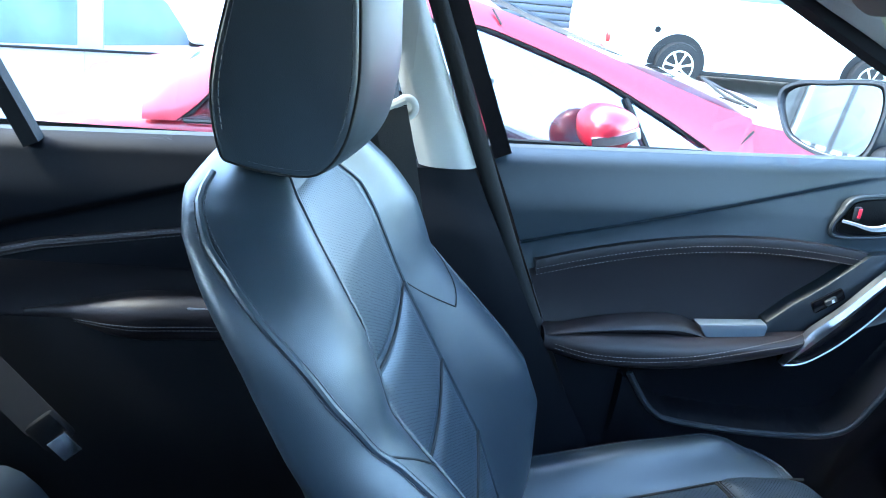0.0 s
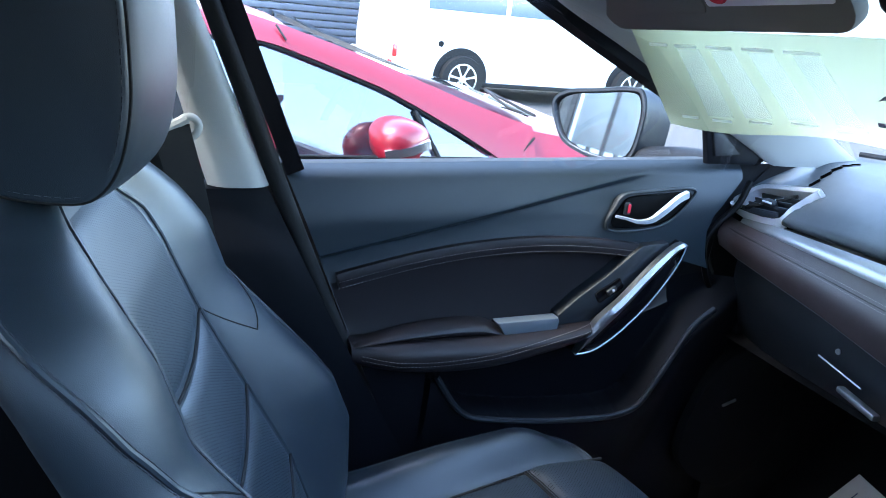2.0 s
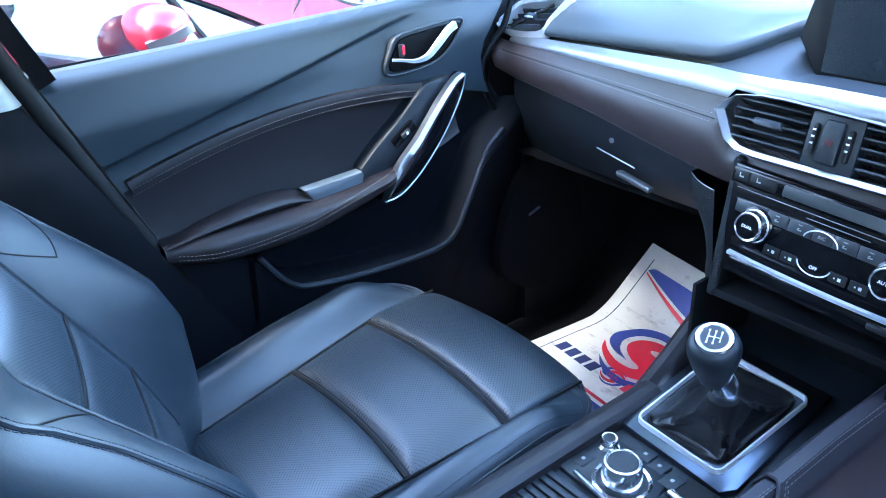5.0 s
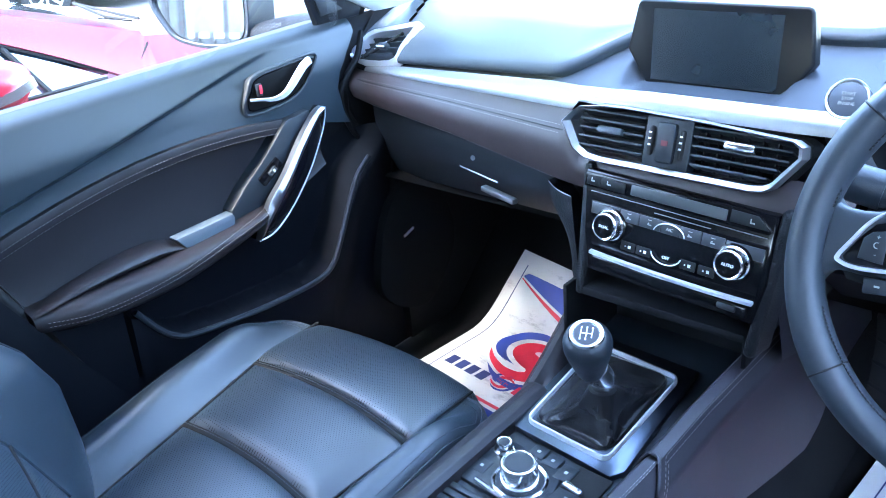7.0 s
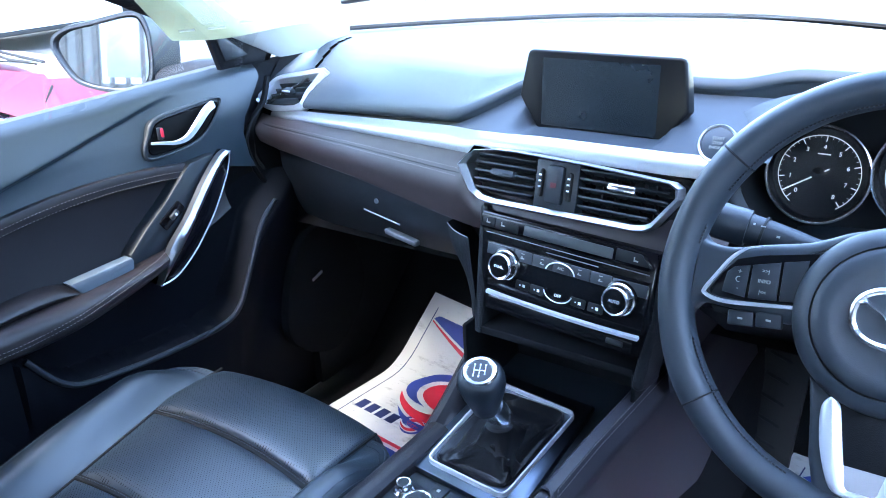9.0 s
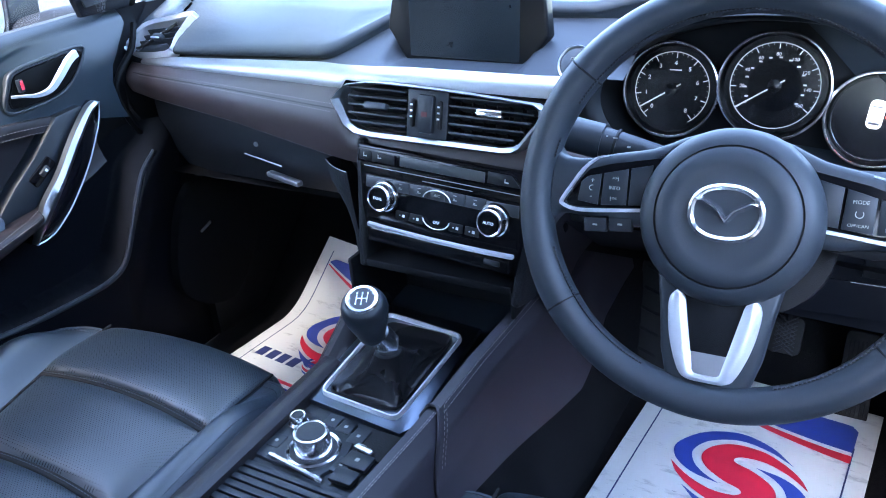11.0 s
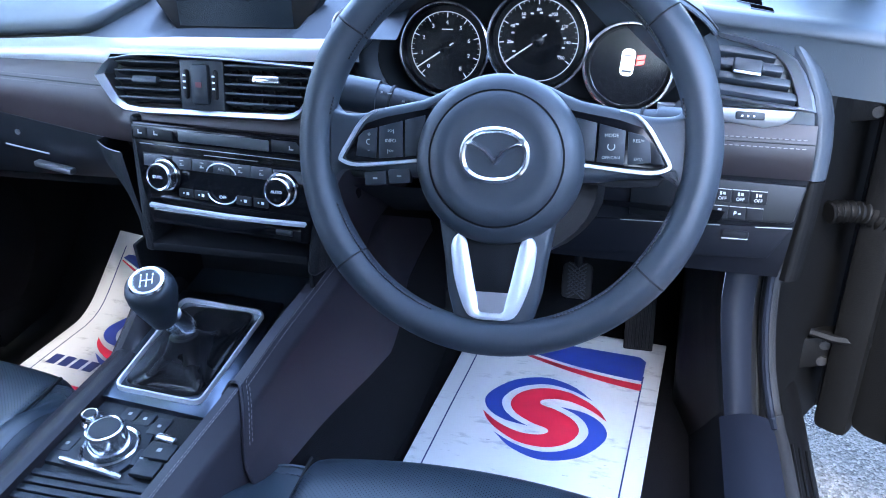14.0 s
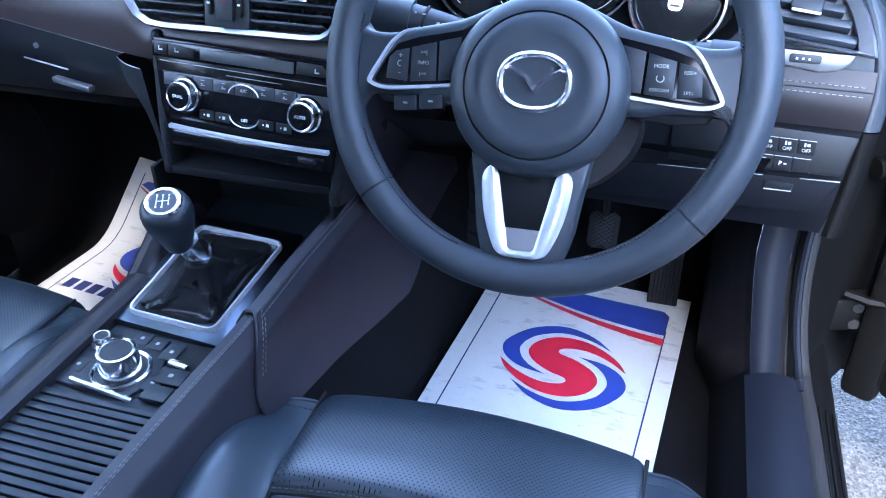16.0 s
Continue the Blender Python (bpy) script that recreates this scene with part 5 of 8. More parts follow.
def build_stack():
    """Centre stack below the vents: display, climate controls and chrome bar."""
    d = thing("center_stack", "gloss black centre stack with climate controls", "control panel")
    m = frame_from((0.012, 0.158, 0.708), (1, -0.05, -0.03), (0, -0.975, 0.22))
    part("panel", slab([(-0.121, 0.056), (0.118, 0.056), (0.122, -0.02), (0.114, -0.068), (-0.098, -0.068), (-0.112, -0.02)], m, 0.05, 0.004), GLOSS, d)
    grained = material("grained_black", (0.0075, 0.0090, 0.0110), 0.55, grain=0.9, size=420, spec=0.25)
    part("frame_left", box((0.014, 0.17, 0.05), m @ pose(-0.114, -0.022, -0.027, 0, 0, 5), 0.006, seg=4), grained, d)
    part("frame_right", box((0.014, 0.17, 0.05), m @ pose(0.121, -0.022, -0.027, 0, 0, -3), 0.006, seg=4), grained, d)
    # grained flank between the glove box and the stack, narrowing downwards
    edge_l = curve([(-0.176, 0.194, 0.730), (-0.168, 0.191, 0.700), (-0.146, 0.188, 0.668), (-0.136, 0.186, 0.635), (-0.135, 0.185, 0.612), (-0.123, 0.182, 0.594)], 6)
    edge_r = curve([(-0.121, 0.163, 0.730), (-0.118, 0.162, 0.700), (-0.115, 0.162, 0.668), (-0.112, 0.163, 0.635), (-0.111, 0.164, 0.612), (-0.110, 0.168, 0.594)], 6)
    def flank(u, v):
        i = v * (len(edge_l) - 1)
        k = min(int(i), len(edge_l) - 2)
        a, b = edge_l[k] + (edge_l[k + 1] - edge_l[k]) * (i - k), edge_r[k] + (edge_r[k + 1] - edge_r[k]) * (i - k)
        q = a + (b - a) * u
        return (q[0], q[1] - 0.005 * math.sin(math.pi * u), q[2])
    wing = sheet(flank, np.linspace(0, 1, 10), np.linspace(0, 1, 31))
    skin([[(q[0], q[1], q[2]) for q in edge_l], [(q[0] + 0.004, q[1] + 0.09, q[2]) for q in edge_l]], False, False, wing)
    part("flank", wing, grained, d, "grained black flank panel")
    part("flank_edge", tube([Vector(flank(u, 0)) + Vector((0, -0.001, 0.0)) for u in np.linspace(0.03, 1, 10)], 0.0007, 6), DULL, d, "thin bright edge")
    up = part("upper_panel", slab([(-0.119, 0.034), (-0.119, 0.052), (-0.06, 0.0535), (0.10, 0.0535), (0.116, 0.038), (0.112, 0.034)], m @ pose(0, 0, 0.003), 0.006, 0.0015), GLOSS, d)
    part("display", slab(rrect(0.119, 0.0125, 0.0012), m @ pose(0.0055, 0.0438, 0.0042), 0.003, 0.0004), material("grey_display", (0.036, 0.041, 0.042), 0.35), up, "dark grey display")
    keys = ([(-0.1155, 0.0375), (-0.0967, 0.0370), (-0.0967, 0.0502), (-0.1150, 0.0490)], [(-0.0957, 0.0368), (-0.0620, 0.0365), (-0.0620, 0.0485), (-0.0957, 0.0502)], [(0.0690, 0.0384), (0.1120, 0.0386), (0.0993, 0.0515), (0.0690, 0.0518)])
    for k, o in enumerate(keys):
        part("heater_switch", slab(o, m @ pose(0, 0, 0.0046), 0.003, 0.0006), SMOOTH, up)
        x = (-0.106, -0.084, 0.094)[k]
        bars("switch_mark", [(x - 0.0022, 0.0445, 0.0011, 0.0050), (x + 0.0006, 0.0428, 0.0040, 0.0016)], m @ pose(0, 0, 0.0050), GREY, up)
    for y, x0, x1 in ((0.0305, -0.108, 0.112), (0.0245, -0.020, 0.050)):
        part("thin_line", tube([m @ Vector((x0, y, 0.003)), m @ Vector((x1, y, 0.003))], 0.0005, 6), DULL, d)
    cl = part("climate_panel", slab([(-0.106, 0.0195), (0.1155, 0.0220), (0.1145, -0.0345), (-0.0965, -0.0355)], m @ pose(0, 0, 0.003), 0.008, 0.002), GLOSS, d, "black climate control panel")
    ash = material("ash_plastic", (0.028, 0.032, 0.037), 0.40, grain=0.1, size=1500)
    for x0, x1 in ((-0.103, -0.0640), (0.0702, 0.113)):
        part("end_cap", slab([(x0, 0.0040), (x1, 0.0040), (x1, 0.0185), (x0, 0.0175)], m @ pose(0, 0, 0.0044), 0.004, 0.0008), ash, cl)
    cuts = (-0.0633, -0.0368, -0.0085, 0.0149, 0.0420, 0.0695)
    for i in range(5):
        x0, x1 = cuts[i] + 0.0005, cuts[i + 1] - 0.0005
        part("button", slab([(x0, 0.0045), (x1, 0.0045), (x1, 0.0186), (x0, 0.0184)], m @ pose(0, 0, 0.0046), 0.004, 0.0007), ash, cl)
        if i != 2:
            x = (x0 + x1) / 2
            bars("button_mark", [(x, 0.0095, 0.0052, 0.0012), (x - 0.0012, 0.0112, 0.0020, 0.0012), (x, 0.0152, 0.0046, 0.0007)], m @ pose(0, 0, 0.0050), GREY, cl)
    for x in (-0.0457, -0.0249, 0.0318, 0.0544):
        part("lower_button", slab(rrect(0.0195, 0.0110, 0.0015), m @ pose(x, -0.0240, 0.0042), 0.004, 0.0006), SMOOTH, cl)
        bars("lower_mark", [(x - 0.0030, -0.0240, 0.0016, 0.0016), (x + 0.0024, -0.0240, 0.0034, 0.0034)], m @ pose(0, 0, 0.0046), WHITEMARK, cl)
    for a0, a1, xc, yc, rx, ry in ((8, 172, 0.0035, 0.0042, 0.0195, 0.0130), (188, 352, 0.0045, -0.0180, 0.0190, 0.0128)):
        arc = [m @ Vector((xc + rx * math.cos(radians(a)), yc + ry * math.sin(radians(a)), 0.0056)) for a in np.linspace(a0, a1, 20)]
        part("arc_trim", tube(arc, 0.0008, 6, up=(0, -1, 0)), BRIGHT, cl, "thin chrome arc")
    text("label_ac", "A/C", 0.0054, m @ pose(0.0035, 0.0105, 0.0052), GREY, cl)
    text("label_off", "OFF", 0.0052, m @ pose(0.0045, -0.0230, 0.0046), WHITEMARK, cl)
    for x, word in ((-0.0729, "DUAL"), (0.0830, "AUTO")):
        c = m @ pose(x, -0.0045, 0.003)
        part("knob_seat", lathe([(0.0215, 0.0), (0.0212, 0.0022), (0.0190, 0.0030)], c, 40, caps=False), GLOSS, d)
        k = part("temperature_knob", lathe([(0.0190, 0.0), (0.0190, 0.004), (0.0176, 0.0055), (0.0170, 0.0135), (0.0164, 0.0162), (0.0152, 0.0172), (0.0140, 0.0166), (0.0138, 0.0160)], c, 44, caps=False), CHROME, d, "chrome rotary knob")
        part("knob_face", lathe([(0.0138, 0.0150), (0.0136, 0.0163), (0.0110, 0.0168), (0.0, 0.0168)], c, 36), GLOSS, k)
        text("knob_label", word, 0.0050, c @ pose(0, 0, 0.0171), WHITEMARK, k)
    # chrome bar over the slot, and the cubby below
    bar = [m @ Vector((x, -0.0410 - 0.0028 * (1 - (x / 0.11) ** 2), 0.009)) for x in np.linspace(-0.0925, 0.114, 24)]
    part("chrome_bar", sweep(bar, [(-0.003, -0.0016), (0.003, -0.0022), (0.003, 0.0016), (-0.002, 0.0022)], up=(0, 0, 1)), BRIGHT, d, "chrome bar under the climate controls")
    part("slot_cover", box((0.20, 0.018, 0.010), m @ pose(0.008, -0.0555, 0.002), 0.003), GLOSS, d)
    part("eject_key", box((0.022, 0.007, 0.006), m @ pose(0.086, -0.0545, 0.006), 0.002), PLASTIC, d)
    part("cubby_back", box((0.27, 0.02, 0.22), pose(0.00, 0.278, 0.54), 0.004), DARK, d, "black storage cubby")
    part("cubby_roof", box((0.21, 0.14, 0.012), pose(0.01, 0.215, 0.612), 0.003), DARK, d)
    part("cubby_side", box((0.006, 0.15, 0.14), pose(-0.118, 0.215, 0.545), 0.002), DARK, d)
    part("cubby_side", box((0.006, 0.15, 0.14), pose(0.118, 0.215, 0.545), 0.002), DARK, d)
    part("power_socket", box((0.032, 0.014, 0.036), pose(-0.028, 0.262, 0.575), 0.003), PLASTIC, d, "square socket cover")


def build_screen():
    s = thing("display_screen", "upright black infotainment screen, switched off", "screen")
    m = frame_from((0.008, 0.268, 0.899), (1, -0.02, 0.0), (0, -0.985, 0.17))
    o = [(-0.114, -0.008), (-0.1065, 0.045), (-0.104, 0.049), (-0.099, 0.051), (0.093, 0.051), (0.098, 0.049), (0.1005, 0.045), (0.109, -0.008), (0.085, -0.044), (0.080, -0.049), (0.074, -0.051), (-0.076, -0.051), (-0.082, -0.049), (-0.087, -0.044)]
    part("housing", slab(o, m, 0.018, 0.004, seg=3), material("housing_black", (0.003, 0.0034, 0.004), 0.36, grain=0.05, size=1500, spec=0.2), s, "black screen housing")
    part("glass", slab([(-0.083, 0.041), (0.071, 0.041), (0.074, -0.041), (-0.078, -0.041)], m @ pose(0, 0, 0.0008), 0.001), SCREEN, s, "dark glossy display glass")
    part("foot", box((0.12, 0.05, 0.03), m @ pose(0, -0.03, -0.035), 0.008), DARK, s)
    b = thing("start_button", "round start stop button in a chrome ring", "button")
    c = Matrix.Translation((0.1645, 0.229, 0.869)) @ Matrix.Rotation(radians(60), 4, "X")
    part("ring", lathe([(0.0212, -0.02), (0.0212, 0.004), (0.0203, 0.006), (0.0184, 0.005), (0.0184, 0.0)], c, 40, caps=False), SATIN, b, "chrome ring")
    part("button", lathe([(0.0180, 0.0), (0.0180, 0.004), (0.0165, 0.005), (0.0, 0.005)], c, 32), material("button_face", (0.045, 0.056, 0.070), 0.5), b)
    for i, w in enumerate(("START", "STOP", "ENGINE")):
        text("button_label", w, 0.0045, c @ pose(0, 0.005 - 0.005 * i, 0.0053), GREY, b)


build_dash()
build_stack()
build_screen()


# ---- centre console ----
def build_console():
    c = thing("center_console", "dark console with satin gear surround and padded leather sides", "console")
    def deck(y):
        return 0.49 + 0.10 * max(0, y - 0.02)
    part("deck", sheet(lambda u, v: (-0.115 + 0.215 * u, -0.45 + 0.72 * v, deck(-0.45 + 0.72 * v) - 0.006), np.linspace(0, 1, 6), np.linspace(0, 1, 20)), PLASTIC, c, "black console deck")
    # driver's side: a padded front panel whose stitched rear edge laps over the lower armrest pad
    def run(pts, u):
        s = u * (len(pts) - 1)
        i = min(int(s), len(pts) - 2)
        f = s - i
        return pts[i][0] * (1 - f) + pts[i + 1][0] * f, pts[i][1] * (1 - f) + pts[i + 1][1] * f
    def ridge(y):
        return (lerp(y, [-0.5, -0.2, -0.05, 0.06, 0.22, 0.30], [0.084, 0.090, 0.102, 0.108, 0.124, 0.132]), lerp(y, [-0.5, -0.2, -0.03, 0.22, 0.30], [0.545, 0.55, 0.56, 0.588, 0.595]))
    def hem(y):
        return lerp(y, [-0.1, 0.0, 0.10, 0.20, 0.27, 0.31, 0.36, 0.45], [0.455, 0.44, 0.425, 0.405, 0.395, 0.42, 0.465, 0.475])
    def front(u, v, out=0.003):
        y0 = -0.022 - 0.05 * smoothstep(u, 0.35, 0.75)
        y = y0 + (0.50 - y0) * v
        xr, zr = ridge(y)
        zl = hem(y)
        x, z = run([(xr - 0.032, deck(y) - 0.01), (xr - 0.026, zr - 0.022), (xr - 0.014, zr - 0.004), (xr, zr - 0.002), (xr + 0.014, zr - 0.02), (xr + 0.020, zr - 0.07), (xr + 0.024, (zr + zl) / 2 - 0.03), (xr + 0.030, zl)], u)
        return (x + out, y, z + 0.3 * out)
    part("driver_side", sheet(front, np.linspace(0, 1, 43), np.linspace(0, 1, 50)), TUNNEL, c, "padded brown leather side panel")
    part("panel_edge", tube([front(u, 0, 0.0015) for u in np.linspace(0.05, 1, 40)], 0.0022, 6), TUNNEL, c)
    for k in (0.430, 0.462):
        pts = [Vector(front(k, v, 0.0045)) for v in np.linspace(0.016, 0.60, 60)] 
        head = [Vector(front(u, 0.012 + (k - 0.43) * 0.3, 0.0045)) for u in np.linspace(0.66, k + 0.015, 14)]
        stitches("stitching", head + pts, THREAD, c, r=0.00040, length=0.0034, gap=0.0026)
    def rear(u, v):
        y = -0.50 + 0.49 * v
        xr, zr = ridge(y)
        x, z = run([(xr - 0.032, deck(y) - 0.01), (xr - 0.026, zr - 0.026), (xr - 0.014, zr - 0.008), (xr, zr - 0.006), (xr + 0.014, zr - 0.024), (xr + 0.020, zr - 0.08), (xr + 0.030, 0.42), (xr + 0.042, 0.24)], u)
        return (x, y, z)
    part("armrest_side", sheet(rear, np.linspace(0, 1, 36), np.linspace(0, 1, 30)), TUNNEL, c, "padded brown leather armrest side")
    for k in (0.395, 0.425):
        stitches("stitching", [Vector(rear(k, v)) + Vector((0.0008, 0, 0.0010)) for v in np.linspace(0.1, 0.97, 50)], THREAD, c, r=0.00040, length=0.0034, gap=0.0026)
    part("tunnel_carpet", sheet(lambda u, v: (ridge(-0.06 + 0.66 * v)[0] + 0.012 + 0.030 * u, -0.06 + 0.66 * v, 0.50 - 0.30 * u), np.linspace(0, 1, 10), np.linspace(0, 1, 30)), CARPET, c, "black carpet on the tunnel")
    part("knee_side", sheet(lambda u, v: (0.124 + 0.022 * u + 0.006 * v, 0.185 + 0.28 * v, 0.70 - (0.125 + 0.09 * v) * u), np.linspace(0, 1, 14), np.linspace(0, 1, 20)), TUNNEL, c, "dark brown panel between console and dash")
    # passenger's side: a low rail, and a wing that climbs to the stack
    def left(u, v):
        y = -0.50 + 0.57 * v
        zr = lerp(y, [-0.5, 0.03, 0.07], [0.500, 0.504, 0.505])
        x, z = run([(-0.096, deck(y) - 0.012), (-0.099, zr - 0.006), (-0.106, zr - 0.001), (-0.116, zr), (-0.128, zr - 0.004), (-0.136, zr - 0.014), (-0.141, zr - 0.030), (-0.146, zr - 0.08), (-0.158, 0.22)], u)
        return (x, y, z)
    part("passenger_side", sheet(left, np.linspace(0, 1, 33), np.linspace(0, 1, 24)), BROWN, c, "padded brown leather rail")
    def climb(u, v):
        y = 0.045 + 0.18 * v
        zr = lerp(y, [0.04, 0.062, 0.10, 0.117, 0.17, 0.205, 0.23], [0.478, 0.492, 0.514, 0.524, 0.560, 0.588, 0.612])
        x, z = run([(-0.090 - 0.02 * v, deck(y) - 0.012), (-0.103 - 0.01 * v, min(zr, deck(y)) - 0.004), (-0.115, zr - 0.012), (-0.123, zr - 0.002), (-0.131, zr - 0.001), (-0.139, zr - 0.010), (-0.146, zr - 0.04), (-0.158, 0.22)], u)
        return (x - 0.002, y, z)
    part("passenger_wing", sheet(climb, np.linspace(0, 1, 36), np.linspace(0, 1, 30)), BROWN, c, "padded wing climbing to the dash")
    part("wing_seam", tube([Vector(climb(u, 0)) for u in np.linspace(0.1, 0.95, 30)], 0.0018, 6), TUNNEL, c)
    # satin surround
    trim = [(-0.106, -0.002), (0.040, -0.013), (0.050, 0.003), (0.042, 0.20), (-0.110, 0.205)]
    tilt = math.atan(0.10)
    m = Matrix.Translation((0, 0.0, 0.490)) @ Matrix.Rotation(tilt * 0.9, 4, "X")
    part("surround", slab(trim, m @ pose(0, 0, 0.003), 0.008, 0.002), GRAPHITE, c, "polished graphite plate")
    outer = [(-0.089, 0.011), (0.026, 0.004), (0.030, 0.172), (-0.094, 0.182)]
    def rounded(o, r):
        out = []
        n = len(o)
        for i in range(n):
            p, a, b = Vector(o[i]), Vector(o[i - 1]), Vector(o[(i + 1) % n])
            d1, d2 = (a - p).normalized(), (b - p).normalized()
            for t in np.linspace(0, 1, 6):
                q = (p + d1 * r) * (1 - t) ** 2 + p * 2 * t * (1 - t) + (p + d2 * r) * t * t
                out.append((q.x, q.y))
        return out
    ro = rounded(outer, 0.012)
    part("chrome_rim", sweep([m @ Vector((x, y, 0.006)) for x, y in ro], [(-0.0020, -0.004), (0.0020, -0.004), (0.0012, 0.0030), (-0.0012, 0.0030)], up=(0, 0, 1), closed=True), BRIGHT, c, "chrome rim round the gear gaiter")
    cx, cy = np.mean([p[0] for p in outer]), np.mean([p[1] for p in outer])
    # gear lever
    g = thing("gear_lever", "black gear knob with chrome top on a leather gaiter", "gear lever")
    knob = Vector((0.003, 0.004, 0.632))
    foot = Vector((-0.006, 0.048, 0.568))
    # gaiter: from the rim up to the collar, pulled into four ridges with slack folds between
    def fold(t, a):
        c, q = math.cos(a), math.sin(a)
        bx, by = 0.0555 * math.copysign(abs(c) ** 0.32, c), 0.0800 * math.copysign(abs(q) ** 0.32, q)
        k = t ** 0.85
        ridge = 1 - 0.13 * math.cos(4 * a) * math.sin(math.pi * min(1, t * 1.05)) + 0.05 * math.sin(math.pi * t) * noise.noise(Vector((c * 2.2, q * 2.2, t * 3.5)))
        base = m @ Vector((cx + bx * ridge, cy + by * ridge, 0.0))
        top = foot + Vector((0.0165 * c * ridge, 0.0165 * q * ridge, -0.014))
        p = base.lerp(top, k)
        lip = 0.007 * math.exp(-((t - 0.05) / 0.05) ** 2)
        p.z = base.z + 0.002 + lip + (top.z - base.z) * (0.25 * t + 0.75 * t ** 2.4) + 0.006 * math.sin(math.pi * t) * noise.noise(Vector((c * 3, q * 3, t * 5 + 4)))
        return p
    angles = np.linspace(0, 2 * math.pi, 80, endpoint=False)
    part("gaiter", skin([[fold(t, a) for a in angles] for t in np.linspace(0, 1, 26)], True, True), material("gaiter_leather", (0.008, 0.008, 0.009), 0.27, grain=0.3, size=700), g, "creased black leather gaiter")
    axis = Matrix.Translation(foot) @ (knob - foot).to_track_quat("Z", "Y").to_matrix().to_4x4()
    part("collar", lathe([(0.013, -0.014), (0.0155, -0.004), (0.0150, 0.014), (0.0125, 0.036), (0.0, 0.036)], axis, 24), CHROME, g, "chrome collar")
    km = Matrix.Translation(knob) @ Vector((0.14, -0.34, 0.93)).to_track_quat("Z", "Y").to_matrix().to_4x4()
    part("knob", lathe([(0.012, -0.038), (0.0150, -0.034), (0.0180, -0.022), (0.0235, -0.002), (0.0262, 0.012), (0.0262, 0.021), (0.0240, 0.028), (0.0190, 0.032), (0.0, 0.033)], km, 36), PLASTIC, g, "black leather knob")
    part("knob_ring", lathe([(0.0188, 0.0315), (0.0192, 0.0330), (0.0178, 0.0352), (0.0150, 0.0354), (0.0140, 0.0340), (0.0, 0.0338)], km, 40), CHROME, g, "chrome ring")
    part("shift_plate", lathe([(0.0138, 0.0340), (0.0136, 0.0346), (0.0, 0.0349)], km, 28), GLOSS, g)
    bars("shift_marks", [(-0.007, 0, 0.0012, 0.012), (0, 0, 0.0012, 0.012), (0.007, 0, 0.0012, 0.012), (0, 0, 0.0152, 0.0012), (-0.007, 0.0085, 0.002, 0.003), (0, 0.0085, 0.002, 0.003), (0.007, 0.0085, 0.002, 0.003), (-0.007, -0.0085, 0.002, 0.003), (0, -0.0085, 0.002, 0.003)], km @ pose(0, 0, 0.0354) @ Matrix.Diagonal((0.85, 0.85, 1, 1)), WHITEMARK, g)
    # rotary commander and keys
    r = thing("rotary_controller", "chrome rotary controller with small volume knob and keys", "controller")
    r.location = (0.010, -0.004, 0)
    base = Matrix.Translation((-0.047, -0.071, 0.489))
    part("base", slab([(-0.075, 0.055), (0.03, 0.045), (0.042, 0.0), (0.028, -0.036), (-0.060, -0.032), (-0.085, 0.02)], base, 0.012, 0.003), PLASTIC, r)
    part("halo", lathe([(0.032, 0.0), (0.032, 0.003), (0.030, 0.0045), (0.0275, 0.003), (0.0275, 0.0)], base, 44, caps=False), CHROME, r, "chrome ring")
    part("dial", lathe([(0.0225, 0.0), (0.0225, 0.006), (0.0215, 0.010), (0.0210, 0.024), (0.0200, 0.028), (0.0180, 0.0285), (0.0170, 0.0275), (0.0, 0.0275)], base, 44), CHROME, r, "chrome dial")
    part("dial_top", lathe([(0.0168, 0.0276), (0.0160, 0.0286), (0.0, 0.0290)], base, 36), PLASTIC, r)
    sm = Matrix.Translation((-0.092, -0.040, 0.488))
    part("volume_knob", lathe([(0.0125, 0.0), (0.0125, 0.004), (0.0098, 0.007), (0.0098, 0.0135), (0.0088, 0.0155), (0.0070, 0.0152), (0.0, 0.0150)], sm, 30), CHROME, r, "small chrome volume knob")
    part("volume_cap", lathe([(0.0072, 0.0150), (0.0070, 0.0158), (0.0, 0.0160)], sm, 24), PLASTIC, r)
    for x, y, w, h in ((-0.058, -0.018, 0.020, 0.020), (-0.036, -0.022, 0.020, 0.020), (-0.013, -0.030, 0.020, 0.026), (-0.098, -0.075, 0.018, 0.022), (-0.004, -0.078, 0.018, 0.024)):
        part("key", box((w, h, 0.006), pose(x, y, 0.4869), 0.0010), PLASTIC, r)
        bars("key_mark", [(x, y, 0.004, 0.004)], pose(0, 0, 0.4903), GREY, r)
    part("front_bar", tube([(-0.086, -0.101, 0.494), (-0.004, -0.112, 0.494)], 0.003, 8), CHROME, r, "chrome bar")
    # electric brake switch
    b = thing("parking_brake_switch", "parking brake switch with a bright tip in its recess", "switch")
    part("recess", box((0.042, 0.046, 0.004), pose(0.024, -0.036, 0.4855), 0.001), RUBBER, b)
    part("tip", box((0.026, 0.009, 0.006), pose(0.017, -0.052, 0.4915, 0, 0, -8), 0.003), CHROME, b, "bright metal tip")
    part("pad", box((0.034, 0.024, 0.006), pose(0.020, -0.070, 0.489), 0.002), PLASTIC, b)
    part("blank_key", box((0.030, 0.022, 0.006), pose(0.020, -0.096, 0.489), 0.002), PLASTIC, b)
    bars("brake_mark", [(0.020, -0.070, 0.005, 0.005)], pose(0, 0, 0.4924), GREY, b)
    # ribbed roller lid
    t = thing("roller_lid", "ribbed black roller lid over the cup holders", "console lid")
    part("bed", box((0.175, 0.30, 0.006), pose(-0.02, -0.268, 0.481), 0.001), DARK, t)
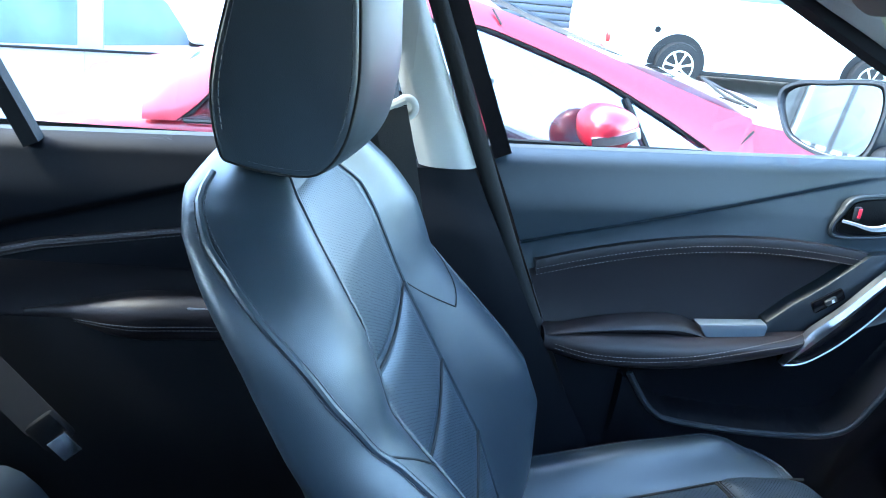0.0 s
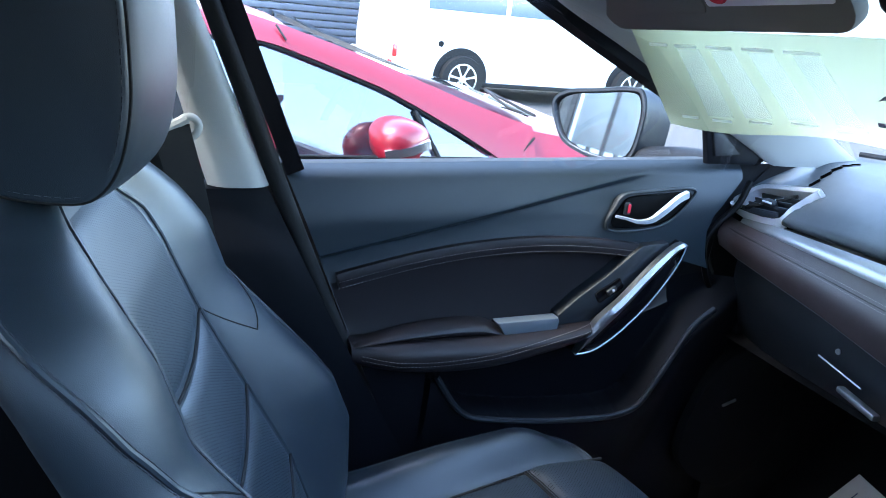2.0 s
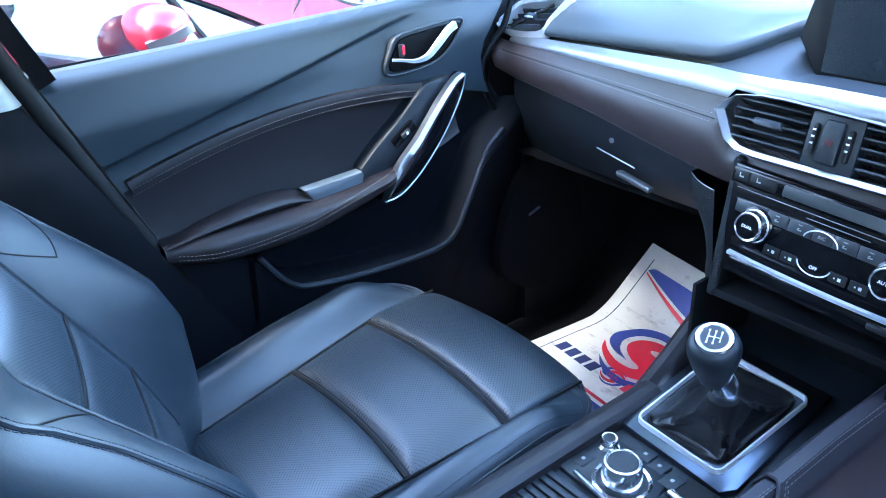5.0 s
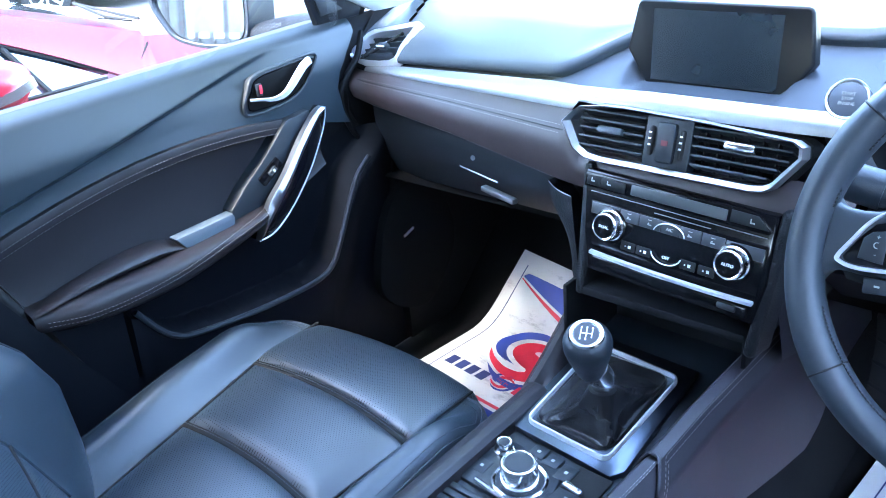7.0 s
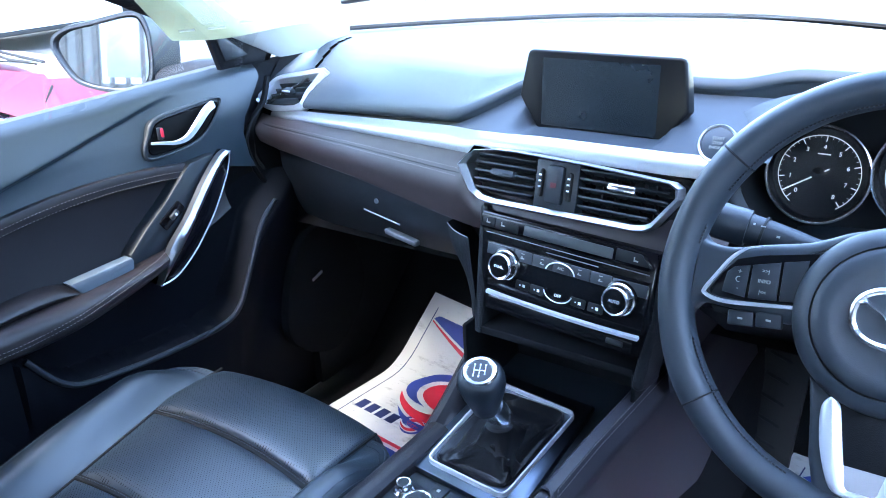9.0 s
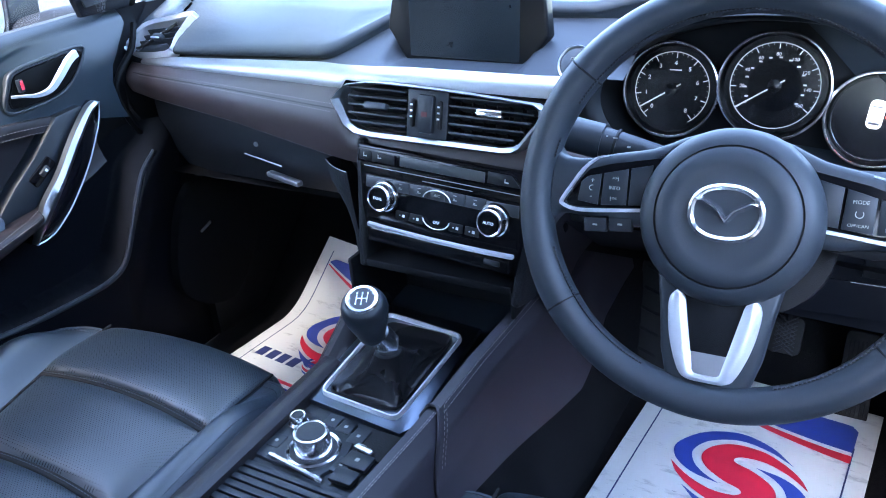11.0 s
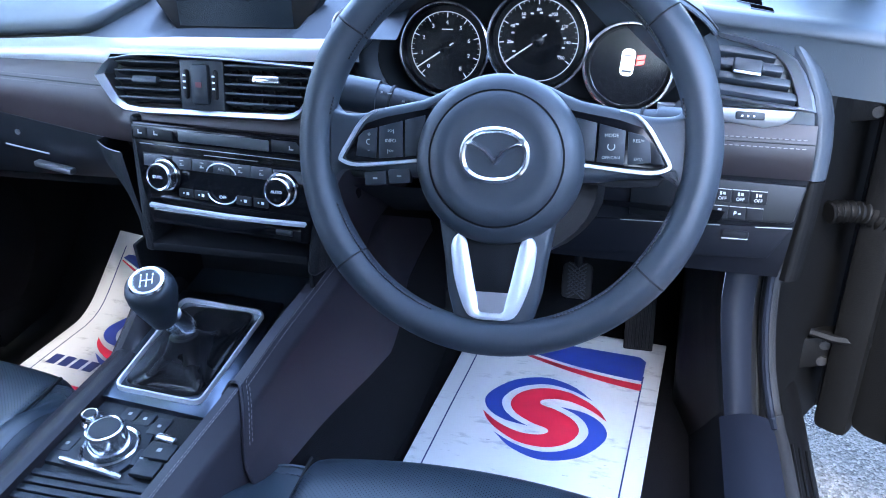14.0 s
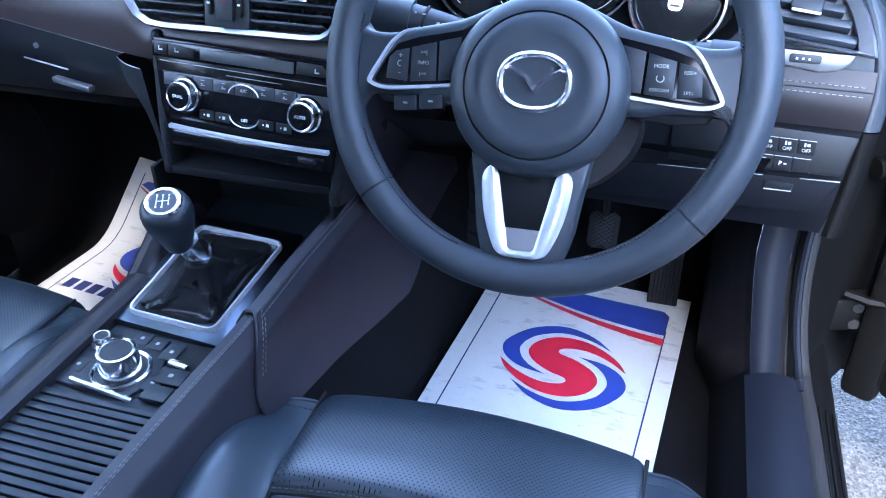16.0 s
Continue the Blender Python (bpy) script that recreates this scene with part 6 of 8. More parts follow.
    rib = box((0.172, 0.0085, 0.006), None, 0.0016)
    first = part("slat", rib, PLASTIC, t)
    first.location = (-0.020, -0.122, 0.4865)
    for i in range(1, 27):
        s = new("slat", first.data)
        s.parent = t
        s.location = (-0.020, -0.122 - 0.0108 * i, 0.4865)


build_console()


# ---- floor mats ----
def mat_graphic(name, label, origin, turn, size, height, lettered, bend=9.0):
    """A printed paper mat. height(x, y) gives the floor below it."""
    w, h = size
    t = thing(name, label, "floor mat", group="paper floor mats")
    R = Matrix.Rotation(radians(turn), 4, "Z")
    def at(x, y, lift=0.0):
        q = Vector(origin) + R @ Vector((x, y if y < bend else bend + (y - bend) * 0.76, 0))
        return (q.x, q.y, height(q.x, q.y) + 0.012 + lift + 0.0022 * noise.noise(Vector((x * 7 + turn, y * 7, 1))))
    part("paper", solid(sheet(lambda u, v: at(u * w, v * h), np.linspace(0, 1, 24), np.linspace(0, 1, 36)), 0.0006), PAPER, t)
    def patch(nm, pts_a, pts_b, mat, lift=0.0012):
        part(nm, skin([[at(a[0] + (b[0] - a[0]) * k, a[1] + (b[1] - a[1]) * k, lift) for a, b in zip(pts_a, pts_b)] for k in np.linspace(0, 1, 7)], False, False), mat, t)
    def line(nm, a, b, mat, wd=0.0012):
        d = np.array(b) - np.array(a)
        n = np.array((-d[1], d[0])) / np.linalg.norm(d) * wd
        ps = [np.array(a) + d * k for k in np.linspace(0, 1, 20)]
        patch(nm, [p - n for p in ps], [p + n for p in ps], mat)
    line("border", (0.028, 0.02), (0.028, h - 0.03), NAVY)
    line("border", (w - 0.028, 0.02), (w - 0.028, h - 0.10), NAVY)
    # header swoosh: blue field, rounded at its outer corner, with a red band under it
    xs = np.linspace(0.032, w - 0.028, 30)
    top = [h - 0.046 - 0.012 * max(0.0, 1 - (w - 0.028 - x) / 0.014) ** 2 - 0.012 * max(0.0, 1 - (x - 0.032) / 0.014) ** 2 for x in xs]
    bot = [h - 0.056 - 0.056 * (1 - (1 - (x - 0.032) / (w - 0.06)) ** 1.9) for x in xs]
    patch("blue_header", [(x, max(t, b)) for x, t, b in zip(xs, top, bot)], [(x, b) for x, b in zip(xs, bot)], BLUE)
    patch("red_band", [(x, b - 0.004 - 0.005 * k) for k, (x, b) in zip(np.linspace(0, 1, 30), zip(xs, bot))], [(x, b - 0.007 - 0.020 * k) for k, (x, b) in zip(np.linspace(0, 1, 30), zip(xs, bot))], RED)
    # round emblem: two blue crescents round a red S
    S_EDGE = [(0.95, 0.13), (0.80, 0.36), (0.55, 0.56), (0.20, 0.71), (-0.20, 0.69), (-0.48, 0.50), (-0.58, 0.22), (-0.46, -0.02), (-0.16, -0.20), (0.08, -0.27), (0.13, -0.36), (0.00, -0.45), (-0.30, -0.47), (-0.66, -0.34), (-0.95, -0.13)]
    OUT_EDGE = [(0.66, 0.58), (0.30, 0.87), (-0.18, 0.99), (-0.68, 0.78), (-0.98, 0.32), (-0.92, -0.02), (-0.62, -0.24), (-0.19, -0.30)]
    IN_EDGE = [(0.66, 0.58), (0.28, 0.76), (-0.16, 0.81), (-0.56, 0.60), (-0.72, 0.28), (-0.66, 0.03), (-0.48, -0.16), (-0.19, -0.30)]
    def emblem(cx, cy, rx, ry):
        place = lambda pts, f=1: [(cx + f * rx * q[0], cy + f * ry * q[1]) for q in curve([(a, b, 0) for a, b in pts], 7)]
        one = place(S_EDGE)
        patch("red_curl", one, list(reversed(place(S_EDGE, -1))), RED)
        for f in (1, -1):
            patch("blue_crescent", place(OUT_EDGE, f), place(IN_EDGE, f), BLUE)
    emblem(w * 0.52, h * 0.541, 0.101, 0.095)
    if lettered:
        # upright bars in place of the lettering, and a small emblem among them
        for i in range(4):
            x0 = 0.040 + 0.028 * i
            patch("letter_bar", [(x0, 0.176), (x0 + 0.002, 0.204)], [(x0 + 0.021, 0.176), (x0 + 0.023, 0.204)], NAVY)
        emblem(0.181, 0.198, 0.029, 0.027)
        for i in range(2):
            x0 = 0.214 + 0.022 * i
            patch("letter_bar", [(x0, 0.182), (x0 + 0.002, 0.208)], [(x0 + 0.017, 0.182), (x0 + 0.019, 0.208)], RED)
    xs2 = np.linspace(0.03, w - 0.03, 20)
    foot = 0.128 if lettered else 0.098
    patch("red_foot_band", [(x, foot) for x in xs2], [(x, foot + 0.008) for x in xs2], RED)
    patch("blue_foot", [(x, 0.03) for x in xs2], [(x, foot - 0.008) for x in xs2], BLUE)


mat_graphic("paper_mat", "white paper floor mat printed with a red and blue emblem, smudged", (0.173, 0.091, 0), -4.5, (0.340, 0.525), floor_height, False)
mat_graphic("paper_mat", "white paper floor mat printed blue and red, bent upwards", (-0.612, 0.181, 0), -5.7, (0.340, 0.525), floor_height, True, bend=0.31)


# ---- driver's side ----
WC = Vector((0.370, 0.020, 0.818))
WT = Matrix.Translation(WC) @ Matrix.Rotation(radians(90 - 24), 4, "X")   # x right, y up the wheel, z to the driver


def build_wheel():
    w = thing("steering_wheel", "black leather steering wheel with silver lower spoke", "steering wheel")
    R, T = 0.1672, 0.0153
    WS = WT @ Matrix.Translation((0.002, 0.004, 0)) @ Matrix.Rotation(radians(1.8), 4, "Z")
    zaxis = WS.to_3x3() @ Vector((0, 0, 1))
    def rim_at(a, t, lift=0.0):
        c = Vector((math.cos(a), math.sin(a), 0))
        grip = 1.0 + 0.07 * math.exp(-((math.degrees(a) % 180 - 35) / 14) ** 2) + 0.07 * math.exp(-((math.degrees(a) % 180 - 145) / 14) ** 2)
        return WS @ (c * (R + (T * grip + lift) * math.cos(t)) + Vector((0, 0, (0.0168 * grip + lift) * math.sin(t))))
    n = 120
    rings = [[rim_at(2 * math.pi * i / n, t) for t in np.linspace(0, 2 * math.pi, 20, endpoint=False)] for i in range(n)]
    bm = skin(rings + [rings[0]], True, False)
    bmesh.ops.remove_doubles(bm, verts=bm.verts, dist=1e-6)
    rim = part("rim", bm, WHEEL, w, "smooth black leather rim")
    # slanting cross stitches on the inner side, and the four joints of the cover
    for a0, a1 in ((28, 152), (165, 171), (201, 250), (290, 339), (9, 15)):
        bm = bmesh.new()
        k = int((a1 - a0) * 0.85)
        for i in range(k):
            a = radians(a0 + (a1 - a0) * i / k)
            tube([rim_at(a, 2.62, 0.0003), rim_at(a + 0.010, 2.78, 0.0006)], 0.00075, 5, bm=bm, up=(0.3, -1, 0.4))
        part("rim_stitching", bm, DTHREAD, rim, "dark blue-grey cross stitching")
        part("rim_seam", tube([rim_at(radians(a), 2.66, 0.0001) for a in np.linspace(a0, a1, 50)], 0.0008, 5, up=(0, -1, 0.4)), RUBBER, rim)
    for a in (39, 143, 219, 321):
        part("rim_joint", tube([rim_at(radians(a), t, -0.0003) for t in np.linspace(-0.6, 3.7, 24)], 0.0010, 5, up=(0.3, 0.5, 1)), RUBBER, rim)
    # hub: a broad outer collar, a fine ring groove, then a raised cover with a shallow dish round the emblem
    HM = WS @ Matrix.Translation((0.002, -0.0125, 0))
    hub = part("hub", lathe([(0.060, -0.034), (0.070, -0.016), (0.0725, 0.000), (0.0718, 0.009), (0.0690, 0.0165), (0.0640, 0.0215), (0.0590, 0.0240), (0.0572, 0.0243)], HM, 72, caps=False), WHEEL, w, "soft black hub collar")
    part("hub_groove", lathe([(0.0574, 0.0243), (0.0566, 0.0228), (0.0556, 0.0243)], HM, 72, caps=False), RUBBER, hub)
    part("hub_cover", lathe([(0.0556, 0.0244), (0.0535, 0.0262), (0.0490, 0.0278), (0.0440, 0.0284), (0.0405, 0.0280), (0.0375, 0.0272), (0.030, 0.0270), (0.0, 0.0270)], HM, 72), WHEEL, hub, "round airbag cover")
    # plain oval emblem with a winged bend
    CE = HM @ Matrix.Translation((0.000, 0.0045, 0))
    oval = [CE @ Vector((0.0268 * math.copysign(abs(math.cos(a)) ** 0.88, math.cos(a)), -0.0015 + 0.0208 * math.copysign(abs(math.sin(a)) ** 0.88, math.sin(a)), 0.0290)) for a in np.linspace(0, 2 * math.pi, 56, endpoint=False)]
    em = part("emblem_ring", sweep(oval, [(-0.0028, -0.003), (0.0028, -0.003), (0.0024, 0.0010), (0.0004, 0.0028), (-0.0004, 0.0028), (-0.0024, 0.0010)], up=zaxis, closed=True), CHROME, hub, "polished chrome oval emblem")
    for sg in (-1, 1):
        wing = [CE @ Vector((sg * x, y, 0.0296)) for x, y in ((0.0228, 0.0068), (0.0185, 0.0078), (0.0130, 0.0048), (0.0065, 0.0010), (0.0, -0.0085))]
        part("emblem_wing", sweep(wing, [(-0.0030, -0.003), (0.0030, -0.003), (0.0004, 0.0028), (-0.0004, 0.0028)], up=zaxis, scale=lambda t: 0.55 + 0.65 * math.sin(math.pi * min(1, 0.15 + 0.7 * t))), CHROME, em)
    # side spokes: a soft shoulder, a recessed switch field, and a chrome line round its outer end
    for sg in (-1, 1):
        o = [(0.026, 0.0505), (0.067, 0.0385), (0.101, 0.0315), (0.120, 0.0265), (0.133, 0.0255), (0.146, 0.0275), (0.156, 0.036), (0.1665, 0.012), (0.166, -0.018), (0.1555, -0.040), (0.147, -0.029), (0.139, -0.0245), (0.110, -0.0255), (0.060, -0.024)]
        smoothed = [tuple(q[:2]) for q in curve([(sg * x, y, 0) for x, y in o], 4, True)]
        sp = part("spoke", slab(smoothed, WS @ pose(0, 0, 0.0050), 0.020, 0.0085, seg=5), WHEEL, w, "black spoke")
        fld = [(0.058, 0.0305), (0.100, 0.0225), (0.1185, 0.0165), (0.1285, 0.004), (0.1375, -0.0125), (0.1355, -0.0160), (0.128, -0.0175), (0.110, -0.0170), (0.058, -0.0135)]
        part("switch_field", slab([(sg * x, y) for x, y in fld], WS @ pose(0, 0, 0.0056), 0.006, 0.0008), GLOSS, sp)
        tr = curve([(0.100, 0.0300), (0.113, 0.0262), (0.1235, 0.0165), (0.1325, 0.0020), (0.1408, -0.0125), (0.1395, -0.0168), (0.1290, -0.0198), (0.110, -0.0192), (0.062, -0.0140)], 6)
        part("spoke_trim", sweep([WS @ Vector((sg * x, y, 0.0066)) for x, y in tr], [(-0.0017, -0.003), (0.0017, -0.003), (0.0011, 0.0018), (-0.0011, 0.0018)], up=zaxis, scale=lambda t: 0.35 + 0.75 * smoothstep(t, 0, 0.3)), BRIGHT, sp, "chrome trim line")
        part("spoke_underside", slab([(sg * x, y) for x, y in ((0.060, -0.020), (0.112, -0.0245), (0.138, -0.0235), (0.133, -0.031), (0.105, -0.0335), (0.060, -0.029))], WS @ pose(0, 0, -0.004), 0.012, 0.002), DARK, sp)
        for key in (((0.1265, -0.0118), (0.1250, 0.0045), (0.1195, 0.0100), (0.1075, 0.0130), (0.1080, -0.0140)), ((0.1052, -0.0140), (0.1055, 0.0136), (0.0845, 0.0190), (0.0832, -0.0120)), ((0.0812, -0.0118), (0.0822, 0.0196), (0.0640, 0.0240), (0.0640, -0.0100))):
            part("switch_key", slab([(sg * x, y) for x, y in key], WS @ pose(0, 0, 0.0074), 0.003, 0.0009), PLASTIC, sp)
        words = ((0.0945, 0.0095, "MODE", 0.0048), (0.0945, -0.0085, "OFF/CAN", 0.0042), (0.1160, 0.0055, "RES/+", 0.0046), (0.1165, -0.0095, "SET/-", 0.0042)) if sg > 0 else ((-0.0945, 0.0015, "INFO", 0.0052), (-0.0945, 0.0100, ">>|", 0.0050), (-0.0945, -0.0075, "|<<", 0.0050), (-0.1145, 0.0065, "+", 0.007), (-0.1145, -0.0070, "-", 0.007))
        for x, y, t, size in words:
            text("switch_label", t, size * 0.84, WS @ pose(x, y, 0.0078), GREY, sp)
        if sg > 0:
            part("dial_mark", tube([WS @ Vector((0.0945 + 0.0028 * math.cos(a), 0.0005 + 0.0028 * math.sin(a), 0.0078)) for a in np.linspace(2.4, 7.0, 14)], 0.0004, 5, up=zaxis), GREY, sp)
        else:
            part("voice_mark", tube([WS @ Vector((-0.1145 + 0.0022 * math.cos(a), 0.0002 + 0.0022 * math.sin(a), 0.0078)) for a in np.linspace(1.2, 5.0, 12)], 0.0004, 5, up=zaxis), GREY, sp)
            for x, y in ((-0.1085, -0.0315), (-0.0865, -0.0290)):
                part("phone_key", box((0.0205, 0.0125, 0.008), WS @ pose(x, y, 0.0015, 0, 0, 5), 0.0015), PLASTIC, sp)
                bars("phone_mark", [(x, y, 0.0040, 0.0016)], WS @ pose(0, 0, 0.0058), GREY, sp)
    # lower spoke: black yoke, silver V with a sloping floor, dark plate between
    yoke = [(0.050, -0.066), (0.0445, -0.098), (0.0405, -0.128), (0.0345, -0.149), (0.0240, -0.1585)]
    low = part("lower_spoke", slab([(-x, y) for x, y in yoke] + list(reversed(yoke)), WS @ pose(0, 0, 0.0035), 0.024, 0.006, seg=4), WHEEL, w, "black lower spoke")
    out = curve([(-0.0300, -0.0755), (-0.0355, -0.0815), (-0.0368, -0.0920), (-0.0330, -0.1160), (-0.0245, -0.1400), (-0.0165, -0.1487), (0.0, -0.1500), (0.0165, -0.1487), (0.0245, -0.1400), (0.0330, -0.1160), (0.0368, -0.0920), (0.0355, -0.0815), (0.0300, -0.0755)], 5)
    ins = curve([(-0.0298, -0.0757), (-0.0240, -0.0820), (-0.0215, -0.0920), (-0.0170, -0.1140), (-0.0125, -0.1345), (-0.0100, -0.1425), (0.0, -0.1440), (0.0100, -0.1425), (0.0125, -0.1345), (0.0170, -0.1140), (0.0215, -0.0920), (0.0240, -0.0820), (0.0298, -0.0757)], 5)
    rows = [[WS @ Vector((a[0] + (b[0] - a[0]) * k, a[1] + (b[1] - a[1]) * k, hh)) for a, b in zip(ins, out)] for k, hh in ((0, 0.001), (0.0, 0.0080), (0.12, 0.0092), (0.5, 0.0100), (0.88, 0.0088), (1, 0.0070), (1, 0.002))]
    part("silver_spoke", skin(rows, False, False), BRIGHT, low, "satin silver V shaped trim")
    part("silver_floor", sheet(lambda u, v: WS @ Vector(((2 * u - 1) * (0.0165 - 0.003 * v), -0.126 - 0.0175 * v, 0.0042 + 0.004 * v)), np.linspace(0, 1, 6), np.linspace(0, 1, 6)), SATIN, low, "silver foot of the V")
    part("spoke_plate", slab([(-0.0290, -0.066), (0.0290, -0.066), (0.0165, -0.1262), (-0.0165, -0.1262)], WS @ pose(0, 0, 0.0052), 0.003, 0.001), DARK, low)
    # column
    c = thing("steering_column", "black steering column cowl with stalks", "steering column")
    part("cowl", sweep([WT @ Vector((0.012, -0.026, -0.034)), WT @ Vector((0.012, -0.030, -0.09)), WT @ Vector((0.01, -0.030, -0.20))], circle(0.074, 28, 0.066), up=(0, 0, 1)), material("cowl_plastic", (0.0085, 0.0082, 0.0085), 0.5, grain=0.2, size=1400, spec=0.25), c, "rounded black cowl")
    for sg in (-1, 1):
        st = curve([WT @ Vector((sg * 0.05, 0.030, -0.075)), WT @ Vector((sg * 0.11, 0.042 if sg < 0 else 0.032, -0.070)), WT @ Vector((sg * 0.168, 0.050 if sg < 0 else 0.030, -0.062))], 8)
        k = part("stalk", tube(st, 0.0150, 16, scale=lambda t: 0.75 + 0.3 * t), PLASTIC, c, "black control stalk")
        part("stalk_end", tube([st[-6], st[-1]], 0.0172, 16), PLASTIC, k)
        lift = 0.046 if sg < 0 else 0.033
        bars("stalk_mark", [(sg * 0.116, lift + 0.003, 0.0042, 0.0012), (sg * 0.124, lift + 0.004, 0.0018, 0.0018), (sg * 0.138, lift + 0.006, 0.0036, 0.0016), (sg * 0.139, lift + 0.001, 0.0030, 0.0014), (sg * 0.148, lift + 0.005, 0.0016, 0.0020), (sg * 0.102, lift - 0.004, 0.0030, 0.0018)], WT @ pose(0, 0, -0.0525), GREY, k)
        for t in (0.62, 0.80):
            q = st[int(t * (len(st) - 1))]
            part("stalk_ring", tube([q, q + (st[-1] - st[0]) * 0.02], 0.0156, 16), RUBBER, k)


def build_cluster():
    c = thing("instrument_cluster", "three round gauges with chrome rings under a hood", "instrument cluster")
    face = lambda x, z: Matrix.Translation((x, 0.300, z)) @ Matrix.Rotation(radians(78), 4, "X")
    part("housing", slab([tuple(q) for q in curve([(-0.18, -0.01), (-0.13, 0.06), (-0.02, 0.088), (0.09, 0.06), (0.15, -0.01), (0.13, -0.075), (0.0, -0.09), (-0.14, -0.075)], 6, True)], Matrix.Translation((0.370, 0.322, 0.832)) @ Matrix.Rotation(radians(78), 4, "X"), 0.02, 0.003), DARK, c)
    for name, x, z, R in (("tachometer", 0.252, 0.828, 0.054), ("speedometer", 0.362, 0.840, 0.058), ("info_gauge", 0.465, 0.812, 0.050)):
        m = face(x, z)
        g = part(name, lathe([(R + 0.0005, -0.012), (R + 0.001, 0.004), (R + 0.0002, 0.0062), (R - 0.0012, 0.0066), (R - 0.0024, 0.0052)], m, 72, caps=False), CHROME, c, "chrome gauge ring")
        part("ring_wall", lathe([(R - 0.0024, 0.0052), (R - 0.0036, 0.001), (R - 0.0052, -0.008)], m, 72, caps=False), GLOSS, g)
        part("dial_face", lathe([(R - 0.0045, -0.007), (0.0, -0.0065)], m, 48), DIAL, g)
        if name == "info_gauge":
            part("inner_ring", lathe([(R - 0.0062, -0.0062), (R - 0.0066, -0.0050), (R - 0.0072, -0.0062)], m, 64, caps=False), CHROME, g)
            car = m @ pose(-0.001, 0.005, -0.004) @ Matrix.Rotation(radians(-5), 4, "Z")
            pic = part("warning_picture", slab(rrect(0.0150, 0.0300, 0.0055), car, 0.002, 0.0008), glowing("white_glow", (0.80, 0.82, 0.86), 0.16), g, "white car shape on the display")
            grey = material("picture_grey", (0.25, 0.26, 0.28), 0.5)
            part("picture_glass", slab([(-0.0058, 0.0068), (0.0058, 0.0068), (0.0048, 0.0088), (-0.0048, 0.0088)], car @ pose(0, 0, 0.0004), 0.0004), grey, pic)
            part("picture_glass", slab([(-0.0052, -0.0082), (0.0052, -0.0082), (0.0058, -0.0112), (-0.0058, -0.0112)], car @ pose(0, 0, 0.0004), 0.0004), grey, pic)
            red = glowing("red_glow", (0.8, 0.06, 0.05), 0.30)
            for yy in (-0.0005, 0.0055):
                part("open_door_mark", slab([(0.0092, yy - 0.002), (0.0178, yy), (0.0185, yy + 0.0046), (0.0100, yy + 0.0030)], car, 0.001), red, pic, "red open door mark")
            continue
        top = 8
        marks, minor = bmesh.new(), bmesh.new()
        lit = glowing("dial_white_" + name, (0.42, 0.44, 0.47), 0.03)
        a0, a1 = (225, -52) if name == "tachometer" else (215, -35)
        Rs = R - 0.012
        for i in range(top * 4 + 1):
            a = radians(a0 + (a1 - a0) * i / (top * 4))
            long = i % 4 == 0
            r1, r0 = Rs, Rs - (0.0065 if long else 0.003)
            d = Vector((math.cos(a), math.sin(a), 0))
            n = Vector((-d.y, d.x, 0)) * (0.0005 if long else 0.0002)
            vs = [marks.verts.new(m @ (d * r + n * s + Vector((0, 0, -0.0055)))) for r, s in ((r0, -1), (r1, -1), (r1, 1), (r0, 1))]
            marks.faces.new(vs)
        part("scale_marks", marks, lit, g, smooth=False)
        part("scale_arc", tube([m @ Vector((Rs * math.cos(a), Rs * math.sin(a), -0.0056)) for a in np.linspace(radians(a0 + 8), radians(a1 - 360 if name == "speedometer" else a1 - 6), 70)], 0.00042, 5, up=(0, 1, 0)), lit, g)
        if name == "speedometer":
            part("inner_disc", lathe([(Rs * 0.60, -0.0064), (Rs * 0.60, -0.0058), (0.0, -0.0058)], m, 40), GLOSS, g)
            bars("inner_scale", [(Rs * 0.66 * math.cos(a), Rs * 0.66 * math.sin(a), 0.0034, 0.0017) for a in np.linspace(radians(205), radians(-35), 13)], m @ pose(0, 0, -0.0055), lit, g)
        else:
            bars("unit_mark", [(0.002, Rs * 0.52, 0.0135, 0.0012)], m @ pose(0, 0, -0.0055), lit, g)
        for i in range(top + 1):
            a = radians(a0 + (a1 - a0) * i / top)
            r = Rs - 0.0125
            word = str(i) if name == "tachometer" else str(i * 20)
            text("numeral", word, 0.0066 if name == "tachometer" else 0.0052, m @ pose(r * math.cos(a), r * math.sin(a), -0.0055), lit, g)
        na = radians(213 if name == "tachometer" else 214)
        part("needle", tube([m @ Vector((Rs * 0.98 * math.cos(na), Rs * 0.98 * math.sin(na), -0.002)), m @ Vector((-0.012 * math.cos(na), -0.012 * math.sin(na), -0.002))], 0.0008, 6, up=(0, 1, 0)), lit, g, "white needle")
        part("needle_cap", lathe([(0.0075, -0.006), (0.007, 0.0), (0.0, 0.001)], m, 24), DIAL, g)
    # hood over the gauges: rolled lip, then a broad top that runs back into the dash
    def hood(u, v):
        a = radians(186 - 166 * u)
        y, k = ((0.266, 0.955), (0.246, 0.975), (0.239, 0.992), (0.240, 1.008), (0.250, 1.025), (0.285, 1.042), (0.35, 1.045), (0.44, 1.02), (0.56, 0.90))[v]
        z = 0.822 + 0.106 * math.sin(a) * k
        return (0.362 + 0.203 * math.cos(a) * (1 + (k - 1) * 0.6), y + 0.028 * abs(math.cos(a)) ** 2, z)
    part("hood", sheet(hood, np.linspace(0, 1, 60), range(9)), PAD, c, "black instrument hood with a rolled lip")
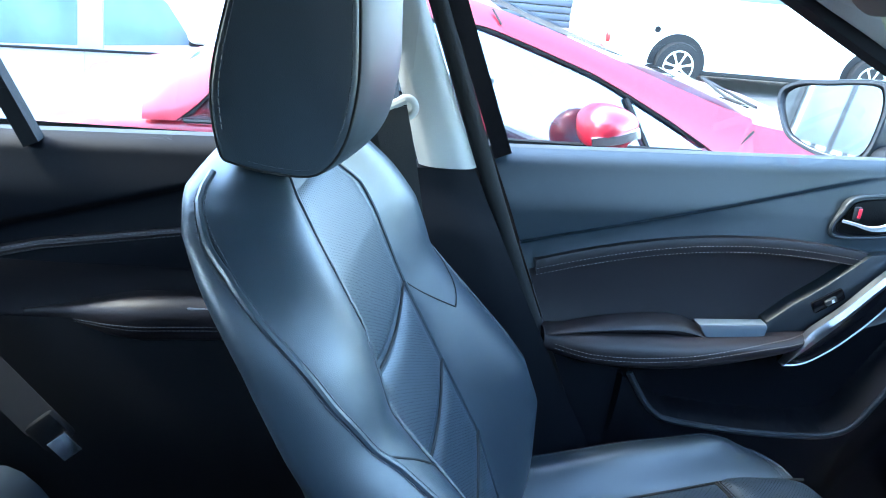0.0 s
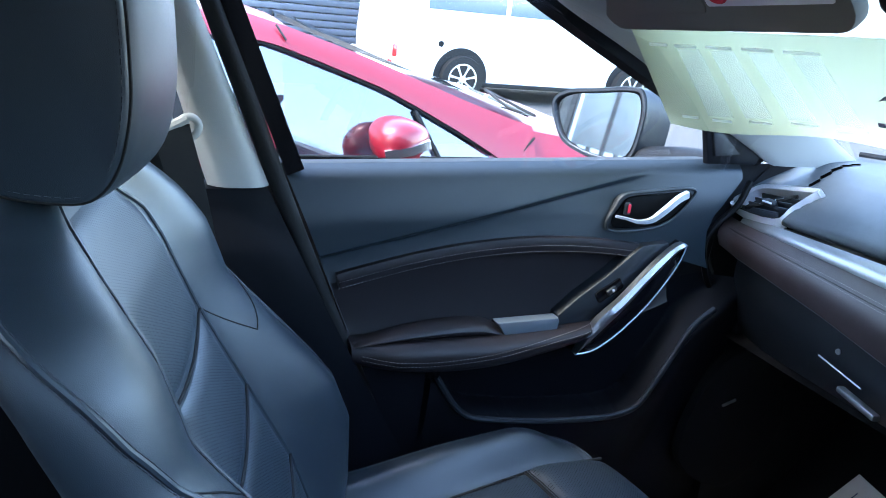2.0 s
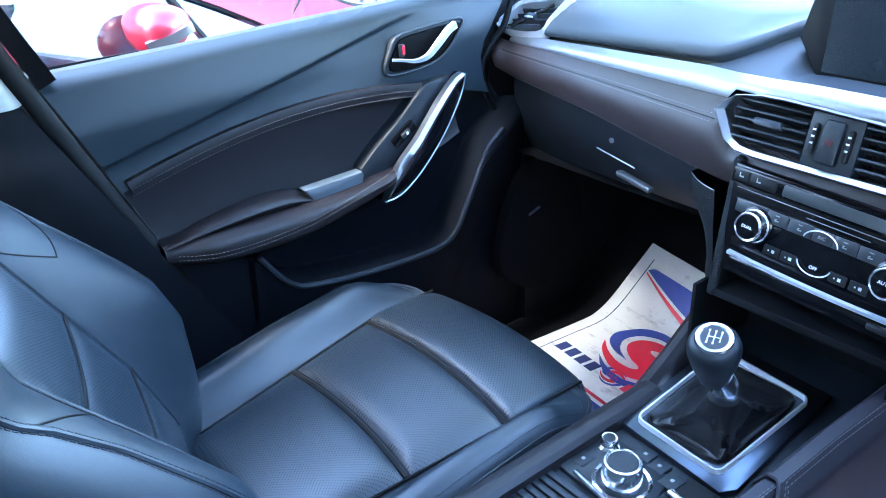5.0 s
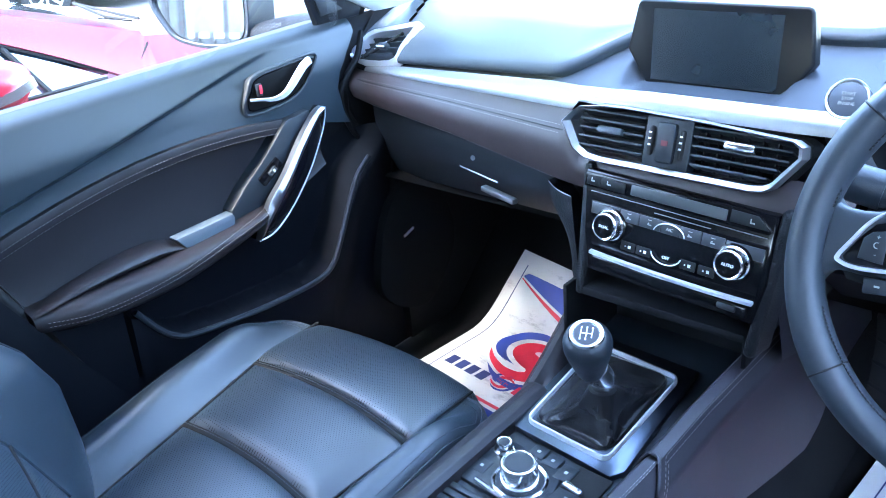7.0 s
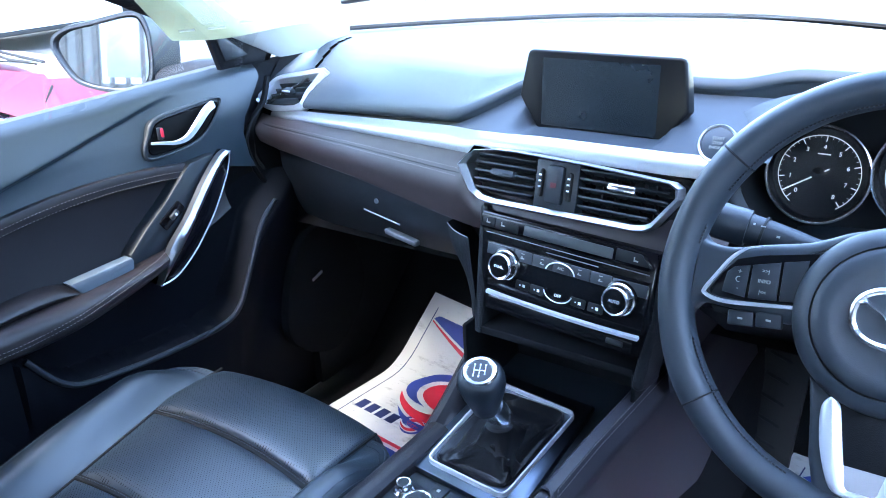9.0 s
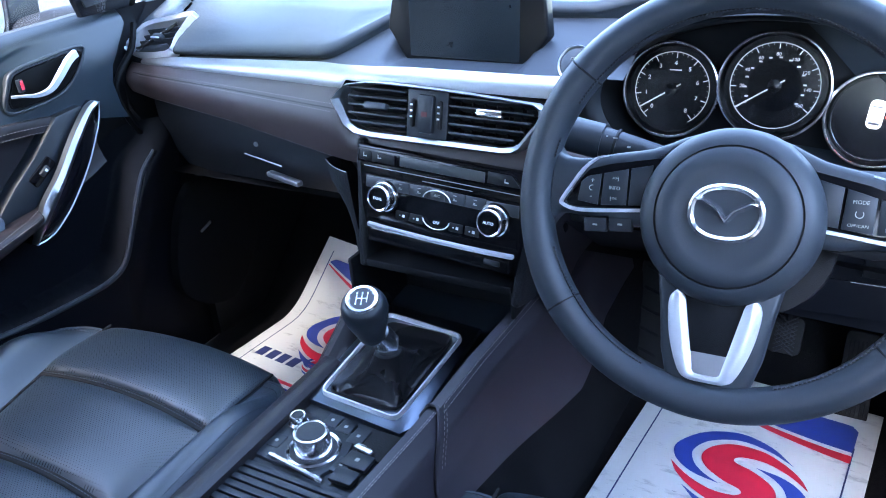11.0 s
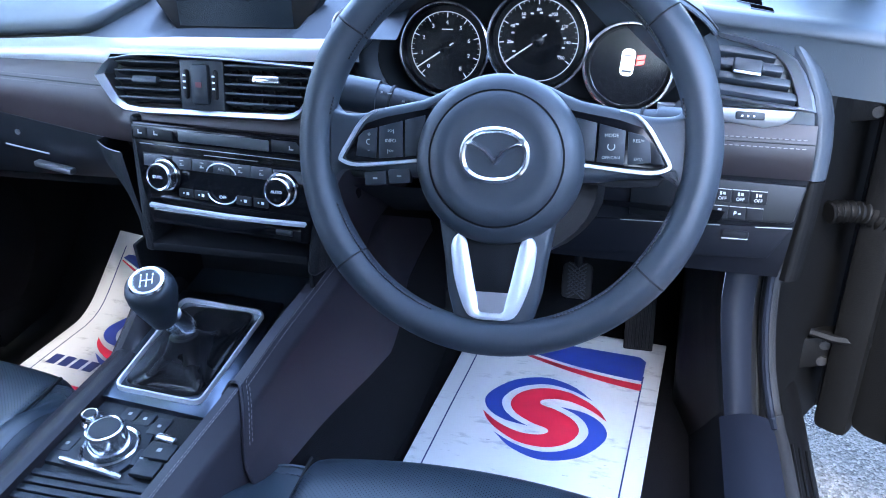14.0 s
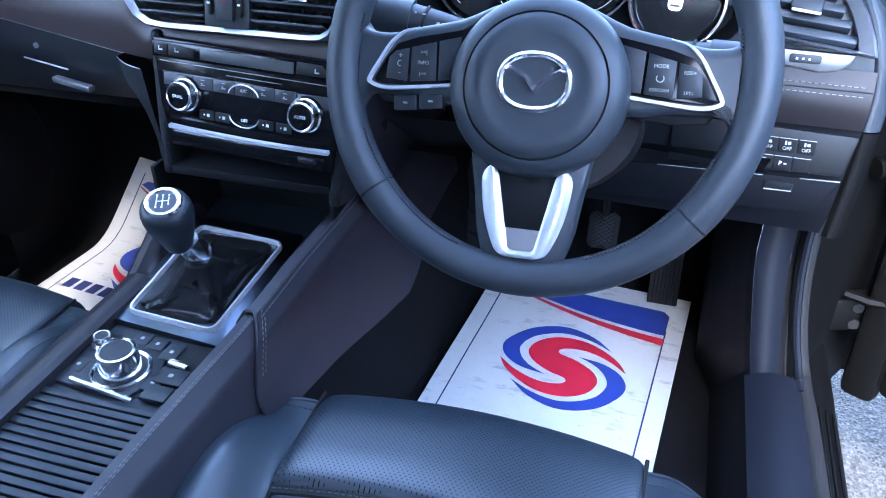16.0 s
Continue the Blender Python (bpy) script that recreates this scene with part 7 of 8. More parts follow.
    part("hood_seam", tube([Vector(hood(u, 4)) + Vector((0, -0.0006, 0.0006)) for u in np.linspace(0.05, 1, 60)], 0.0009, 5), RUBBER, c)
    # fascia beside and below the gauges
    slate = material("fascia_plastic", (0.022, 0.028, 0.035), 0.48, grain=0.15, size=1400, spec=0.4)
    def fascia(u, v):
        a = radians(30 + 262 * u)
        wide = smoothstep(-math.cos(a), -0.1, 0.75)
        x0, z0 = 0.362 + 0.184 * math.cos(a), 0.822 + 0.093 * math.sin(a)
        x1, z1 = 0.362 + (0.205 + 0.035 * wide) * math.cos(a), 0.822 + (0.103 + 0.012 * wide) * math.sin(a)
        return (x0 + (x1 - x0) * v, 0.272 - 0.012 * math.sin(math.pi * min(1, 1.4 * v)) + 0.03 * v * v, z0 + (z1 - z0) * v)
    part("fascia", sheet(fascia, np.linspace(0, 1, 40), np.linspace(0, 1, 9)), slate, c, "dark slate fascia beside the gauges")
    def fascia_right(u, v):
        a = radians(-64 + 84 * u)
        x0, z0 = 0.362 + 0.178 * math.cos(a), 0.822 + 0.090 * math.sin(a)
        return (x0 + 0.022 * v * math.cos(a), 0.276 - 0.012 * math.sin(math.pi * v), z0 + 0.022 * v * math.sin(a))
    part("fascia", sheet(fascia_right, np.linspace(0, 1, 24), np.linspace(0, 1, 6)), slate, c, "dark slate fascia beside the gauges")
    shroud = sheet(lambda u, v: (0.362 + (0.184 - 0.014 * v) * math.cos(2 * math.pi * u), 0.274 + 0.04 * v, 0.822 + (0.093 - 0.008 * v) * math.sin(2 * math.pi * u)), np.linspace(0, 1, 60), np.linspace(0, 1, 5))
    part("shroud", shroud, SMOOTH, c)
    lowp = sheet(lambda u, v: (0.19 + 0.35 * u, 0.22 + 0.10 * v, 0.735 + 0.03 * v + 0.012 * math.cos((u - 0.5) * 4)), np.linspace(0, 1, 20), np.linspace(0, 1, 6))
    part("lower_shroud", lowp, PLASTIC, c)


def build_driver_panel():
    p = thing("lower_dashboard", "black lower dash with leather pad, switches and coin tray", "dashboard panel")
    m = frame_from((0.60, 0.266, 0.72), (1, -0.04, 0.0), (0, -0.98, 0.18))
    part("silver_base", slab([(-0.10, 0.060), (0.044, 0.059), (0.041, 0.050), (0.032, 0.043), (0.014, 0.039), (-0.020, 0.043), (-0.10, 0.045)], m @ pose(0, 0, 0.006), 0.012, 0.002), DULL, p, "satin silver trim")
    k = part("dimmer", slab(rrect(0.030, 0.0085, 0.002), m @ pose(-0.002, 0.0515, 0.0075), 0.004, 0.0008), PLASTIC, p)
    bars("dimmer_marks", [(-0.010, 0.0515, 0.002, 0.002), (-0.004, 0.0515, 0.002, 0.002), (0.002, 0.0515, 0.002, 0.002)], m @ pose(0, 0, 0.0079), WHITEMARK, k)
    part("leather_pad", sheet(lambda u, v: m @ Vector((-0.22 + 0.287 * u, -0.016 + 0.060 * v, 0.002 + 0.008 * math.sin(math.pi * v))), np.linspace(0, 1, 30), np.linspace(0, 1, 10)), BROWN, p, "dark brown leather pad")
    for v in (0.029, 0.0195):
        stitches("stitching", [m @ Vector((x, v, 0.0095)) for x in np.linspace(-0.2, 0.062, 30)], THREAD, p, up=(0, -1, 0), r=0.0005)
    part("pad_seam", tube([m @ Vector((x, 0.0245, 0.0096)) for x in np.linspace(-0.2, 0.066, 12)], 0.0008, 5), RUBBER, p)
    # end of the dash, wrapping round towards the doorway
    def dash_end(u, v):
        h = 0.125 - 0.29 * v
        ex = lerp(-h, [-0.165, -0.145, -0.125, -0.10, -0.075, -0.05, -0.02, 0.0, 0.022, 0.075, 0.132, 0.17], [-0.02, 0.012, 0.030, 0.046, 0.057, 0.064, 0.067, 0.067, 0.066, 0.062, 0.056, 0.05])
        q = ((ex - 0.002, -0.008), (ex + 0.003, -0.003), (ex + 0.007, -0.0025), (ex + 0.012, -0.005), (ex + 0.019, -0.013), (ex + 0.023, -0.032), (ex + 0.025, -0.09), (ex + 0.025, -0.25))
        s = u * (len(q) - 1)
        i = min(int(s), len(q) - 2)
        f = s - i
        return m @ Vector((q[i][0] * (1 - f) + q[i + 1][0] * f, h, q[i][1] * (1 - f) + q[i + 1][1] * f))
    part("end_field", slab([(-0.035, 0.128), (0.022, 0.120), (0.052, 0.096), (0.072, 0.060), (0.080, 0.010), (0.080, -0.010), (0.030, -0.010), (-0.035, 0.060)], m @ pose(0, 0, -0.006), 0.010, 0.002), WHEEL, p)
    part("dash_end", sheet(dash_end, np.linspace(0, 1, 22), np.linspace(0.0, 0.49, 26)), WHEEL, p, "rounded soft end of the dash")
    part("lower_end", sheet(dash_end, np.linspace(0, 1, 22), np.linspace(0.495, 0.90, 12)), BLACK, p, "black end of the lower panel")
    part("face", sheet(lambda u, v: m @ Vector((-0.26 + 0.328 * u - 0.016 * (1 - v) * u, -0.136 + 0.121 * v, -0.004 - 0.004 * (1 - v) - 0.05 * max(0, 0.3 - v) ** 1.5)), np.linspace(0, 1, 20), np.linspace(0, 1, 10)), LOWER, p, "black lower panel")
    sw = part("switch_panel", slab([(-0.12, -0.020), (0.065, -0.023), (0.066, -0.027), (0.058, -0.063), (0.054, -0.066), (-0.12, -0.071)], m @ pose(0, 0, 0.002), 0.006, 0.0015), SMOOTH, p)
    for i in range(4):
        for j in range(2):
            x, y = (-0.0385 + 0.019 * i, -0.0395) if j == 0 else (-0.0395 + 0.0187 * i, -0.059)
            part("switch", slab(rrect(0.0178, 0.0150, 0.0012), m @ pose(x, y, 0.0032), 0.004, 0.0008), DARK, sw)
            part("switch_edge", tube([m @ Vector((x - 0.0085, y + 0.0078, 0.003)), m @ Vector((x + 0.0085, y + 0.0078, 0.003))], 0.0004, 5), GREY, sw)
            if j == 0 and i > 0:
                text("switch_label", "OFF", 0.0052, m @ pose(x, y - 0.003, 0.0035), GREY, sw)
                bars("switch_mark", [(x - 0.002, y + 0.003, 0.002, 0.004), (x + 0.0015, y + 0.003, 0.003, 0.003)], m @ pose(0, 0, 0.0036), GREY, sw)
            elif j == 1 and i == 1:
                text("switch_label", "SET", 0.0052, m @ pose(x, y - 0.003, 0.0035), GREY, sw)
                bars("switch_mark", [(x, y + 0.003, 0.004, 0.003)], m @ pose(0, 0, 0.0036), GREY, sw)
            elif j == 1 and i == 2:
                text("switch_label", "P", 0.0065, m @ pose(x - 0.002, y, 0.0035), WHITEMARK, sw)
                bars("switch_mark", [(x + 0.003, y, 0.003, 0.002)], m @ pose(0, 0, 0.0036), GREY, sw)
    tray = part("coin_tray", slab([(-0.20, -0.082), (0.059, -0.072), (0.037, -0.110), (-0.20, -0.125)], m @ pose(0, 0, -0.002), 0.008, 0.002), LOWER, p, "coin tray lid")
    part("tray_pull", box((0.029, 0.009, 0.006), m @ pose(-0.001, -0.0845, -0.001), 0.002), DARK, tray)
    part("pull_edge", tube([m @ Vector((-0.015, -0.0895, 0.001)), m @ Vector((0.013, -0.0885, 0.001))], 0.0007, 5), GREY, tray)
    for x0, x1 in ((-0.13, -0.018), (0.019, 0.058)):
        part("tray_line", tube([m @ Vector((x0, -0.0790 + 0.037 * (x0 + 0.13), 0.0)), m @ Vector((x1, -0.0790 + 0.037 * (x1 + 0.13), 0.0))], 0.0005, 5), GREY, tray)
    part("knee_cover", sheet(lambda u, v: (0.16 + 0.42 * u, 0.20 + 0.14 * v + 0.05 * math.sin(math.pi * u), 0.69 - 0.10 * v - 0.02 * math.sin(math.pi * u)), np.linspace(0, 1, 20), np.linspace(0, 1, 10)), LOWER, p, "black knee cover")
    part("under_panel", sheet(lambda u, v: (0.14 + 0.46 * u, 0.33 + 0.5 * v, 0.585 - 0.02 * v), np.linspace(0, 1, 6), np.linspace(0, 1, 6)), RUBBER, p)
    # footwell: pedals, kick panel and sill
    f = thing("pedals", "black ribbed rubber pedals in the driver footwell", "pedals")
    for x, z, w, h, nm in ((0.392, 0.345, 0.052, 0.062, "brake_pedal"), (0.505, 0.290, 0.050, 0.150, "accelerator_pedal"), (0.285, 0.345, 0.052, 0.062, "clutch_pedal")):
        m2 = Matrix.Translation((x, 0.60, z)) @ Matrix.Rotation(radians(58), 4, "X")
        k = part(nm, slab(rrect(w, h, 0.010), m2, 0.012, 0.003), RUBBER, f)
        for i in range(-3, 4):
            if nm == "accelerator_pedal":
                part("rib", box((0.0025, h * 0.8, 0.003), m2 @ pose(0.006 * i, 0, 0.0005), 0.001), DARK, k)
            else:
                part("rib", box((w * 0.75, 0.002, 0.003), m2 @ pose(0, 0.007 * i, 0.0005, 0, 0, 35), 0.0008), PLASTIC, k)
                part("rib", box((w * 0.75, 0.002, 0.003), m2 @ pose(0, 0.007 * i, 0.0006, 0, 0, -35), 0.0008), PLASTIC, k)
        if nm != "accelerator_pedal":
            part("pedal_arm", tube([(x, 0.61, z), (x, 0.66, z + 0.10), (x, 0.66, z + 0.25)], 0.008, 8, up=(1, 0, 0)), DARK, k)
    part("foot_rest", box((0.075, 0.012, 0.26), pose(0.185, 0.60, 0.37, -28, 0, 0), 0.004), RUBBER, f, "ribbed foot rest")
    for i in range(7):
        part("rest_rib", box((0.06, 0.004, 0.006), pose(0.185, 0.548 + 0.0166 * i, 0.285 + 0.031 * i, -28, 20, 0), 0.002), DARK, f)
    k = thing("door_sill", "black kick panel and ribbed sill trim at the open driver doorway", "sill trim")
    sill_skin = material("sill_blue", (0.0055, 0.0068, 0.011), 0.52, vary=0.3, spec=0.22)
    part("sill_plate", sheet(lambda u, v: (0.615 + 0.075 * u + 0.006 * (1 - v), -0.65 + 0.92 * v, 0.355 + 0.012 * math.sin(math.pi * u)), np.linspace(0, 1, 10), np.linspace(0, 1, 12)), sill_skin, k, "black sill plate")
    part("inner_drop", sheet(lambda u, v: (0.617 - 0.03 * u + 0.006 * (1 - v), -0.65 + 1.3 * v, 0.355 - 0.14 * u), np.linspace(0, 1, 4), np.linspace(0, 1, 10)), CARPET, k)
    # column of trim that curves up from the sill, with the kick panel inboard of it
    def column(z):
        """Forward place, inner edge and outer edge of the column at a height."""
        return (lerp(z, [0.34, 0.45, 0.52, 0.60, 0.75], [0.272, 0.308, 0.330, 0.350, 0.375]), lerp(z, [0.34, 0.36, 0.44, 0.50, 0.58, 0.75], [0.625, 0.621, 0.609, 0.602, 0.606, 0.63]), lerp(z, [0.34, 0.36, 0.44, 0.50, 0.58, 0.75], [0.660, 0.656, 0.646, 0.642, 0.648, 0.68]))
    def kick(u, v):
        z = 0.22 + 0.50 * v
        y, xl, xr = column(max(z, 0.34))
        q = ((xl, y), (xl - 0.006, y + 0.012), (xl - 0.022, y + 0.06), (0.566, 0.46), (0.575, 0.70), (0.60, 1.0))
        s = u * (len(q) - 1)
        i = min(int(s), len(q) - 2)
        return (q[i][0] + (q[i + 1][0] - q[i][0]) * (s - i), q[i][1] + (q[i + 1][1] - q[i][1]) * (s - i), z)
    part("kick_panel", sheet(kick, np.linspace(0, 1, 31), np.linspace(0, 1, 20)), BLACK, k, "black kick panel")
    def trim(u, v):
        z = 0.352 + 0.39 * v
        y, xl, xr = column(z)
        return (xl + (xr - xl) * u, y - 0.010 * math.sin(math.pi * (0.15 + 0.85 * u)), z)
    part("front_trim", sheet(trim, np.linspace(0, 1, 14), np.linspace(0, 1, 26)), sill_skin, k, "curved black doorway trim")
    def gap(u, v):
        z = 0.345 + 0.40 * v
        y, xl, xr = column(z)
        return (xr + 0.016 * u, y + 0.012 * math.sin(math.pi * u), z)
    part("trim_joint", sheet(gap, np.linspace(0, 1, 8), np.linspace(0, 1, 20)), RUBBER, k)
    seal = curve([(0.693, -0.65, 0.352), (0.691, 0.10, 0.352), (0.686, 0.262, 0.354), (0.679, 0.285, 0.375), (0.667, 0.306, 0.43), (0.661, 0.326, 0.50), (0.666, 0.348, 0.58), (0.69, 0.375, 0.72), (0.70, 0.41, 0.86)], 10)
    part("doorway_seal", sweep(seal, circle(0.009, 10, 0.011), up=(1, 0, 0.2)), RUBBER, k, "black rubber doorway seal")
    part("seal_lip", sweep([tuple(np.array(q) + np.array((-0.004, -0.010, 0.004))) for q in seal[20:]], circle(0.0050, 8), up=(1, 0, 0.2)), sill_skin, k)
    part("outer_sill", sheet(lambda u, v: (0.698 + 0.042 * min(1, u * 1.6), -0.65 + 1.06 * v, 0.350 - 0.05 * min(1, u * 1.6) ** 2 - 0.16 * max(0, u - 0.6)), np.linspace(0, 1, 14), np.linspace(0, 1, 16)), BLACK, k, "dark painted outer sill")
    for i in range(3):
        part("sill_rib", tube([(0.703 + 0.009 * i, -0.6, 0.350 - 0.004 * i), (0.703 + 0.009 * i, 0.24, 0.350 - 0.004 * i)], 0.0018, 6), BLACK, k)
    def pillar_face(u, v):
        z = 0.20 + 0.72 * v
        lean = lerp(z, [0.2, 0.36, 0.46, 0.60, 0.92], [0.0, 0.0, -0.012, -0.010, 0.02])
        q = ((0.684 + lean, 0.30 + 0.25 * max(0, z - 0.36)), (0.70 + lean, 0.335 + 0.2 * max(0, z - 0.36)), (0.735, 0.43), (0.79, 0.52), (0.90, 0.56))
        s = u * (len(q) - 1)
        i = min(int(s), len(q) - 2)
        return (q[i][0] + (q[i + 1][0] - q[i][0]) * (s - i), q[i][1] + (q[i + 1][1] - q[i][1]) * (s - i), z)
    # far darker than the body paint: the hinge area's shade is in the colour
    part("hinge_pillar", sheet(pillar_face, np.linspace(0, 1, 17), np.linspace(0, 1, 14)), BLACK, k, "dark painted hinge pillar, colour deepened for shade")
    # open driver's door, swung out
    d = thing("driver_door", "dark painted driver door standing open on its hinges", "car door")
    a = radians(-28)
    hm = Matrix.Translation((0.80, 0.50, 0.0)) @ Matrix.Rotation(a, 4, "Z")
    # door and hinges are near-black too, standing in for shade on them
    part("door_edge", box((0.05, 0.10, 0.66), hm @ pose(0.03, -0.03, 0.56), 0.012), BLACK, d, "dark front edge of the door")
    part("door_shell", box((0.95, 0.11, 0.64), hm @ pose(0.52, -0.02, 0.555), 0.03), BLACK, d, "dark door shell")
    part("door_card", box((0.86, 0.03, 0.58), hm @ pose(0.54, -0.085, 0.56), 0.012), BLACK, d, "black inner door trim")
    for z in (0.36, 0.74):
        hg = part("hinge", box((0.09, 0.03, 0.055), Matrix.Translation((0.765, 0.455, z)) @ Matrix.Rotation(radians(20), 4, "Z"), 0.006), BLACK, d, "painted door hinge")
        for j in (-1, 1):
            part("hinge_bolt", lathe([(0.0, 0.0), (0.008, 0.0), (0.008, 0.006), (0, 0.007)], look((0.765, 0.436, z + 0.014 * j), (0.765, 0.0, z + 0.014 * j)), 8), RUBBER, hg)
    part("check_strap", tube([(0.74, 0.43, 0.40), (0.77, 0.42, 0.398), (0.83, 0.42, 0.395)], 0.006, 6), BLACK, d, "black check strap")
    boot = [Vector((0.725, 0.405, 0.60)) + Vector((0.13 * t, 0.02 * math.sin(3.1 * t), -0.05 * t * t)) for t in np.linspace(0, 1, 60)]
    part("wiring_boot", tube(boot, 0.013, 12, scale=lambda t: 1.0 + 0.22 * math.sin(t * 90)), BLACK, d, "ribbed black wiring boot")


build_wheel()
build_cluster()
build_driver_panel()


# ---- outside ----
def ground_z(x, y):
    """The forecourt falls away to the passenger side."""
    return lerp(x, [-14, -10, -4.2, -1.9, -0.9, 0], [-0.25, -0.27, -0.40, -0.27, -0.03, 0])


def build_ground():
    m = material("asphalt", (0.046, 0.043, 0.039), 0.9, vary=0.85, wide=75, grain=1.0, size=120)
    n, l = m.node_tree.nodes, m.node_tree.links
    v = n.new("ShaderNodeTexVoronoi")
    v.inputs["Scale"].default_value = 210
    at = n.new("ShaderNodeTexCoord")
    l.new(at.outputs["Object"], v.inputs["Vector"])
    mix = n.new("ShaderNodeMixRGB")
    mix.blend_type = "MULTIPLY"
    mix.inputs[0].default_value = 0.85
    old = n["Principled BSDF"].inputs["Base Color"].links[0].from_socket
    r = n.new("ShaderNodeValToRGB")
    r.color_ramp.elements[0].color = (0.12, 0.12, 0.12, 1)
    r.color_ramp.elements[1].color = (3.0, 3.0, 3.0, 1)
    l.new(v.outputs["Color"], r.inputs[0])
    l.new(old, mix.inputs[1])
    l.new(r.outputs[0], mix.inputs[2])
    l.new(mix.outputs[0], n["Principled BSDF"].inputs["Base Color"])
    b = n.new("ShaderNodeBump")
    b.inputs["Strength"].default_value = 0.8
    b.inputs["Distance"].default_value = 0.006
    l.new(v.outputs["Distance"], b.inputs["Height"])
    l.new(b.outputs[0], n["Principled BSDF"].inputs["Normal"])
    xs = [-400, -60, -20, -14, -10, -7, -5, -3, -2, -1.2, -0.6, 0, 1, 2, 5, 20, 100, 400]
    ys = [-400, -50, -10, -4, 0, 4, 10, 50, 400]
    bm = sheet(lambda u, v2: (u, v2, ground_z(max(u, -14), v2)), xs, ys)
    tagged(part("ground", bm, m), "rough grey asphalt forecourt", "ground", kind="structure")


def car_wheel(parent, x, y, z, r, face=1, name="wheel"):
    m = Matrix.Translation((x, y, z)) @ Matrix.Rotation(radians(90 * face), 4, "Y")
    w = part(name, lathe([(r * 0.66, -0.09), (r * 0.97, -0.10), (r, -0.07), (r, 0.07), (r * 0.97, 0.10), (r * 0.70, 0.105), (r * 0.66, 0.09)], m, 40), RUBBER, parent, "black tyre on an alloy rim")
    part("rim_ring", lathe([(r * 0.67, 0.02), (r * 0.68, 0.098), (r * 0.62, 0.100), (r * 0.60, 0.04)], m, 40), SATIN, w)
    part("rim_back", lathe([(r * 0.62, 0.015), (0.0, 0.015)], m, 30), DARK, w)
    for i in range(7):
        a = 2 * math.pi * i / 7
        part("spoke", skin([[m @ Vector((rr * math.cos(a) - wd * math.sin(a) * s, rr * math.sin(a) + wd * math.cos(a) * s, h)) for s, h in ((-1, 0.05), (1, 0.05), (0.6, 0.095), (-0.6, 0.095))] for rr, wd in ((r * 0.10, r * 0.07), (r * 0.36, r * 0.065), (r * 0.64, r * 0.10))]), SATIN, w)
    part("hub_cap", lathe([(r * 0.17, 0.05), (r * 0.16, 0.10), (0.0, 0.102)], m, 20), SATIN, w)


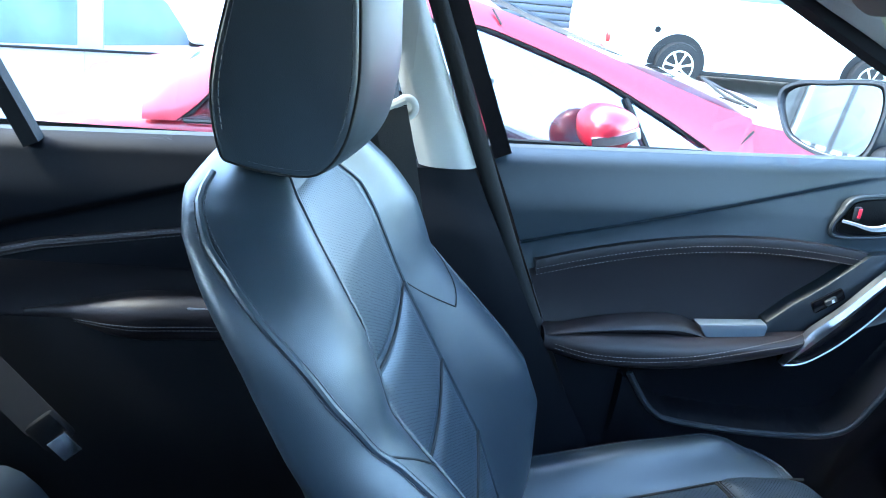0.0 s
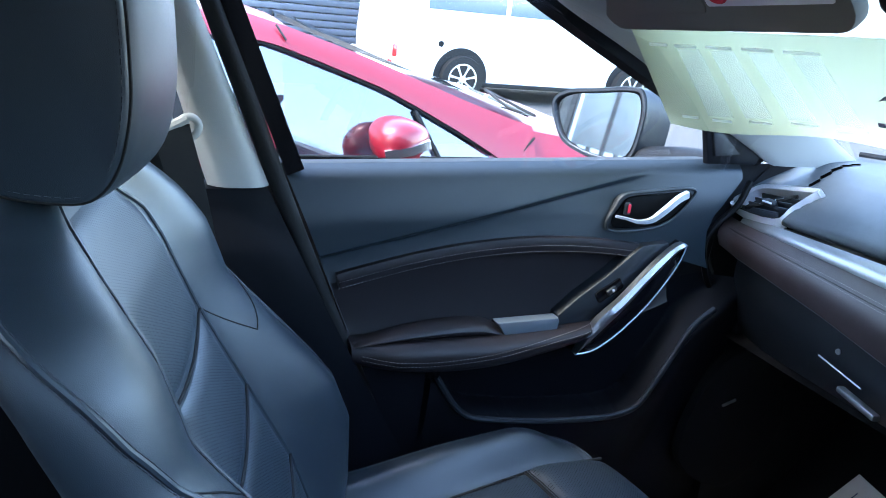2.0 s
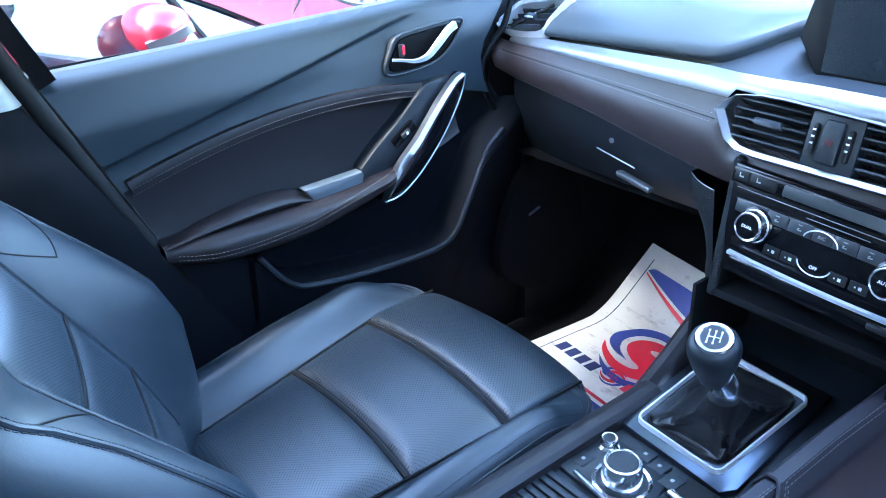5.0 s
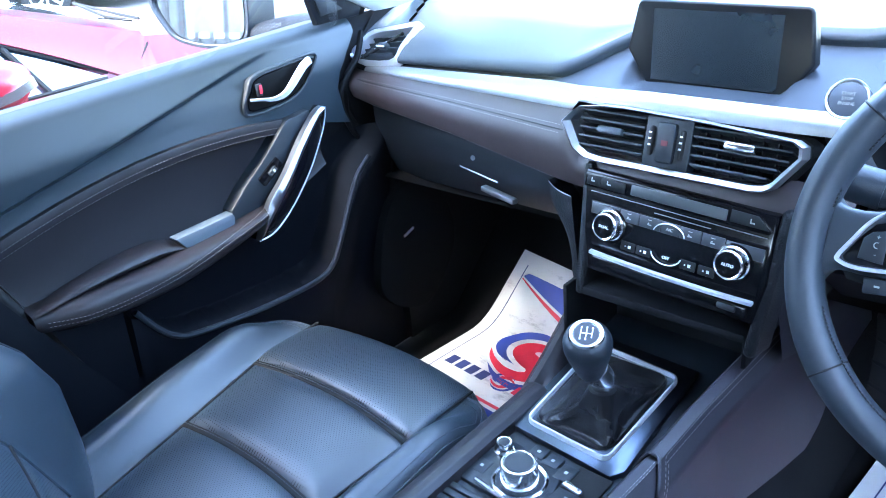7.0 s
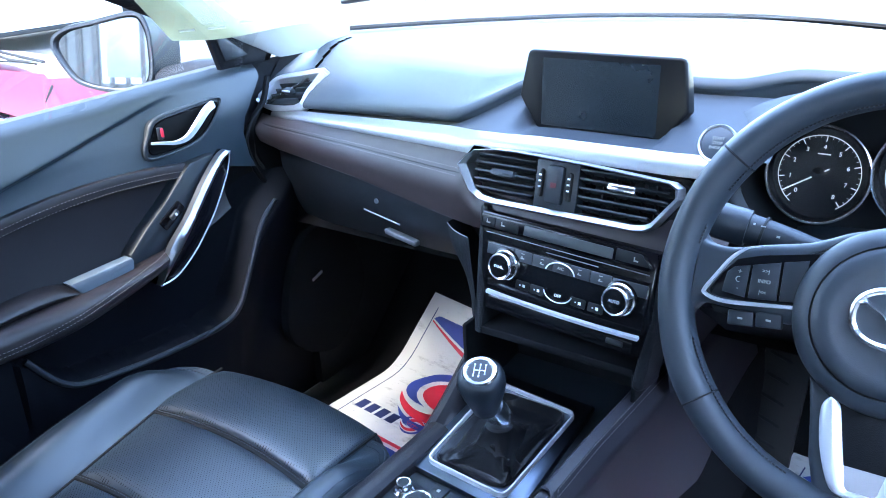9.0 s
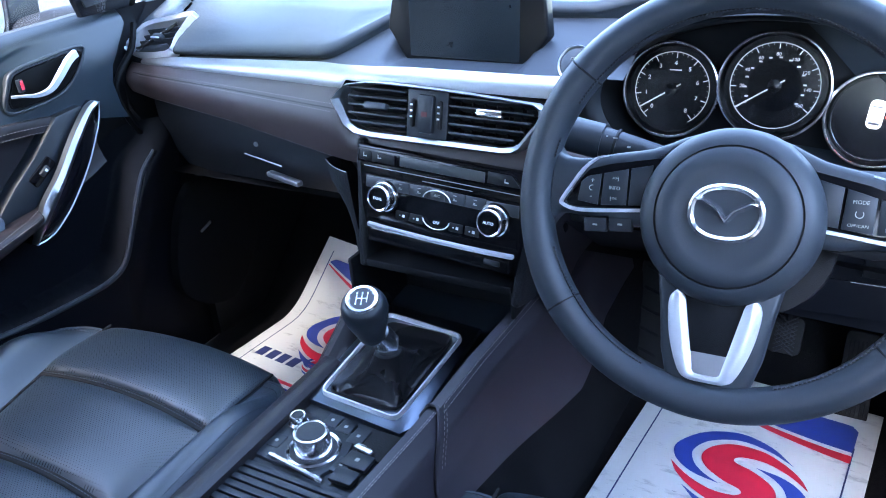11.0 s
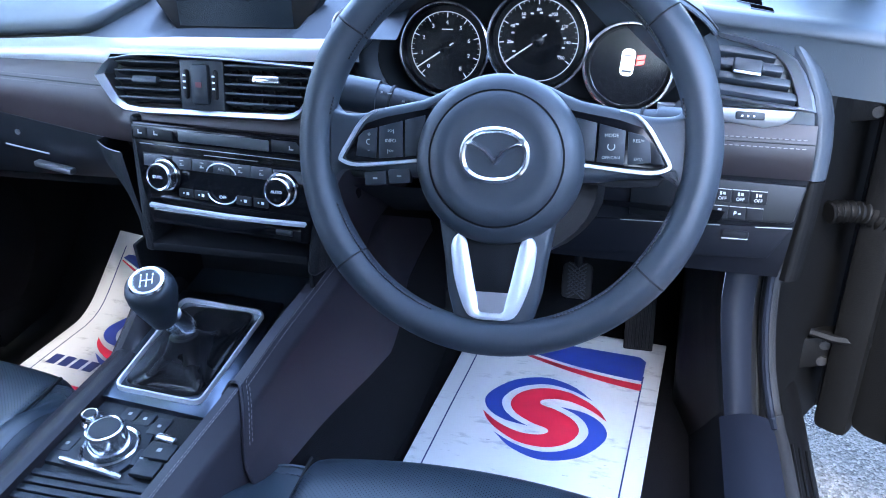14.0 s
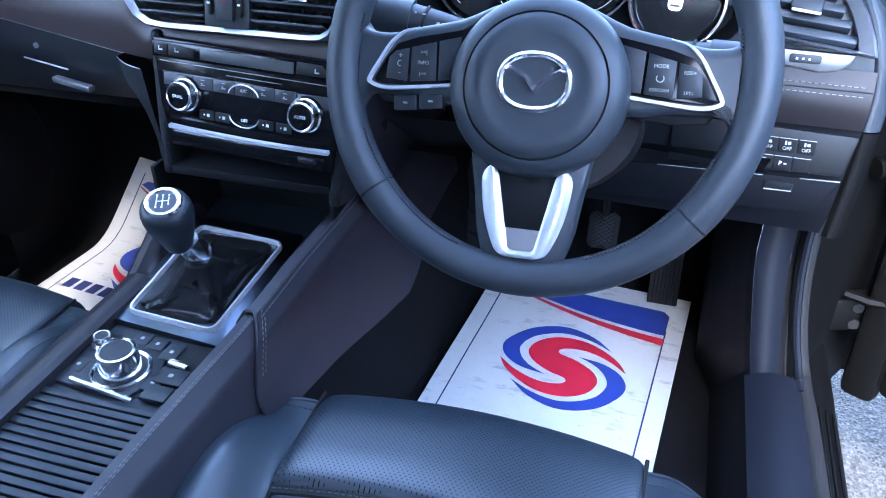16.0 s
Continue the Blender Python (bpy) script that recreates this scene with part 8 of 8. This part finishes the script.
def build_red_car():
    c = thing("red_car", "parked metallic red hatchback with a silver-lined door mirror", "car", group="parked cars")
    X = -1.90
    # side profile in y-z: the body is lofted across x with tumblehome
    def roof(y):
        return lerp(y, [-1.75, -1.53, -1.387, -1.19, -1.10, -0.97, -0.70, -0.33, -0.17, 0.0, 0.175, 0.36, 0.589, 0.75, 1.2, 1.45], [0.52, 0.563, 0.594, 0.642, 0.726, 0.805, 0.95, 0.995, 0.955, 0.907, 0.849, 0.789, 0.721, 0.70, 0.62, 0.50])
    beltz = lambda y: 0.622 + 0.008 * y
    wt_y = [-1.07, -1.03, -0.985, -0.80, -0.65, -0.50, -0.29, -0.22, -0.086, 0.089, 0.20, 0.333, 0.455]
    wt_z = [0.625, 0.640, 0.690, 0.86, 0.922, 0.938, 0.931, 0.920, 0.879, 0.821, 0.772, 0.707, 0.640]
    rings = []
    for y in np.linspace(-1.75, 1.45, 90):
        t = roof(y)
        if -1.12 < y < 0.50:
            t = beltz(y) + 0.012
        elif y >= 0.50:
            t = lerp(y, [0.50, 0.60], [beltz(y) + 0.012, roof(y)]) if y < 0.60 else roof(y)
        end = 0.25 * max(0, abs(y + 0.15) - 1.2)
        b = min(beltz(y), t - 0.012)
        fall = 1.0 if y < -1.12 else 0.0
        half = [(X - end - 0.02, y, -0.12), (X + 0.01 - end, y, 0.20), (X + 0.016 - end, y, 0.45), (X + 0.004 - end, y, b - 0.02), (X - 0.01 - end, y, b), (X - 0.06 - end, y, t - 0.004), (X - 0.30, y, t + 0.02 * (t > 0.66) - 0.04 * fall), (X - 0.85, y, t + 0.035 * (t > 0.66) - 0.13 * fall)]
        rings.append(half + [(2 * (X - 0.85) - x, yy, z) for x, yy, z in reversed(half[:-1])])
    part("body", skin(rings), REDPAINT, c, "metallic red bodywork")
    lean = lambda z: 0.26 * max(0, z - 0.62)
    def frame_side(sg):
        def f(u, v):
            y = -1.16 + 1.76 * u
            lo = max(beltz(y), lerp(y, wt_y, wt_z)) if -1.07 < y < 0.455 else beltz(y)
            hi = max(lo + 0.004, roof(y))
            z = lo + (hi - lo) * v
            x = X - lean(z) - 0.03 * v * v
            return (x if sg > 0 else 2 * (X - 0.85) - x, y, z)
        return sheet(f, np.linspace(0, 1, 60), np.linspace(0, 1, 6))
    for sg in (1, -1):
        part("roof_pillar", solid(frame_side(sg), 0.02), REDPAINT, c, "red roof pillar")
        def win(u, v, sg=sg):
            y = -1.06 + 1.51 * u
            z = beltz(y) + (max(beltz(y) + 0.003, lerp(y, wt_y, wt_z)) - beltz(y)) * v
            x = X - 0.006 - lean(z)
            return (x if sg > 0 else 2 * (X - 0.85) - x, y, z)
        p = part("side_window", sheet(win, np.linspace(0, 1, 40), np.linspace(0, 1, 5)), TINT, c)
        p.visible_shadow = False
    part("roof_panel", solid(sheet(lambda u, v: (X - 0.12 - 1.46 * u, -0.86 + 0.72 * v, roof(-0.86 + 0.72 * v) + 0.035 * math.sin(math.pi * u)), np.linspace(0, 1, 14), np.linspace(0, 1, 12)), 0.02), REDPAINT, c, "red roof")
    rear = sheet(lambda u, v: (X - 0.16 - 1.38 * u, -1.16 + 0.30 * v, roof(-1.16 + 0.30 * v) - 0.004 + 0.03 * math.sin(math.pi * u)), np.linspace(0, 1, 12), np.linspace(0, 1, 8))
    part("rear_window", rear, material("rear_glass", (0.012, 0.015, 0.018), 0.08, coat=1.0), c)
    part("middle_pillar", slab([(-0.52, 0.62), (-0.46, 0.62), (-0.48, 0.955), (-0.53, 0.955)], Matrix(((0, -0.26, 1, X + 0.157), (1, 0, 0, 0), (0, 1, 0.26, 0), (0, 0, 0, 1))), 0.01), RUBBER, c)
    seat_cloth = material("pale_cloth", (0.16, 0.18, 0.20), 0.8)
    for xx in (X - 0.42, X - 1.25):
        part("seat", skin([[(xx + 0.22 * a, -0.42 - 0.25 * (z - 0.2) + 0.06 * bb, z) for a, bb in ((-1, 0), (-0.8, 1), (0.8, 1), (1, 0), (0.8, -1), (-0.8, -1))] for z in (0.1, 0.3, 0.5, 0.62, 0.70)]), seat_cloth, c)
    wheel_m = Matrix.Translation((X - 0.42, 0.06, 0.655)) @ Matrix.Rotation(radians(66), 4, "X")
    part("inner_wheel", tube([wheel_m @ Vector((0.17 * math.cos(a), 0.17 * math.sin(a), 0)) for a in np.linspace(0, 6.2, 40)], 0.014, 8), DARK, c, "dark steering wheel")
    part("inner_dash", box((1.3, 0.30, 0.16), pose(X - 0.85, 0.35, 0.60), 0.04), DARK, c)
    win = [tuple(q) for q in curve([(-1.06, 0.630), (-1.03, 0.640), (-0.985, 0.690), (-0.80, 0.86), (-0.65, 0.922), (-0.50, 0.938), (-0.29, 0.931), (-0.22, 0.920), (-0.086, 0.879), (0.089, 0.821), (0.20, 0.772), (0.333, 0.707), (0.450, 0.645)], 5)]
    part("window_line", tube([(X + 0.008 - 0.26 * max(0, z - 0.62), y, z) for y, z in win], 0.006, 6), RUBBER, c)
    part("belt_line", tube([(X + 0.012, -1.05, 0.618), (X + 0.012, 0.44, 0.632)], 0.006, 6), RUBBER, c)
    part("quarter_bar", tube([(X + 0.008, 0.275, 0.630), (X - 0.03, 0.197, 0.766)], 0.008, 6), RUBBER, c)
    part("door_gap", tube([(X + 0.010, 0.545, 0.60), (X + 0.006, 0.555, 0.655), (X - 0.01, 0.60, 0.70)], 0.004, 6), RUBBER, c)
    part("roof_gap", tube([(X - 0.085, -0.215, 0.978), (X - 0.06, -0.19, 0.94)], 0.003, 6), RUBBER, c)
    # windscreen and wipers
    def ws(u, v):
        y = -0.10 + 0.78 * v
        return (X - 0.17 - 1.36 * u + 0.03 * v, y, roof(y) + 0.055 - 0.02 * abs(2 * u - 1))
    part("windscreen", sheet(ws, np.linspace(0, 1, 12), np.linspace(0, 1, 12)), TINT, c)
    for k in (0.0, 0.045):
        part("wiper", tube([(X - 0.14 - k, 0.66, 0.752 - k * 0.2), (X - 0.25, 0.655 - k, 0.760), (X - 0.48, 0.62, 0.790)], 0.005, 6), RUBBER, c, "black wiper")
    # mirror
    mm = Matrix.Translation((-1.775, 0.107, 0.698)) @ Matrix.Rotation(radians(8), 4, "X")
    def mr(y):
        k = (y + 0.085) / 0.17
        s = max(0.05, math.sin(math.pi * min(1, max(0, k)) ** 0.75) ** 0.5)
        return [mm @ Vector((0.10 * s * math.copysign(abs(math.cos(t)) ** 0.7, math.cos(t)), y, 0.010 + 0.062 * s * math.copysign(abs(math.sin(t)) ** 0.7, math.sin(t)))) for t in np.linspace(0, 2 * math.pi, 24, endpoint=False)]
    k = part("door_mirror", skin([mr(y) for y in np.linspace(-0.085, 0.085, 16)]), REDPAINT, c, "red mirror housing")
    part("mirror_strip", sweep([mm @ Vector((0.085, -0.07, -0.012)), mm @ Vector((0.100, 0.0, -0.006)), mm @ Vector((0.085, 0.06, 0.004))], [(-0.004, -0.014), (0.004, -0.012), (0.004, 0.012), (-0.004, 0.014)]), CHROME, k, "silver indicator strip")
    part("mirror_foot", box((0.10, 0.06, 0.03), mm @ pose(-0.05, 0.03, -0.045), 0.01), REDPAINT, k)
    part("headlamp", box((0.2, 0.25, 0.10), pose(X - 0.10, 1.28, 0.52, 10, 0, 15), 0.04), material("lamp_red", (0.5, 0.03, 0.03), 0.15, coat=1), c)
    for y in (-1.2, 1.0):
        car_wheel(c, X - 0.08, y, 0.05, 0.30)


def build_van():
    v = thing("white_van", "white parked van with silver wheels", "van", group="parked cars")
    X, y0, y1 = -10.0, 2.66, 7.4
    prof = [(y0, -0.05), (y0 - 0.02, 0.5), (y0 + 0.05, 1.5), (y0 + 0.25, 1.85), (y1 - 1.8, 1.85), (y1 - 1.0, 1.0), (y1, 0.8), (y1 + 0.05, -0.05)]
    m = Matrix(((0, 0, 1, X), (1, 0, 0, 0), (0, 1, 0, 0), (0, 0, 0, 1)))
    part("body", slab(prof, m, 1.8, 0.06), WHITEPAINT, v, "white bodywork")
    for a, b in ((3.12, 4.25), (4.32, 5.4)):
        part("window", slab([(a, 0.93), (b, 0.93), (b, 1.55), (a, 1.55)], m @ pose(0, 0, 0.004), 0.01), material("van_glass", (0.10, 0.14, 0.17), 0.06, coat=1), v)
    for yc in (3.66, 6.4):
        arch = [(yc + 0.40 * math.cos(t), 0.06 + 0.40 * math.sin(t)) for t in np.linspace(-0.3, math.pi + 0.3, 18)]
        part("wheel_arch", slab(arch, m @ pose(0, 0, 0.003), 0.06), RUBBER, v, "dark wheel arch")
        car_wheel(v, X + 0.01, yc, 0.045, 0.31)
    part("filler_cap", slab(rrect(0.08, 0.08, 0.035), m @ pose(3.34, 0.49, 0.004), 0.004), DARK, v)
    part("filler_flap", slab(rrect(0.10, 0.10, 0.01), m @ pose(3.17, 0.49, 0.004), 0.004), GREY, v)
    part("tail_lamp", box((0.05, 0.06, 0.16), pose(X, y0 + 0.03, 0.36), 0.015), material("tail_red", (0.6, 0.02, 0.02), 0.2, coat=1), v)
    part("side_moulding", box((0.03, 3.0, 0.06), pose(X + 0.01, 5.2, -0.02), 0.01), RUBBER, v)


def build_white_car():
    w = thing("silver_car", "pale silver parked estate car with dark windows", "car", group="parked cars")
    X = -4.2
    m = Matrix(((0, 0, 1, X), (1, 0, 0, 0), (0, 1, 0, 0), (0, 0, 0, 1)))
    prof = [(-5.2, -0.2), (-5.25, 0.5), (-4.9, 0.98), (-4.2, 1.08), (-2.2, 1.05), (-1.55, 0.82), (-1.05, 0.56), (-0.2, 0.46), (0.05, 0.2), (0.1, -0.2)]
    silver = material("silver_paint", (0.42, 0.44, 0.46), 0.3, metal=0.3, coat=1.0)
    part("body", slab(prof, m, 1.7, 0.05), silver, w, "pale bodywork")
    # mottled pale blue base colour imitates the sky reflected in the glass
    g = material("sky_reflection_window", (0.11, 0.16, 0.20), 0.10, vary=0.6, wide=3)
    part("rear_door_window", slab([(-3.0, 0.44), (-2.052, 0.485), (-2.03, 0.86), (-3.0, 0.86)], m @ pose(0, 0, 0.004), 0.01), g, w)
    part("front_door_window", slab([(-1.912, 0.496), (-1.45, 0.534), (-1.58, 0.742), (-1.72, 0.84), (-1.90, 0.86)], m @ pose(0, 0, 0.004), 0.01), g, w)
    part("door_bar", slab([(-2.046, 0.47), (-1.916, 0.475), (-1.905, 0.88), (-2.024, 0.88)], m @ pose(0, 0, 0.006), 0.006), material("bar_grey", (0.25, 0.27, 0.3), 0.4), w)
    part("sill_trim", box((0.02, 2.0, 0.012), pose(X + 0.008, -2.3, 0.455, 1.5, 0, 0), 0.004), DARK, w)
    part("door_mirror", box((0.12, 0.17, 0.15), pose(X + 0.10, -1.376, 0.625), 0.05, 4), WHITEPAINT, w, "white mirror housing")
    part("mirror_base", box((0.10, 0.15, 0.03), pose(X + 0.08, -1.376, 0.555), 0.01), DARK, w)
    part("door_handle", box((0.02, 0.19, 0.022), pose(X + 0.012, -1.868, 0.35), 0.008), WHITEPAINT, w)
    part("door_seam", tube([(X + 0.002, -2.02, 0.46), (X + 0.002, -2.04, -0.1)], 0.004, 5), GREY, w)
    for y in (-0.75, -4.3):
        car_wheel(w, X - 0.06, y, -0.08, 0.30)


def build_building():
    b = thing("garage_building", "brick building with a dark ribbed roller shutter", "building")
    X = -14.0
    part("wall", box((0.4, 26, 6), pose(X - 0.2, 4, 2.0)), material("pale_render", (0.6, 0.58, 0.54), 0.9, vary=0.1, wide=2), b, "pale wall")
    part("brick_band", box((0.10, 14, 0.6), pose(X + 0.05, 1, 1.55)), material("red_brick", (0.40, 0.13, 0.08), 0.9, vary=0.4, wide=14, grain=0.3, size=30), b, "band of red brick")
    first = None
    sl = material("shutter_grey", (0.09, 0.10, 0.12), 0.5)
    for i in range(22):
        p = part("shutter_slat", box((0.06, 7.0, 0.108), pose(0, 0, 0), 0.02), sl, b) if first is None else new("shutter_slat", first.data)
        first = first or p
        p.parent = b
        p.location = (X + 0.06, 1.0, 1.15 - 0.12 * i)


def build_rear_house():
    """House behind the cars, seen in the door mirror."""
    b = thing("neighbour_house", "grey clad house with white windows behind the cars", "building")
    part("wall", box((15, 0.4, 5.5), pose(-7.5, -11.0, 2.3)), material("grey_cladding", (0.13, 0.12, 0.11), 0.8, vary=0.4, wide=5), b, "dark clad wall")
    batten = box((0.09, 0.06, 5.4), None, 0.01)
    first = part("batten", batten, material("batten_brown", (0.07, 0.06, 0.055), 0.8, vary=0.4, wide=4), b)
    first.location = (-14.8, -10.77, 2.3)
    for i in range(1, 60):
        k = new("batten", first.data)
        k.parent = b
        k.location = (-14.8 + 0.25 * i, -10.77, 2.3)
    for i in range(5):
        x = -12.5 + 2.4 * i
        w = part("window", box((1.3, 0.06, 1.25), pose(x, -10.78, 1.6), 0.01), WHITEPAINT, b, "white framed window")
        for sx in (-0.31, 0.31):
            part("pane", box((0.54, 0.03, 1.08), pose(x + sx, -10.75, 1.6), 0.005), NET, w)


def build_mirror():
    o = thing("door_mirror", "black-backed door mirror with its glass facing the cabin", "mirror")
    # housing opens to the rear, the glass is seen from the seats
    c = Vector((-1.050, 0.283, 0.885))
    m = frame_from(c, (0.953, 0.302, 0.0), (0.30, -0.945, 0.115))
    out = [tuple(q) for q in curve([(-0.136, 0.027), (-0.113, -0.022), (-0.072, -0.056), (0.017, -0.069), (0.096, -0.054), (0.110, 0.024), (0.098, 0.074), (0.066, 0.085), (-0.027, 0.069), (-0.10, 0.055)], 5, True)]
    rings = []
    for k, s in ((0.0, 0.96), (0.006, 1.0), (-0.02, 1.02), (-0.06, 0.93), (-0.09, 0.72), (-0.105, 0.40)):
        rings.append([m @ Vector((x * s + (0.02 if k < -0.05 else 0), y * s, k)) for x, y in out])
    part("housing", skin([[m @ Vector((x * 0.90, y * 0.90, -0.008)) for x, y in out]] + rings), PLASTIC, o, "dark mirror housing")
    part("rim", sweep([m @ Vector((x * 0.955, y * 0.945, 0.005)) for x, y in out], [(-0.005, -0.003), (0.005, -0.003), (0.003, 0.003), (-0.003, 0.003)], up=m.to_3x3() @ Vector((0, 0, 1)), closed=True), PLASTIC, o)
    mg = material("mirror_glass", (0.82, 0.84, 0.86), 0.02, metal=1.0, vary=0.02)
    part("mirror_glass", slab([(x * 0.86, y * 0.86) for x, y in out], m @ pose(0, 0, 0.002), 0.002), mg, o, "mirror glass")
    part("arm", sweep([m @ Vector((0.09, -0.045, -0.04)), Vector((-0.84, 0.33, 0.862)), Vector((-0.735, 0.34, 0.875))], circle(0.035, 12, 0.022)), DARK, o)


def build_front_items():
    # price board hung inside the windscreen
    s = thing("price_board", "translucent price board with clear holder tabs hung in the windscreen", "price board")
    pm = bpy.data.materials.new("translucent_board")
    pm.use_nodes = True
    n, l = pm.node_tree.nodes, pm.node_tree.links
    bs = n["Principled BSDF"]
    bs.inputs["Base Color"].default_value = (0.62, 0.62, 0.46, 1)
    bs.inputs["Roughness"].default_value = 0.35
    tr = n.new("ShaderNodeBsdfTranslucent")
    tr.inputs[0].default_value = (0.50, 0.50, 0.34, 1)
    mx = n.new("ShaderNodeMixShader")
    mx.inputs[0].default_value = 0.65
    l.new(bs.outputs[0], mx.inputs[1])
    l.new(tr.outputs[0], mx.inputs[2])
    see, half = n.new("ShaderNodeBsdfTransparent"), n.new("ShaderNodeMixShader")
    half.inputs[0].default_value = 0.15
    l.new(mx.outputs[0], half.inputs[1])
    l.new(see.outputs[0], half.inputs[2])
    l.new(half.outputs[0], n["Material Output"].inputs[0])
    def see_through(name, front, back, gap=0.0):
        k = bpy.data.materials.new(name)
        k.use_nodes = True
        kn, kl = k.node_tree.nodes, k.node_tree.links
        kn["Principled BSDF"].inputs["Base Color"].default_value = (*front, 1)
        kn["Principled BSDF"].inputs["Roughness"].default_value = 0.4
        kt, kx = kn.new("ShaderNodeBsdfTranslucent"), kn.new("ShaderNodeMixShader")
        kt.inputs[0].default_value = (*back, 1)
        kx.inputs[0].default_value = 0.7
        kl.new(kn["Principled BSDF"].outputs[0], kx.inputs[1])
        kl.new(kt.outputs[0], kx.inputs[2])
        kc, ky = kn.new("ShaderNodeBsdfTransparent"), kn.new("ShaderNodeMixShader")
        ky.inputs[0].default_value = gap
        kl.new(kx.outputs[0], ky.inputs[1])
        kl.new(kc.outputs[0], ky.inputs[2])
        kl.new(ky.outputs[0], kn["Material Output"].inputs[0])
        return k
    clear = see_through("frosted_tab", (0.85, 0.86, 0.80), (0.80, 0.80, 0.74))
    lilac = see_through("price_sheet_paper", (0.50, 0.50, 0.46), (0.40, 0.395, 0.36), 0.65)
    bl, br, tr2, tl = (Vector(q) for q in ((-0.69, 0.18, 0.948), (-0.345, 0.425, 0.970), (-0.235, 0.10, 1.105), (-0.60, 0.02, 1.085)))
    def board_at(u, v, lift=0.0):
        q = (bl * (1 - u) + br * u) * (1 - v) + (tl * (1 - u) + tr2 * u) * v
        nrm = (br - bl).cross(tl - bl).normalized()
        if nrm.y > 0:
            nrm = -nrm
        return q + nrm * (lift + 0.006 * math.sin(u * 9) * (1 - v))
    board = sheet(lambda u, v: board_at(u, v), np.linspace(0, 1, 40), np.linspace(0, 1, 12))
    part("board", solid(board, 0.001), pm, s).visible_shadow = False
    for i, u in enumerate((0.10, 0.215, 0.345, 0.485, 0.635)):
        wd = 0.024 + 0.004 * i
        for v in (0.16, 0.88):
            q = board_at(u, v, 0.004)
            mt = frame_from(q, br - bl, board_at(u, v, 1.0) - q)
            part("tab", box((wd, 0.005, 0.002), mt, 0.0008), clear, s, "clear holder tab").visible_shadow = False
        if i > 0:
            sheet_at = lambda a, b, u=u: board_at(u - 0.045 + 0.09 * a, 0.19 + 0.66 * b, 0.0016)
            part("price_sheet", sheet(sheet_at, np.linspace(0, 1, 8), np.linspace(0, 1, 6)), lilac, s, "grey paper behind the holder tabs").visible_shadow = False
    q = board_at(0.83, 0.46, 0.009)
    mt = frame_from(q, bl - br, q - board_at(0.83, 0.46, 1.0))
    text("price_sign", "£", 0.095, mt, material("violet_print", (0.34, 0.31, 0.40), 0.6), s)
    # sun visor with a warning label
    v = thing("sun_visor", "grey sun visor with a white warning label", "sun visor")
    vm = frame_from((-0.405, -0.060, 1.150), (1, 0.0, 0.06), (0, -0.75, -0.66))
    fabric = material("visor_fabric", (0.17, 0.165, 0.14), 0.85, grain=0.2, size=1200)
    part("pad", slab(rrect(0.40, 0.16, 0.03), vm, 0.016, 0.006), fabric, v)
    part("mirror_flap", slab(rrect(0.16, 0.085, 0.01), vm @ pose(-0.07, -0.012, 0.002), 0.006, 0.003), fabric, v)
    lb = part("warning_label", slab(rrect(0.17, 0.045, 0.004), vm @ pose(0.10, -0.022, 0.0015), 0.001), WHITEMARK, v)
    part("warning_sign", tube([vm @ Vector((0.04 + 0.016 * math.cos(a), -0.022 + 0.016 * math.sin(a), 0.003)) for a in np.linspace(0, 6.28, 24)], 0.0025, 6), RED, lb)
    r = thing("rear_view_mirror", "black interior mirror under the header", "mirror")
    part("housing", box((0.23, 0.035, 0.07), pose(0.005, -0.085, 1.15, -12, 0, 10), 0.02, 4), DARK, r)
    part("stem", tube([(0, -0.07, 1.16), (0, 0.05, 1.19)], 0.012, 8), DARK, r)


def build_yard_wall():
    # unseen wall, added to keep low sky light out of the driver's doorway
    m = material("blocker_wall_skin", (0.11, 0.10, 0.09), 0.9, vary=0.4, wide=3, grain=0.6, size=40)
    tagged(part("wall_blocker", box((0.22, 12.0, 1.75), pose(2.6, -1.5, 0.80), 0.01), m), "unseen plain wall added beside the car to block light", "wall", kind="structure")


build_yard_wall()
build_ground()
build_red_car()
build_van()
build_white_car()
build_building()
build_rear_house()
build_mirror()
build_front_items()
